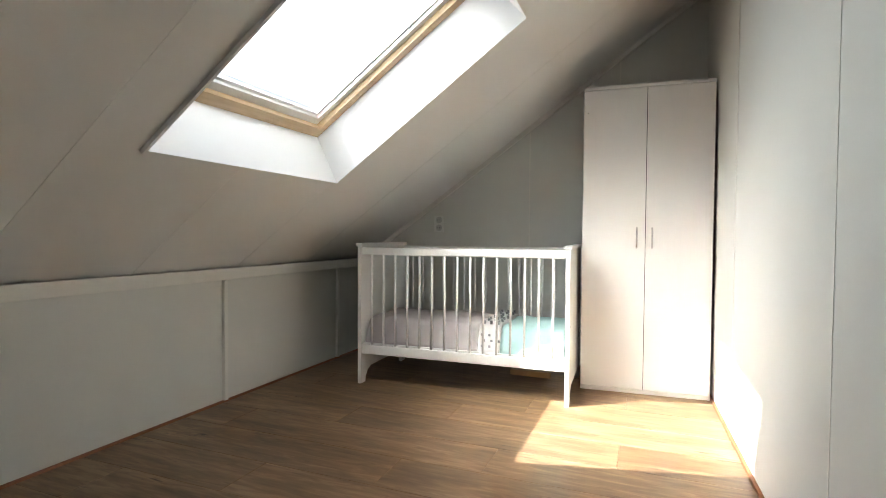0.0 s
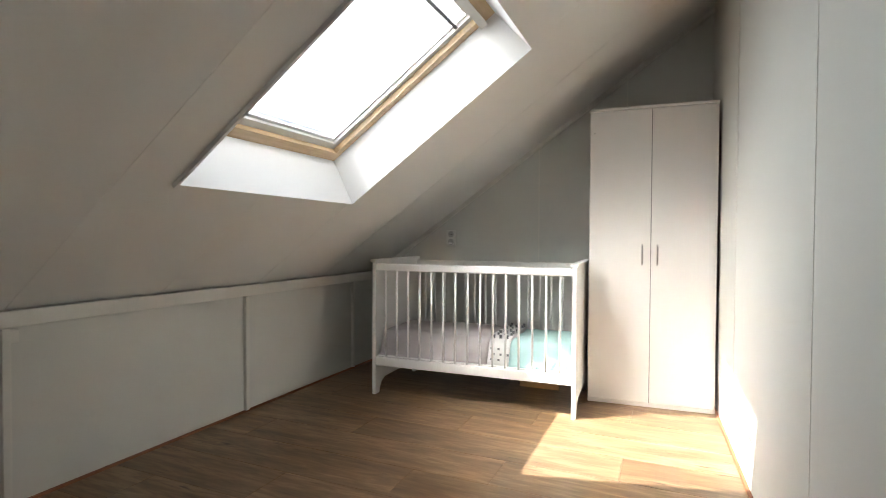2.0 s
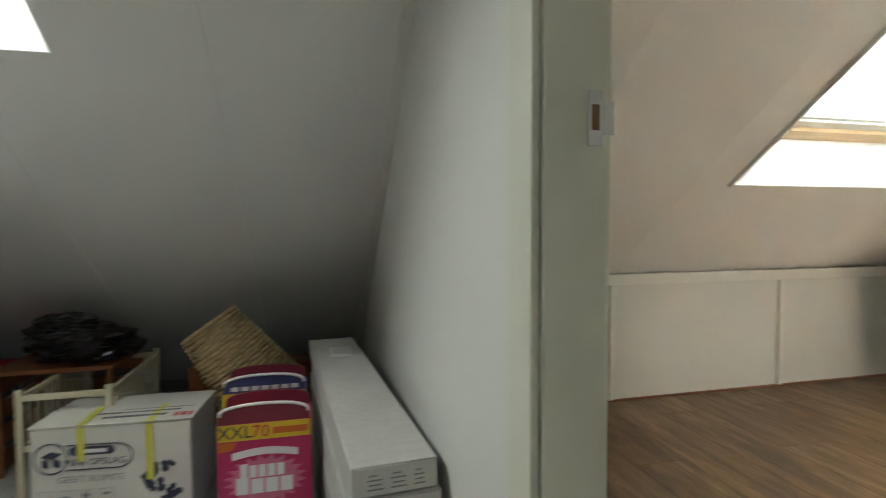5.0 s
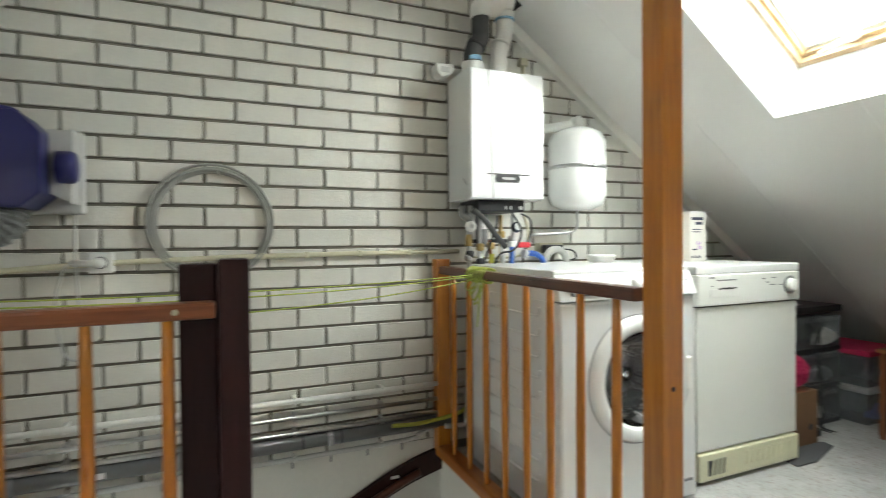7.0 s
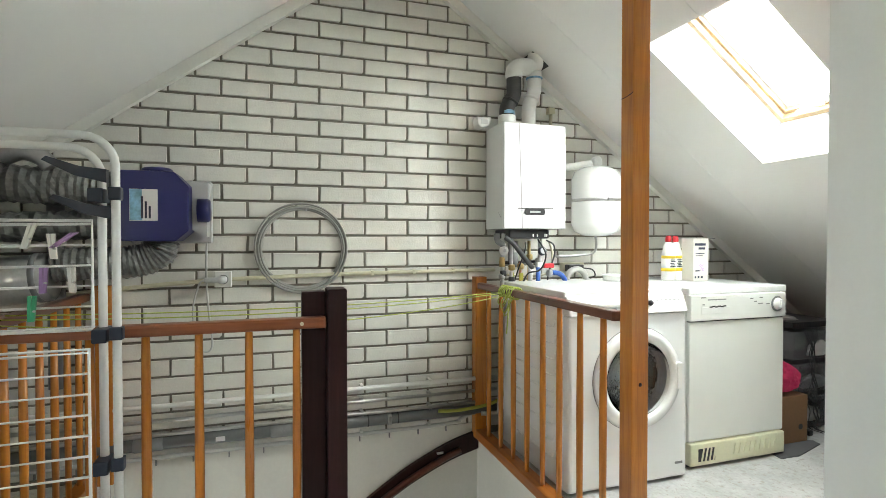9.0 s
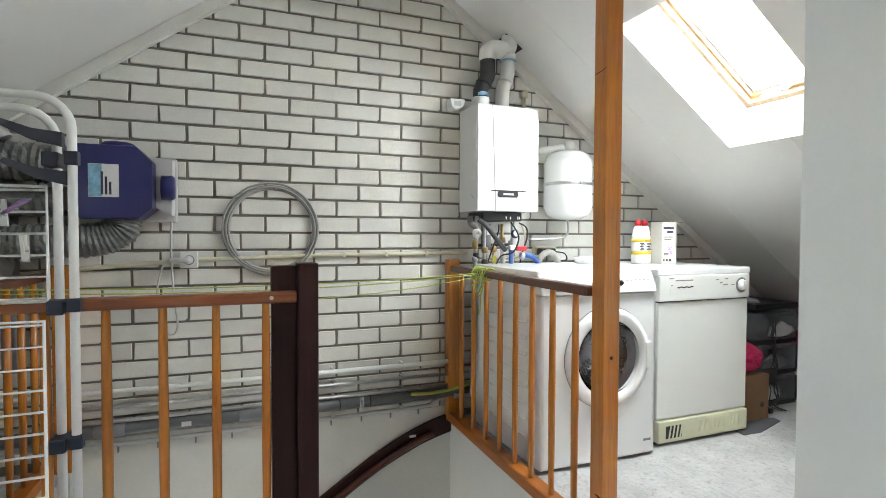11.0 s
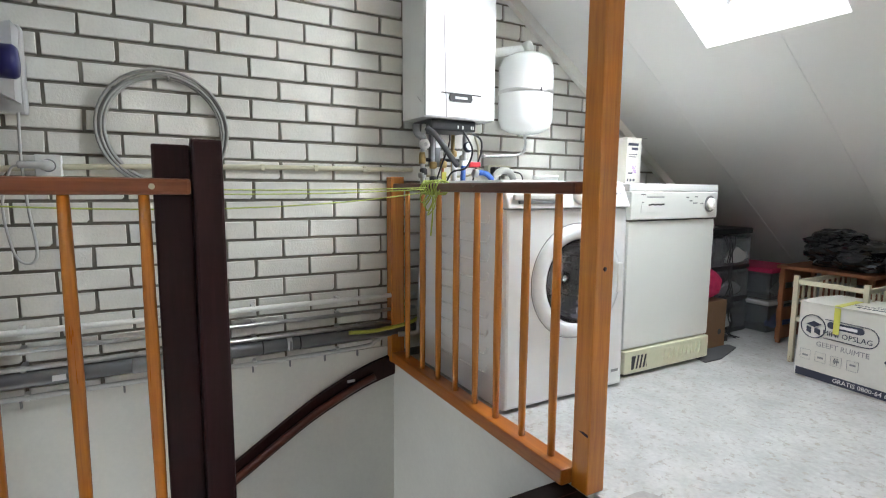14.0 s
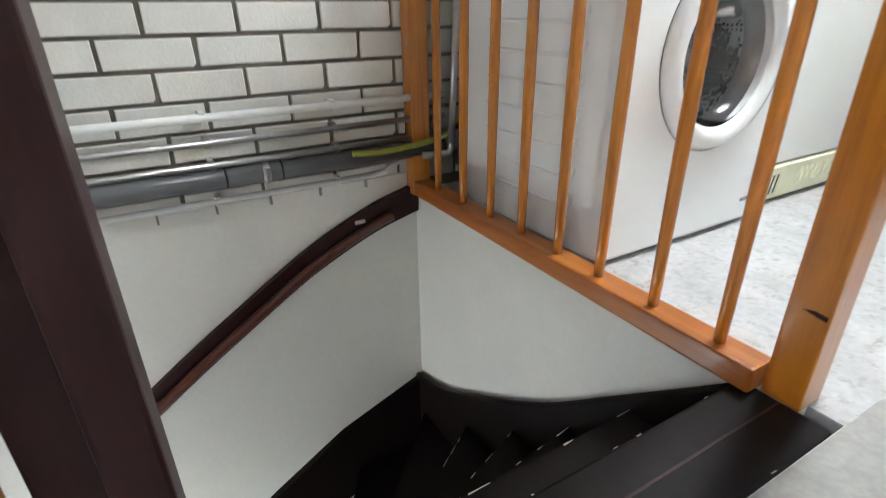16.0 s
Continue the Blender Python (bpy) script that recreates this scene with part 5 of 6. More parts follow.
def flex_duct(path, r, ribs, seed):
    """A ribbed foil hose that follows a path, with an uneven surface."""
    rr = random.Random(seed)
    bm = bmesh.new()
    pts = bend(path, ribs)
    rings, up = [], None
    for i, p in enumerate(pts):
        d = (pts[min(i + 1, len(pts) - 1)] - pts[max(i - 1, 0)]).normalized()
        up = d.orthogonal().normalized() if up is None else (up - d * up.dot(d)).normalized()
        s = d.cross(up)
        base = r * (1.0 if i % 2 else 0.91)
        rings.append([bm.verts.new(p + (base + rr.uniform(-0.004, 0.004)) * (math.cos(math.pi * k / 10) * up + math.sin(math.pi * k / 10) * s)) for k in range(20)])
    for a, b in zip(rings, rings[1:]):
        for k in range(20):
            bm.faces.new((a[k], a[(k + 1) % 20], b[(k + 1) % 20], b[k]))
    bm.faces.new(rings[0][::-1])
    bm.faces.new(rings[-1])
    return bm


du = thing("ventilation_ducts", (0.2, -0.7, 1.1), "crinkled grey foil ventilation ducts and a drum damper", "duct")
part("upper_duct", flex_duct([(0.16, -0.39, 1.285), (0.16, -0.55, 1.29), (0.17, -0.80, 1.305), (0.18, -1.15, 1.33), (0.18, -1.6, 1.36)], 0.078, 14, 1), M_FOIL, du)
part("middle_duct", flex_duct([(0.14, -0.39, 1.14), (0.14, -0.60, 1.135), (0.14, -0.95, 1.12), (0.15, -1.4, 1.1)], 0.062, 14, 2), M_FOIL, du)
part("lower_duct", flex_duct([(0.15, -0.22, 1.072), (0.16, -0.235, 1.02), (0.17, -0.32, 0.985), (0.18, -0.46, 0.98), (0.19, -0.60, 0.975)], 0.070, 12, 3), M_FOIL, du)
part("damper_drum", lt([(0.085, 0.0), (0.095, 0.01), (0.095, 0.24), (0.085, 0.25)], (0.20, -0.60, 0.93), (0, -1, -0.1), seg=28), M_STEEL, du, "shiny steel drum")
part("drum_strap", lt([(0.096, 0.03), (0.099, 0.032), (0.099, 0.05), (0.096, 0.052)], (0.20, -0.60, 0.93), (0, -1, -0.1), seg=28), M_GREYPL, du)
part("far_duct", flex_duct([(0.20, -0.85, 0.9), (0.21, -1.1, 0.88), (0.22, -1.5, 0.9)], 0.085, 12, 4), M_FOIL, du)
part("standing_pipe", tb([(0.08, -0.63, 0.45), (0.08, -0.63, 1.23)], 0.032, seg=16), M_GREYPL, du)
part("taped_elbow", tb(bend([(0.2, -0.60, 1.365), (0.2, -0.63, 1.40), (0.19, -0.70, 1.425), (0.16, -0.78, 1.40)], 5), 0.034, seg=12), M_STEEL, du, "silver tape wrapped elbow")

# ---- rope ----
ro = thing("rope", (0.4, 0.6, 0.83), "lime green washing line tied round the handrail", "rope")
for dz, ex, ez, sag in ((0.0, 0.86, 0.848, 0.030), (0.006, 0.80, 0.852, 0.022), (-0.012, 0.88, 0.835, 0.060)):
    a, b = Vector((0.40, 1.280, 0.822 + dz)), Vector((ex, -0.515, ez))
    pts = [a.lerp(b, t / 14) - Vector((0, 0, 4 * sag * (t / 14) * (1 - t / 14))) for t in range(15)]
    part("line", tb(pts, 0.0021, seg=6), M_ROPE, ro)
rk = random.Random(11)
for k in range(7):
    x = 0.36 + 0.022 * k
    pts = [(x + 0.006 * math.sin(3 * a + k), 1.302 + 0.030 * math.cos(a), 0.829 + 0.027 * math.sin(a)) for a in [2 * math.pi * i / 16 for i in range(17)]]
    part("wrap", tb(pts, 0.0036, seg=6, cap=False), M_ROPE, ro)
for k in range(4):
    c = Vector((0.40 + 0.03 * k, 1.275, 0.815))
    pts = [c, c + Vector((rk.uniform(-0.04, 0.04), -0.02, -0.02 - 0.014 * k)), c + Vector((rk.uniform(-0.05, 0.03), -0.015, -0.045 - 0.016 * k)), c + Vector((rk.uniform(0, 0.05), -0.01, -0.03)), c + Vector((0.03, 0.0, 0.005))]
    part("loop", tb(bend(pts, 6), 0.0026, seg=6), M_ROPE, ro)
part("tail", tb(bend([(0.47, 1.272, 0.80), (0.475, 1.268, 0.72), (0.46, 1.268, 0.64)], 6), 0.0034, seg=6), M_ROPE, ro)

# ---- folded drying rack leaning on the banister ----
rack = thing("drying_rack", (1.10, -0.45, 0), "folded white metal drying rack with navy clips and a few pegs", "drying rack")
for x, y0, top in ((1.085, -0.185, 1.315), (1.118, -0.145, 1.342)):
    r = 0.075
    arc = [(x, y0 - r + r * math.cos(a), top - r + r * math.sin(a)) for a in [math.pi / 2 * i / 6 for i in range(7)]]
    arc2 = [(x, -0.80 + r - r * math.cos(a), top - r + r * math.sin(a)) for a in [math.pi / 2 * (6 - i) / 6 for i in range(7)]]
    part("frame_tube", tb([(x, y0, 0.012)] + arc + arc2 + [(x, -0.80, 0.012)], 0.0105, seg=12), M_CLOTHWIRE, rack)
    for y in (y0, -0.80):
        part("foot", lt([(0.013, 0.0), (0.014, 0.03), (0.011, 0.034)], (x, y, 0.0005), (0, 0, 1), seg=12), M_NAVYPL, rack)
for x, zt, zb in ((1.102, 1.125, 0.845), (1.136, 0.80, 0.10)):
    part("wire_frame", tb([(x, -0.765, zb), (x, -0.208, zb), (x, -0.203, zb + 0.006), (x, -0.203, zt), (x, -0.765, zt)], 0.0045, seg=8), M_CLOTHWIRE, rack)
    part("wire_frame_side", tb([(x, -0.765, zb), (x, -0.765, zt)], 0.0045, seg=8), M_CLOTHWIRE, rack)
    n = 6 if zt > 1 else 14
    for k in range(n):
        z = zt - 0.008 - (zt - zb - 0.016) * k / (n - 1)
        part("wire", tb([(x + 0.004, -0.205, z), (x + 0.004, -0.765, z - 0.004)], 0.0022, seg=6), M_CLOTHWIRE, rack)
        part("wire", tb([(x - 0.006, -0.205, z - 0.001), (x - 0.006, -0.765, z - 0.013)], 0.0022, seg=6), M_CLOTHWIRE, rack)
for z in (1.19, 0.83, 0.49):
    part("clip", bx(1.070, 1.135, -0.205 if z > 1 else -0.20, -0.170 if z > 1 else -0.165, z - 0.018, z + 0.018, bevel=0.005), M_NAVYPL, rack, "navy plastic clip")
    part("clip", bx(1.105, 1.133, -0.160, -0.130, z - 0.012, z + 0.022, bevel=0.004), M_NAVYPL, rack, "navy plastic clip")
for z, y in ((1.245, -0.165), (1.150, -0.150)):
    bm = prism(bmesh.new(), [(y, z - 0.022), (y, z + 0.012), (y - 0.06, z + 0.018), (y - 0.13, z + 0.040), (y - 0.14, z + 0.030), (y - 0.07, z - 0.006)], "x", 1.098, 1.122)
    part("catch_lever", bm, M_NAVYPL, rack, "navy plastic lever")
pg = random.Random(5)
for y, z, m, tilt in ((-0.335, 1.085, 0, 0.3), (-0.285, 1.060, 0, -0.1), (-0.262, 1.075, 1, 0.9), (-0.244, 0.975, 0, -0.05), (-0.305, 0.975, 1, 0.05), (-0.330, 0.905, 2, 0.05)):
    peg = thing("clothes_peg", (1.11, y, z), ("white", "lilac", "green")[m] + " plastic clothes peg on the drying rack", "peg", "pegs on the rack")
    dy, dz = math.sin(tilt) * 0.032, math.cos(tilt) * 0.032
    for s in (-0.0032, 0.0032):
        bm = bmesh.new()
        hexa(bm, [(1.1105, y - dy - 0.0036 + s, z - dz), (1.1205, y - dy - 0.0036 + s, z - dz), (1.1205, y - dy + 0.0036 + s, z - dz), (1.1105, y - dy + 0.0036 + s, z - dz),
                  (1.1105, y + dy - 0.0036 + 1.6 * s, z + dz), (1.1205, y + dy - 0.0036 + 1.6 * s, z + dz), (1.1205, y + dy + 0.0036 + 1.6 * s, z + dz), (1.1105, y + dy + 0.0036 + 1.6 * s, z + dz)])
        part("leg", bm, M_PEGS[m], peg)
    part("spring", tb([(1.109, y - 0.008, z - 0.006), (1.122, y + 0.008, z - 0.006)], 0.003, seg=6), M_STEEL, peg)

# ---- landing: stored things under the slope ----


def turned(bm, m):
    bm.transform(m)
    return bm


def frame_at(p, q):
    """Local axes: u along the floor from p to q, v away from the viewer, w up."""
    u = Vector((q[0] - p[0], q[1] - p[1], 0)).normalized()
    w = Vector((0, 0, 1))
    v = w.cross(u)
    m = Matrix((u, v, w)).transposed().to_4x4()
    m.translation = (p[0], p[1], 0)
    return m, u, v


mb, ub, vb = frame_at((1.054, 2.818), (1.549, 2.773))
cbx = thing("moving_box", mb @ Vector((0.25, 0.15, 0)), "white printed moving carton closed with yellow tape", "box")
bm = bmesh.new()
hexa(bm, [(0, 0, 0.0005), (0.497, 0, 0.0005), (0.497, 0.30, 0.0005), (0, 0.30, 0.0005), (0.004, 0.003, 0.335), (0.497, 0.003, 0.345), (0.493, 0.30, 0.345), (0.004, 0.30, 0.335)])
bmesh.ops.bevel(bm, geom=list(bm.edges), offset=0.003, segments=2, affect="EDGES")
body = part("carton", turned(bm, mb), M_CARD, cbx)
bm = bmesh.new()
hexa(bm, [(-0.002, 0.002, 0.3365), (0.502, 0.0, 0.3465), (0.502, 0.15, 0.352), (-0.002, 0.15, 0.342), (-0.002, 0.002, 0.340), (0.502, 0.0, 0.350), (0.502, 0.148, 0.356), (-0.002, 0.148, 0.346)])
part("front_flap", turned(bm, mb), M_CARD, cbx)
bm = bmesh.new()
hexa(bm, [(-0.002, 0.152, 0.3385), (0.502, 0.152, 0.3485), (0.50, 0.302, 0.3455), (-0.002, 0.302, 0.3365), (-0.002, 0.152, 0.345), (0.502, 0.152, 0.355), (0.50, 0.302, 0.349), (-0.002, 0.302, 0.340)])
part("back_flap", turned(bm, mb), M_CARD, cbx)


def on_box(u0, u1, w0, w1, d=0.0012):
    return turned(bx(u0, u1, -d, 0.0035, w0, w1), mb)


part("bottom_band", on_box(0.008, 0.49, 0.008, 0.043), M_INK, cbx)
r_ = ub
fz = Vector((0, 0, 1))
lettering("GRATIS 0800-64 64 677", 0.026, mb @ Vector((0.29, -0.0018, 0.026)), r_, fz, M_WHITEINK, cbx)
lettering("MINI OPSLAG", 0.031, mb @ Vector((0.20, -0.0018, 0.222)), r_, fz, M_INK, cbx)
lettering("GEEFT RUIMTE", 0.031, mb @ Vector((0.185, -0.0018, 0.166)), r_, fz, M_GREYINK, cbx)
bm = bmesh.new()
prism(bm, [(0.135 + 0.014 * math.cos(a), 0.259 + 0.014 * math.sin(a)) for a in [math.pi * (0.5 + i / 8) for i in range(9)]] +
      [(0.245 + 0.014 * math.cos(a), 0.259 + 0.014 * math.sin(a)) for a in [math.pi * (1.5 + i / 8) for i in range(9)]], "y", -0.0012, 0.002)
part("logo_pill", turned(bm, mb), M_INK, cbx)
part("logo_bar", turned(bx(0.15, 0.235, -0.0020, -0.0013, 0.253, 0.265), mb), M_WHITEINK, cbx)
bm = bmesh.new()
tube(bm, [(0.066 + 0.05 * math.cos(a), -0.0006, 0.238 + 0.05 * math.sin(a)) for a in [2 * math.pi * i / 32 for i in range(33)]], 0.0022, seg=6, cap=False)
part("logo_ring", turned(bm, mb), M_INK, cbx)
bm = bmesh.new()
pill = [(0.112, -0.0006, 0.280), (0.27, -0.0006, 0.280)] + [(0.27 + 0.041 * math.sin(a), -0.0006, 0.239 + 0.041 * math.cos(a)) for a in [math.pi * i / 12 for i in range(13)]] + [(0.112, -0.0006, 0.198)]
tube(bm, pill, 0.0019, seg=6)
part("logo_outline", turned(bm, mb), M_INK, cbx)
bm = bmesh.new()
prism(bm, [(0.038, 0.245), (0.066, 0.262), (0.098, 0.252), (0.070, 0.236)], "y", -0.0013, 0.002)
for a, b in ((0.040, 0.058), (0.072, 0.094)):
    prism(bm, [(a, 0.236), (b, 0.229), (b, 0.206), (a, 0.213)], "y", -0.0013, 0.002)
part("logo_house", turned(bm, mb), M_INK, cbx)
for i in range(4):
    u0 = 0.022 + 0.062 * i
    bm = bmesh.new()
    tube(bm, [(u0, -0.0004, 0.088), (u0 + 0.042, -0.0004, 0.088), (u0 + 0.042, -0.0004, 0.130), (u0, -0.0004, 0.130), (u0, -0.0004, 0.088)], 0.0008, seg=4)
    box(bm, u0 + 0.010, u0 + 0.032, -0.001, 0.003, 0.100 + 0.003 * i, 0.108 + 0.003 * i)
    part("pictogram", turned(bm, mb), M_GREYINK, cbx)
lettering("XS", 0.016, mb @ Vector((0.167, -0.0018, 0.118)), r_, fz, M_INK, cbx)
lettering("XL", 0.016, mb @ Vector((0.167, -0.0018, 0.101)), r_, fz, M_INK, cbx)
rm = random.Random(8)
bm = bmesh.new()
for i in range(42):
    t = i / 41
    cu, cw = 0.40 + 0.035 * math.sin(7 * t) - 0.03 * (1 - t) * (i % 3 == 0) + rm.uniform(-0.022, 0.03), 0.055 + 0.15 * t + rm.uniform(-0.006, 0.006)
    rad = rm.uniform(0.006, 0.013)
    prism(bm, [(cu + rad * math.cos(a), cw + rad * math.sin(a)) for a in [2 * math.pi * k / 9 for k in range(9)]], "y", -0.0010 - 0.00001 * i, 0.0015)
part("map_print", turned(bm, mb), M_INK, cbx, "dark blue dotted map print")
for u0, lowest in ((0.145, 0.225), (0.355, 0.150)):
    part("tape", turned(bx(u0, u0 + 0.024, -0.0024, -0.0014, lowest, 0.338), mb), M_TAPE, cbx, "yellow tape strip")
    bm = bmesh.new()
    hexa(bm, [(u0, -0.002, 0.3435), (u0 + 0.024, -0.002, 0.344), (u0 + 0.024, 0.15, 0.3525), (u0, 0.15, 0.352), (u0, -0.002, 0.3475), (u0 + 0.024, -0.002, 0.3478), (u0 + 0.024, 0.15, 0.3545), (u0, 0.15, 0.3540)])
    part("tape", turned(bm, mb), M_TAPE, cbx, "yellow tape strip")


def flap_top(u, v):
    return 0.340 + 0.010 * u / 0.5 + 0.006 * v / 0.15


for v0, u0, u1, wide, m in ((0.045, 0.20, 0.40, 0.016, M_INK), (0.085, 0.17, 0.44, 0.010, M_INK), (0.112, 0.24, 0.46, 0.006, M_GREYINK), (0.03, 0.43, 0.49, 0.03, M_RED)):
    u = u0
    while u < u1:
        e = u + rm.uniform(0.008, 0.022)
        lo = [(u, v0), (e, v0), (e, v0 + wide), (u, v0 + wide)]
        bm = hexa(bmesh.new(), [(p, q, flap_top(p, q) + 0.0002) for p, q in lo] + [(p, q, flap_top(p, q) + 0.0009) for p, q in lo])
        part("print_bar", turned(bm, mb), m, cbx)
        u = e + 0.005


def powder_box(x0, x1, y, depth, h, main, label, front):
    b = thing("washing_powder_box", ((x0 + x1) / 2, y + depth / 2, 0), label, "box", "washing powder boxes")
    xm, w = (x0 + x1) / 2, (x1 - x0) / 2
    body = part("carton", bx(x0, x1, y, y + depth, 0.0005, h - 0.055, bevel=0.003), main, b)
    arch = [(x0 + 0.004, h - 0.056)] + [(xm - w * 0.94 * math.cos(a), h - 0.03 + 0.03 * math.sin(a) ** 0.7) for a in [math.pi * i / 14 for i in range(15)]] + [(x1 - 0.004, h - 0.056)]
    part("arched_front", prism(bmesh.new(), arch, "y", y, y + 0.012), M_MAROON if front else M_NAVYCARD, b)
    part("arched_back", prism(bmesh.new(), arch, "y", y + depth - 0.012, y + depth), M_MAROON, b)
    part("handle_rim", tb([(xm - w * 0.94 * math.cos(a), y - 0.001, h - 0.031 + 0.033 * math.sin(a) ** 0.7) for a in [math.pi * i / 14 for i in range(15)]], 0.005, seg=8), M_WHITEPL, b, "white plastic rim")
    part("yellow_band", bx(x0 + 0.002, x1 - 0.002, y - 0.0014, y + 0.003, h - 0.108, h - 0.058), M_YELLOWCARD, b, "yellow print band")
    if front:
        lettering("XXL", 0.052, (x0 + 0.052, y - 0.002, h - 0.084), (1, 0, 0), (0, 0, 1), M_INK, b)
        lettering("70", 0.052, (x0 + 0.125, y - 0.002, h - 0.084), (1, 0, 0), (0, 0, 1), M_RED, b)
        part("print_bar", bx(x0 + 0.16, x1 - 0.01, y - 0.0019, y - 0.0015, h - 0.094, h - 0.074), M_ORANGECARD, b)
        part("corner_flash", prism(bmesh.new(), [(x0 + 0.002, h - 0.112), (x0 + 0.055, h - 0.112), (x0 + 0.045, h - 0.135), (x0 + 0.002, h - 0.140)], "y", y - 0.0013, y + 0.002), M_ORANGECARD, b)
        arc = [(xm - 0.095 + 0.19 * i / 10, h - 0.145 + 0.012 * math.sin(math.pi * i / 10)) for i in range(11)]
        part("white_ribbon", prism(bmesh.new(), arc + [(a, b2 - 0.022) for a, b2 in arc[::-1]], "y", y - 0.0014, y + 0.002), M_WHITEINK, b)
        burst = []
        for i in range(40):
            rr = (0.115 if i % 2 else 0.088)
            burst.append((xm + rr * math.cos(2 * math.pi * i / 40) * 1.05, 0.225 + rr * math.sin(2 * math.pi * i / 40) * 0.68))
        part("burst", prism(bmesh.new(), burst, "y", y - 0.0012, y + 0.002), mat("pink burst print", (0.62, 0.16, 0.26), 0.45, vary=0.1), b)
        for z0, z1, a, c in ((0.235, 0.272, -0.072, 0.06), (0.185, 0.230, -0.085, 0.085)):
            n = 5 if z0 > 0.2 else 4
            for i in range(n):
                u0 = xm + a + (c - a) * i / n
                part("brand_block", bx(u0, u0 + (c - a) / n - 0.006, y - 0.0024, y - 0.0013, z0, z1 + 0.006 * (i == 0), bevel=0.0004), M_WHITEINK, b)
        part("green_band", bx(x0 + 0.002, x1 - 0.002, y - 0.0013, y + 0.002, 0.02, 0.142), M_GREENCARD, b, "green print band")
        for u0, u1, m in ((0.03, 0.075, M_LABELBLUE), (0.085, 0.12, M_MAROON), (0.13, 0.175, M_ORANGECARD), (0.185, 0.235, M_GREENCARD)):
            part("picture_block", prism(bmesh.new(), [(x0 + u0, 0.05), (x0 + u1, 0.045), (x0 + u1 - 0.005, 0.115), (x0 + (u0 + u1) / 2, 0.125), (x0 + u0 + 0.004, 0.11)], "y", y - 0.002, y - 0.0014), m, b)
        lettering("EXTRA", 0.034, (x1 - 0.06, y - 0.0026, 0.085), (1, 0, 0), (0, 0, 1), M_RED, b)
    else:
        bm = bmesh.new()
        for i in range(7):
            part("print_bar", bx(x0 + 0.03 + 0.032 * i, x0 + 0.054 + 0.032 * i, y - 0.0016, y + 0.001, h - 0.05, h - 0.036), M_WHITEINK, b)
        part("navy_panel", bx(x0 + 0.002, x1 - 0.002, y - 0.0018, y + 0.001, h - 0.16, h - 0.11), M_NAVYCARD, b)
    return b


powder_box(1.672, 1.945, 2.53, 0.14, 0.458, M_MAGENTA, "magenta washing powder box with yellow band and white rim", True)
powder_box(1.655, 1.928, 2.73, 0.14, 0.490, M_NAVYCARD, "navy and maroon washing powder box standing behind another", False)

PACK = Matrix.Translation((2.214, 1.92, 0)) @ Matrix.Rotation(0.076, 4, "Z") @ Matrix.Translation((-2.214, -1.955, 0))
for i in range(8):
    z = 0.0008 + 0.0645 * i
    dy, dx2 = 0.012 * math.sin(2.1 * i), 0.004 * math.sin(3.3 * i)
    pk = thing("flooring_pack", (2.12, 2.6, z), "long dusty white carton of flooring lying in a stack", "carton", "stacked flooring cartons")
    p = part("carton", turned(bx(2.030 + dx2, 2.208 + dx2, 1.955 + dy, 3.16 + dy, z, z + 0.0638, bevel=0.003), PACK), M_CARD2, pk)
    part("end_face", turned(bx(2.034 + dx2, 2.204 + dx2, 1.9535 + dy, 1.957 + dy, z + 0.004, z + 0.060), PACK), M_CARD, p)
    for k in range(3):
        for q in range(4):
            u = 2.062 + 0.048 * k + 0.003 * (q % 2)
            part("print_bar", turned(bx(u + dx2, u + dx2 + (0.034, 0.026, 0.031, 0.018)[q] * (0.7 if k == 2 else 1), 1.9525 + dy, 1.9545 + dy, z + 0.014 + 0.0095 * q, z + 0.0165 + 0.0095 * q), PACK), M_GREYINK, p)
    if i == 7:
        bm = bmesh.new()
        hexa(bm, [(2.08, 2.85, z + 0.0642), (2.17, 2.83, z + 0.0642), (2.18, 2.98, z + 0.0642), (2.09, 3.0, z + 0.0642), (2.09, 2.86, z + 0.075), (2.16, 2.85, z + 0.068), (2.17, 2.97, z + 0.073), (2.10, 2.99, z + 0.069)])
        part("crumpled_wrap", turned(bm, PACK), M_LGREY, p)

# wicker basket, tipped over
bk = thing("wicker_basket", (1.62, 3.28, 0.0), "woven wicker basket tipped on its side", "basket")
ax = Vector((0.58, -0.06, -0.81)).normalized()
uu = ax.orthogonal().normalized()
ww = ax.cross(uu)
c0 = Vector((1.525, 3.25, 0.575))
wall_ = bmesh.new()
for k in range(22):
    h = 0.018 * k
    r = 0.116 + 0.055 * (h / 0.38)
    pts = []
    for i in range(57):
        a = 2 * math.pi * i / 56
        wob = r + 0.0075 * (1 if (i // 2 + k) % 2 else -1)
        pts.append(c0 + ax * h + wob * (math.cos(a) * uu + math.sin(a) * ww))
    tube(wall_, pts, 0.0082, seg=5, cap=False)
part("weave", wall_, M_WICKER, bk)
part("base", lt([(0.0, -0.006), (0.118, -0.006), (0.118, 0.004), (0.0, 0.004)], c0, ax, seg=28), M_WICKER, bk)
for k in range(14):
    a = 2 * math.pi * k / 14
    d = math.cos(a) * uu + math.sin(a) * ww
    part("stake", tb([c0 + d * 0.116, c0 + ax * 0.385 + d * 0.172], 0.0045, seg=5), M_WICKER, bk)
part("rim", tb([c0 + ax * 0.39 + 0.172 * (math.cos(2 * math.pi * i / 40) * uu + math.sin(2 * math.pi * i / 40) * ww) for i in range(41)], 0.011, seg=8, cap=False), M_WICKER, bk)
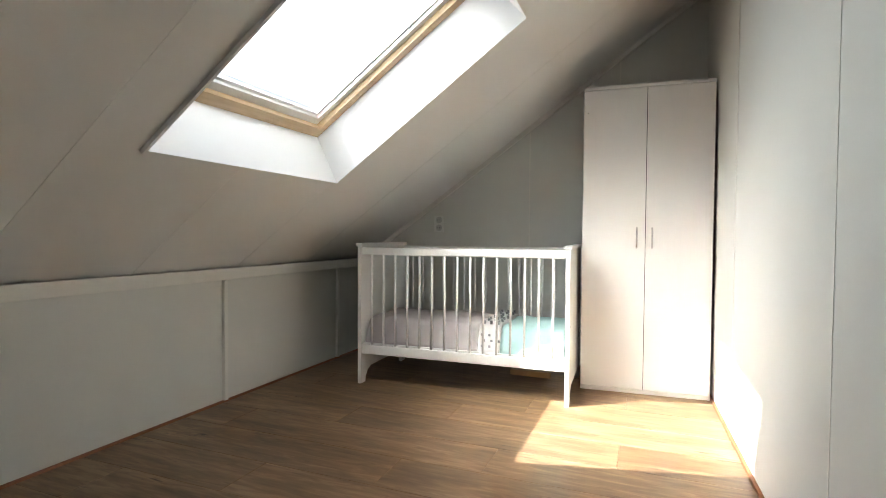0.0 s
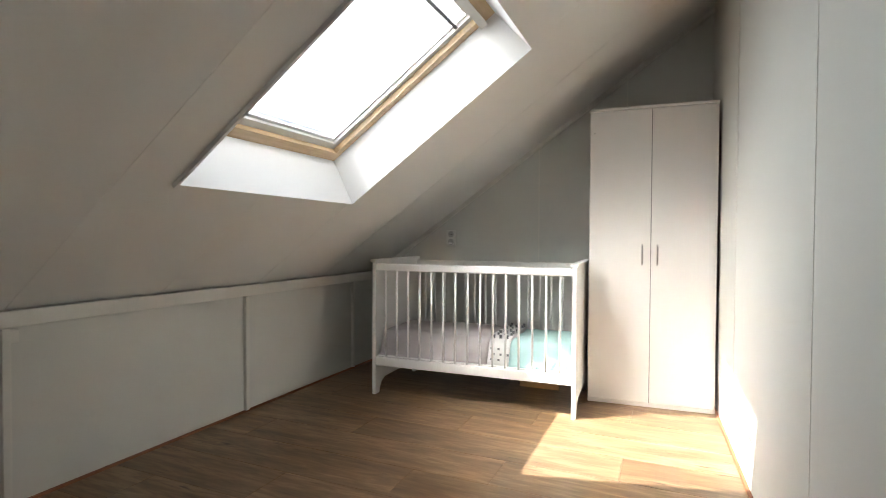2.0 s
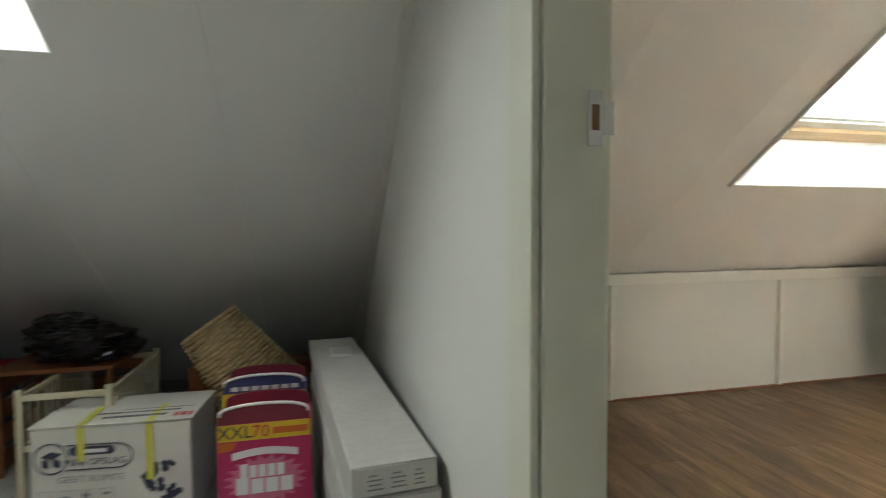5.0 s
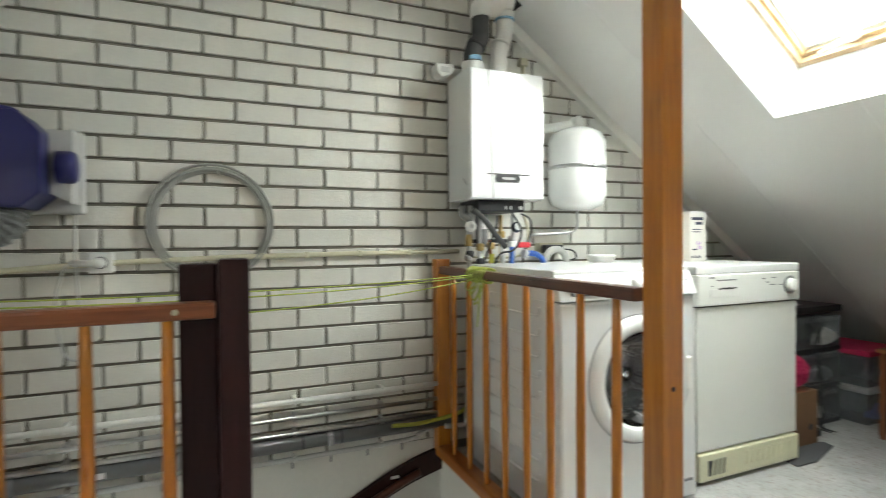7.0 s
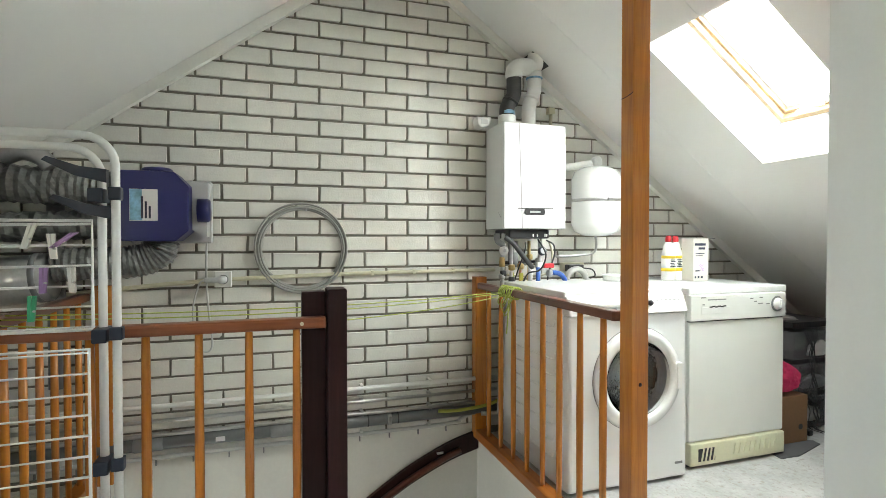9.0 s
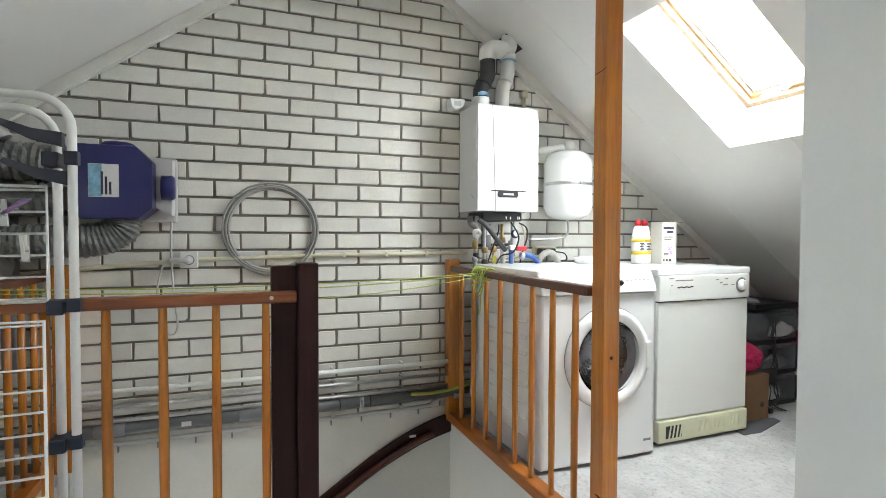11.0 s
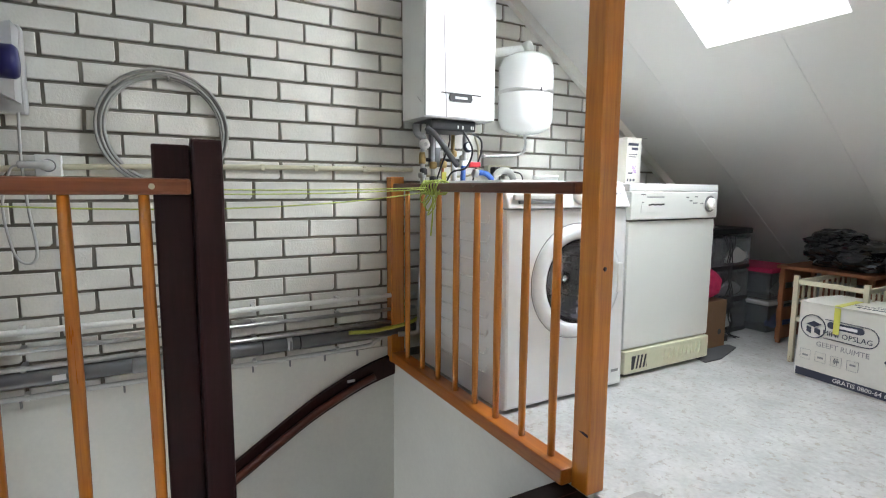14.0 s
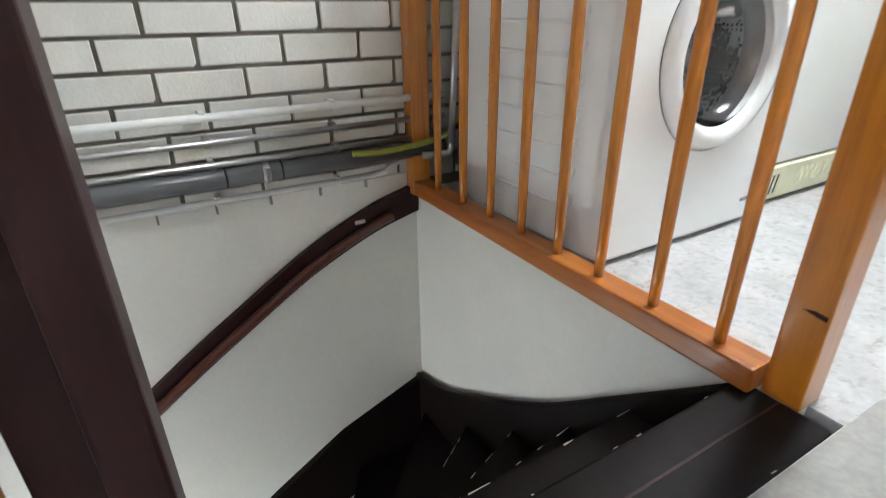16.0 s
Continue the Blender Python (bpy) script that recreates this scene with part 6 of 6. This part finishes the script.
part("lower_bowl", lt([(0.14, 0.0), (0.155, 0.12), (0.15, 0.125), (0.0, 0.125)], (1.70, 3.33, 0.0005), (0, 0, 1), seg=28), M_WICKER, bk)

# cream wooden doll bed frame
st = thing("doll_bed", (1.09, 3.2, 0), "chipped cream wooden doll bed frame with slats", "doll bed")
for x, y in ((0.955, 2.985), (1.235, 2.985), (0.955, 3.55), (1.235, 3.55)):
    part("post", bx(x - 0.011, x + 0.011, y - 0.011, y + 0.011, 0.0005, 0.425, bevel=0.004), M_CREAMWOOD, st)
    part("worn_tip", lt([(0.0115, 0), (0.0115, 0.03), (0.008, 0.036)], (x, y, 0.0008), (0, 0, 1), seg=8), M_TERRA, st)
for y in (2.985, 3.55):
    part("rail", bx(0.966, 1.224, y - 0.007, y + 0.007, 0.385, 0.407, bevel=0.003), M_CREAMWOOD, st)
    part("rail", bx(0.966, 1.224, y - 0.007, y + 0.007, 0.205, 0.227, bevel=0.003), M_CREAMWOOD, st)
for x in (0.955, 1.235):
    part("rail", bx(x - 0.007, x + 0.007, 2.996, 3.539, 0.385, 0.405, bevel=0.003), M_CREAMWOOD, st)
    part("rail", bx(x - 0.007, x + 0.007, 2.996, 3.539, 0.205, 0.225, bevel=0.003), M_CREAMWOOD, st)
    for k in range(9):
        y = 3.05 + 0.055 * k
        part("slat", bx(x - 0.0045, x + 0.0045, y - 0.006, y + 0.006, 0.226, 0.384), M_CREAMWOOD, st)
cr = thing("wooden_crate", (0.98, 3.42, 0), "brown slatted wooden crate under a bin bag", "crate")
for k in range(4):
    z = 0.01 + 0.105 * k
    part("slat", bx(0.80, 1.16, 3.60, 3.612, z, z + 0.07, bevel=0.002), M_TERRA, cr)
    part("slat", bx(0.72, 0.732, 3.28, 3.61, z, z + 0.07, bevel=0.002), M_TERRA, cr)
for x in (0.735, 0.93, 1.13):
    part("upright", bx(x, x + 0.02, 3.26, 3.28, 0.0005, 0.41, bevel=0.002), M_TERRA, cr)
    part("upright", bx(x, x + 0.02, 3.58, 3.60, 0.0005, 0.41, bevel=0.002), M_TERRA, cr)
part("top_board", bx(0.72, 1.16, 3.25, 3.61, 0.41, 0.428, bevel=0.003), M_TERRA, cr)


def lumpy(centre, size, seed, amount, seg=40):
    bm = bmesh.new()
    bmesh.ops.create_icosphere(bm, subdivisions=4, radius=1)
    off = Vector((seed * 3.1, seed * 1.7, seed))
    for v in bm.verts:
        n = v.co.normalized()
        f = noise.noise(n * 2.2 + off) * amount + abs(noise.noise(n * 5.5 + off)) * amount * 0.7 + noise.noise(n * 11 + off) * amount * 0.25
        p = n * (1 + f)
        v.co = Vector(centre) + Vector((p.x * size[0], p.y * size[1], max(p.z, -0.75) * size[2]))
    return bm


bg = thing("bin_bag", (0.99, 3.42, 0.43), "crumpled black plastic bin bag on a crate", "bag")
part("bag", lumpy((1.0, 3.39, 0.50), (0.20, 0.135, 0.085), 2, 0.30), M_BAG, bg)
part("loose_top", lumpy((0.95, 3.37, 0.575), (0.13, 0.09, 0.055), 5, 0.34), M_BAG, bg)

# drawer tower, cloth bundle, file box, lidded boxes, mat
dt = thing("drawer_tower", (0.33, 3.18, 0), "three-drawer clear plastic storage tower with black frame", "drawer unit")
part("lid", bx(0.12, 0.515, 3.000, 3.365, 0.578, 0.612, bevel=0.008), M_BLACK, dt, "black plastic top")
for k in range(3):
    z = 0.028 + 0.186 * k
    part("shelf_frame", bx(0.125, 0.51, 3.004, 3.36, z - 0.024, z - 0.001, bevel=0.003), M_BLACK, dt)
    d = part("drawer", bx(0.13, 0.512, 3.012, 3.352, z, z + 0.158, bevel=0.006), M_CLEARPL, dt, "cloudy clear drawer")
    part("drawer_lip", bx(0.5125, 0.526, 3.05, 3.31, z + 0.134, z + 0.152, bevel=0.004), M_CLEARPL, d)
    part("towel", lumpy((0.505, 3.17 + 0.05 * (k - 1), z + 0.05), (0.016, 0.10, 0.045), k + 7, 0.3), M_LGREY if k != 1 else M_GREYPL, d)
cb_ = thing("cable_tangle", (0.55, 3.08, 0), "tangle of black power cables hanging down the tower", "cable")
tangle = random.Random(17)
for k in range(5):
    y, pts = 3.04 + 0.03 * k, []
    for q in range(13):
        y += tangle.uniform(-0.035, 0.035)
        y = min(3.24, max(3.02, y + 0.25 * (3.10 - y)))
        pts.append((0.534 + 0.004 * k + 0.003 * q * 0.5, y, 0.575 - 0.046 * q))
    pts.append((0.60, y + 0.04, 0.006))
    part("cable", tb(bend(pts, 4), 0.0027, seg=6), M_BLACK, cb_)
part("knot", lumpy((0.562, 3.10, 0.20), (0.014, 0.022, 0.03), 4, 0.5), M_BLACK, cb_)
part("plug", bx(0.56, 0.60, 3.02, 3.05, 0.0008, 0.03, bevel=0.005), M_BLACK, cb_)
pb = thing("cloth_bundle", (0.60, 2.84, 0.25), "bright pink cloth bag on a cardboard file", "bag")
part("bag", lumpy((0.57, 2.83, 0.335), (0.075, 0.12, 0.085), 9, 0.14), M_PINK, pb)
fb = thing("file_box", (0.58, 2.82, 0), "brown cardboard file box with a finger hole", "box")
part("box", bx(0.46, 0.645, 2.70, 2.945, 0.0005, 0.252, bevel=0.003), M_BROWNCARD, fb)
part("finger_hole", lt([(0.015, 0.0), (0.015, 0.0012)], (0.6446, 2.895, 0.085), (1, 0, 0), seg=16), M_BLACK, fb)
for z, lid, lab in ((0.0005, M_LGREY, "clear storage box with a grey lid on the floor"), (0.192, M_PINK, "clear storage box with a bright pink lid")):
    sb = thing("storage_box", (0.42, 3.55, z), lab, "storage box", "lidded storage boxes")
    part("tub", bx(0.22, 0.615, 3.395, 3.70, z, z + 0.160, bevel=0.012), M_CLEARPL, sb)
    part("lid", bx(0.21, 0.625, 3.385, 3.71, z + 0.1605, z + 0.188, bevel=0.008), lid, sb)
    part("towel", lumpy((0.59, 3.55, z + 0.06), (0.02, 0.11, 0.05), 3 + z, 0.3), M_BLUEHOSE if z < 0.1 else M_LGREY, sb)
single("floor_mat", prism(bmesh.new(), [(0.50, 2.66), (0.772, 2.60), (0.775, 2.72), (0.70, 2.965), (0.655, 2.975)], "z", 0.0005, 0.005), M_MATRUG, "dark grey rubber mat corner on the screed", "mat")
tr = thing("folded_cloth", (0.25, 2.78, 0.6), "grey cloth lying over the drawer tower", "cloth")
part("cloth", lumpy((0.36, 3.08, 0.622), (0.10, 0.05, 0.016), 12, 0.3), M_LGREY, tr)
bs = thing("sleeve_basin", (1.75, 3.75, 0), "dark brown storage crate in the shadow", "crate")
part("body", bx(1.35, 1.98, 3.62, 3.80, 0.0005, 0.30, bevel=0.006), M_TERRA, bs)

# worn screed patch beside the post
ragged = random.Random(21)
base = [(1.354, 0.80), (1.42, 0.84), (1.40, 0.95), (1.47, 1.04), (1.45, 1.16), (1.50, 1.26), (1.44, 1.36), (1.46, 1.45), (1.40, 1.49), (1.35, 1.44), (1.3545, 1.37)]
outline = []
for p, q in zip(base, base[1:]):
    for i in range(5):
        j = 0 if p[0] < 1.36 and q[0] < 1.36 else 0.010
        outline.append((max(1.3535, p[0] + (q[0] - p[0]) * i / 5 + ragged.uniform(-j, j)), p[1] + (q[1] - p[1]) * i / 5 + ragged.uniform(-j, j)))
single("floor_patch", prism(bmesh.new(), outline + [base[-1]], "z", 0.0003, 0.0016),
       mat("bare cement patch", (0.33, 0.32, 0.30), 0.85, vary=0.12, scale=20, bump=0.3), "bare grey cement patch in the worn floor paint", "floor patch", kind="structure")

# ---- bedroom ----
mw, uw, vw = frame_at((5.655 + DX, 1.722), (5.696 + DX, 1.030))
wd = thing("wardrobe", mw @ Vector((0.35, 0.2, 0)), "tall white melamine wardrobe with two doors and small metal handles", "wardrobe")
W, HT, DP = 0.694, 1.765, 0.41


def wpart(name, u0, u1, v0, v1, w0, w1, material=M_WARDROBE, bevel=0.0015, parent=None, label=""):
    return part(name, turned(bx(u0, u1, v0, v1, w0, w1, bevel=bevel), mw), material, parent or wd, label)


wpart("side_panel", 0.0, 0.016, 0.018, DP, 0.0, HT - 0.018)
wpart("side_panel", W - 0.016, W, 0.018, DP, 0.0, HT - 0.018)
wpart("top_panel", -0.001, W + 0.001, 0.0, DP, HT - 0.0175, HT)
wpart("back_panel", 0.0165, W - 0.0165, DP - 0.008, DP - 0.001, 0.02, HT - 0.019)
wpart("plinth", 0.0, W, 0.006, 0.0175, 0.0, 0.022)
for u0, u1, hu in ((0.002, 0.3450, 0.300), (0.3485, W - 0.002, 0.382)):
    d = wpart("door", u0, u1, 0.0, 0.0172, 0.026, HT - 0.0205, bevel=0.0018)
    pts = bend([(hu, -0.001, 0.838), (hu, -0.020, 0.848), (hu, -0.027, 0.895), (hu, -0.020, 0.942), (hu, -0.001, 0.952)], 5)
    part("handle", turned(tb(pts, 0.0052, seg=10), mw), M_CHROME, d, "curved brushed metal handle")
# black strip paints the shade in the slit between the doors
wpart("door_gap_shade", 0.3452, 0.3483, 0.004, 0.0165, 0.028, HT - 0.022, M_BLACK, 0)
wpart("screw_hole", 0.024, 0.029, -0.0006, 0.001, 1.615, 1.620, M_BLACK, 0)

mc, uc, vc = frame_at((5.232 + DX, 2.985), (5.282 + DX, 1.735))
cr = thing("baby_crib", mc @ Vector((0.62, 0.33, 0)), "white lacquered wooden baby crib with slatted sides", "crib")
CL, CD, CH = 1.251, 0.655, 0.852


def cpart(name, u0, u1, v0, v1, w0, w1, material=M_CRIB, bevel=0.003, parent=None, label=""):
    return part(name, turned(bx(u0, u1, v0, v1, w0, w1, bevel=bevel), mc), material, parent or cr, label)


for u0 in (0.0, CL - 0.022):
    leg = [(0.0, 0.0005), (0.055, 0.0005), (0.06, 0.03), (0.085, 0.065), (0.13, 0.085), (CD - 0.13, 0.085), (CD - 0.085, 0.065), (CD - 0.06, 0.03), (CD - 0.055, 0.0005), (CD, 0.0005), (CD, CH - 0.02), (0.0, CH - 0.02)]
    bm = bmesh.new()
    prism(bm, leg, "x", u0, u0 + 0.022)
    part("end_panel", turned(bm, mc), M_CRIB, cr)
    cpart("end_cap", u0 - 0.010, u0 + 0.032, -0.012, CD + 0.012, CH - 0.0195, CH, bevel=0.005)
    part("screw_hole", turned(lt([(0.004, 0), (0.004, 0.0008)], (u0 + (-0.0004 if u0 < 0.5 else 0.0216), 0.04, 0.42), (1, 0, 0), seg=8), mc), M_GREYPL, cr)
for v0 in (0.002, CD - 0.026):
    cpart("top_rail", 0.0225, CL - 0.0225, v0, v0 + 0.024, 0.782, 0.826, bevel=0.007)
    cpart("bottom_rail", 0.0225, CL - 0.0225, v0, v0 + 0.024, 0.182, 0.240, bevel=0.007)
    for k in range(15):
        u = 0.088 + 0.0768 * k
        part("bar", turned(tb([(u, v0 + 0.012, 0.236), (u, v0 + 0.012, 0.786)], 0.0068, seg=10), mc), M_CRIB, cr)
cpart("base_board", 0.0225, CL - 0.0225, 0.0265, CD - 0.0265, 0.235, 0.247, bevel=0.002)


def mattress_piece(name, u0, u1, top, seed, material, label):
    """A soft slab with rounded edges and folds, lying in the crib."""
    bm = bmesh.new()
    nu, nv = max(6, int((u1 - u0) / 0.02)), 26
    grid = []
    for i in range(nu + 1):
        rowv = []
        for j in range(nv + 1):
            u, v = u0 + (u1 - u0) * i / nu, 0.034 + (CD - 0.068) * j / nv
            e = min(1, min(j, nv - j) / 4.0)
            w = 0.26 + (top - 0.26) * (1 - (1 - e) ** 2.2) + 0.012 * noise.noise((u * 9 + seed, v * 9, seed)) + 0.007 * noise.noise((u * 26, v * 20 + seed, 1))
            rowv.append(bm.verts.new((u, v, w)))
        grid.append(rowv)
    for i in range(nu):
        for j in range(nv):
            bm.faces.new((grid[i][j], grid[i + 1][j], grid[i + 1][j + 1], grid[i][j + 1])).smooth = True
    edge = [grid[i][0] for i in range(nu + 1)] + [grid[nu][j] for j in range(1, nv + 1)] + [grid[i][nv] for i in range(nu - 1, -1, -1)] + [grid[0][j] for j in range(nv - 1, 0, -1)]
    low = [bm.verts.new((v.co.x, v.co.y, 0.2475)) for v in edge]
    for i in range(len(edge)):
        bm.faces.new((edge[i], edge[(i + 1) % len(edge)], low[(i + 1) % len(edge)], low[i]))
    bm.faces.new(low)
    return turned(bm, mc)


mt = thing("crib_bedding", mc @ Vector((0.6, 0.33, 0.247)), "grey blanket and mint sheet made up on a crib mattress", "bedding")
part("blanket", mattress_piece("blanket", 0.034, 0.74, 0.395, 3, M_SHEET, ""), M_SHEET, mt, "rumpled grey cotton blanket")
pr = part("turnover", mattress_piece("turnover", 0.742, 0.868, 0.402, 5, M_PRINT, ""), M_PRINT, mt, "white cotton strip with small dark motifs")
part("sheet", mattress_piece("sheet", 0.870, CL - 0.032, 0.385, 8, M_MINT, ""), M_MINT, mt, "mint green sheet")
bm = bmesh.new()
rp = random.Random(2)
for i in range(3):
    for j in range(7):
        u, v = 0.762 + 0.04 * i + 0.008 * (j % 2), 0.08 + 0.075 * j
        part("motif", turned(bx(u, u + 0.013, v, v + 0.013, 0.398, 0.4185), mc), M_GREYPL, pr)
    for j in range(3):
        u = 0.762 + 0.042 * i + 0.012 * (j % 2)
        part("motif", turned(bx(u, u + 0.013, 0.0325, 0.0345, 0.275 + 0.032 * j, 0.288 + 0.032 * j), mc), M_GREYPL, pr)
wb = single("wooden_board", bx(5.79 + DX, 5.82 + DX, 1.92, 2.18, 0.0005, 0.034, bevel=0.002), mat("pale raw wood", (0.45, 0.27, 0.13), 0.6, vary=0.1), "pale wooden board lying under the crib", "board")

ds = thing("wall_socket", (6.165 + DX, 2.84, 0.99), "white double earthed wall socket in the end wall", "socket")
part("plate", bx(6.156 + DX, 6.1695 + DX, 2.800, 2.878, 0.925, 1.048, bevel=0.004, seg=3), M_WHITEPL, ds)
for z in (0.958, 1.017):
    part("outlet", lt([(0.0, 0.0003), (0.016, 0.0003), (0.018, 0.0025), (0.023, 0.003), (0.025, 0.0)], (6.156 + DX, 2.839, z), (-1, 0, 0), seg=20), M_LGREY, ds)
    for dy in (-0.008, 0.008):
        part("pin_hole", lt([(0.0035, 0), (0.0035, 0.001)], (6.1555 + DX, 2.839 + dy, z), (-1, 0, 0), seg=8), M_BLACK, ds)

# ---- laminate planks and wall bricks ----


def plank_mesh(w, l):
    bm = bmesh.new()
    c = 0.0012
    lo = [bm.verts.new(p) for p in ((-w / 2, -l / 2, -0.006), (w / 2, -l / 2, -0.006), (w / 2, l / 2, -0.006), (-w / 2, l / 2, -0.006))]
    mi = [bm.verts.new((v.co.x, v.co.y, -c)) for v in lo]
    hi = [bm.verts.new((v.co.x * (1 - 2 * c / w), v.co.y * (1 - 2 * c / l), 0)) for v in lo]
    for a, b in ((lo, mi), (mi, hi)):
        for i in range(4):
            bm.faces.new((a[i], a[(i + 1) % 4], b[(i + 1) % 4], b[i]))
    bm.faces.new(hi)
    return finish("plank", bm, M_LAMINATE)


rng = random.Random(4)
PW, PL = 0.243, 1.285
full = plank_mesh(PW - 0.0008, PL - 0.0008)
x = 2.262 + PW / 2
row = 0
while x < 6.24:
    y = 0.84 - PL * (0.15 + 0.37 * (row % 3) % 1)
    while y < YK:
        y0, y1 = max(y, 0.80), min(y + PL, YK + 0.01)
        if y1 - y0 > 0.05:
            me = full if y1 - y0 > PL - 0.001 else plank_mesh(PW - 0.0008, y1 - y0 - 0.0008)
            ob = new("plank", me)
            ob.parent = bed_floor
            ob.location = (x, (y0 + y1) / 2, 0.0)
        y += PL
    x += PW
    row += 1


def clip(poly, inside, cross):
    out = []
    for i, p in enumerate(poly):
        q = poly[(i + 1) % len(poly)]
        a, b = inside(p), inside(q)
        if a >= 0:
            out.append(p)
        if a * b < 0:
            t = a / (a - b)
            out.append((p[0] + (q[0] - p[0]) * t, p[1] + (q[1] - p[1]) * t))
    return out


def brick_solid(bm, poly, cy, cz, dx=0.0):
    """A brick face of any outline with a small chamfer, from the joint's depth to the wall's face."""
    my = sum(p[0] for p in poly) / len(poly)
    mz = sum(p[1] for p in poly) / len(poly)
    def ring(xx, s):
        return [bm.verts.new((xx + dx, p[0] - cy - s * (1 if p[0] > my else -1), p[1] - cz - s * (1 if p[1] > mz else -1))) for p in poly]
    a, b, c = ring(-0.0112, 0), ring(-0.0025, 0), ring(0.0, 0.0022)
    n = len(poly)
    for lo, hi in ((a, b), (b, c)):
        for i in range(n):
            bm.faces.new((lo[i], lo[(i + 1) % n], hi[(i + 1) % n], hi[i]))
    bm.faces.new(c)


BP, CP, BL, BH = 0.2255, 0.082, 0.2145, 0.0705


def brick_variant(seed):
    r = random.Random(seed)
    w, h = BL / 2, BH / 2
    j = lambda s: r.uniform(-s, s)
    poly = [(-w + j(0.002), -h + j(0.0012)), (w + j(0.002), -h + j(0.0012)), (w + j(0.002), h + j(0.0012)), (-w + j(0.002), h + j(0.0012))]
    if seed % 3 == 0:
        k = r.uniform(0.006, 0.014)
        poly = [poly[0], (poly[1][0] - k, poly[1][1]), (poly[1][0], poly[1][1] + k), poly[2], poly[3]]
    bm = bmesh.new()
    brick_solid(bm, poly, 0, 0, j(0.0008))
    return finish("brick", bm, M_BRICK)


variants = [brick_variant(s) for s in range(9)]
rest = bmesh.new()
count = 0
for k in range(-15, 18):
    z0 = 1.263 + CP * k + (CP - BH) / 2
    zc = z0 + BH / 2
    shift = 0.571 + (0 if k % 2 else BP / 2)
    for m in range(-16, 20):
        yc = shift + BP * (m + 0.5)
        poly = [(yc - BL / 2, z0), (yc + BL / 2, z0), (yc + BL / 2, z0 + BH), (yc - BL / 2, z0 + BH)]
        cut = clip(poly, lambda p: TOPN - SL * p[0] - p[1] + 0.01, None)
        cut = clip(cut, lambda p: TOPS + SLS * p[0] - p[1] + 0.01, None) if len(cut) > 2 else []
        if len(cut) < 3:
            continue
        near = -0.62 < yc < 2.1
        if near and count < 300:
            count += 1
            if cut == poly:
                ob = new("brick", variants[rng.randrange(9)])
            else:
                bm = bmesh.new()
                brick_solid(bm, cut, yc, zc)
                ob = new("brick", finish("brick", bm, M_BRICK))
            ob.location = (0, yc, zc)
            ob.parent = brick_wall
        else:
            brick_solid(rest, cut, 0, 0, rng.uniform(-0.0008, 0.0008))
ob = tagged(new("brickwork", finish("brickwork", rest, M_BRICK)), kind="stuff")
ob.parent = brick_wall
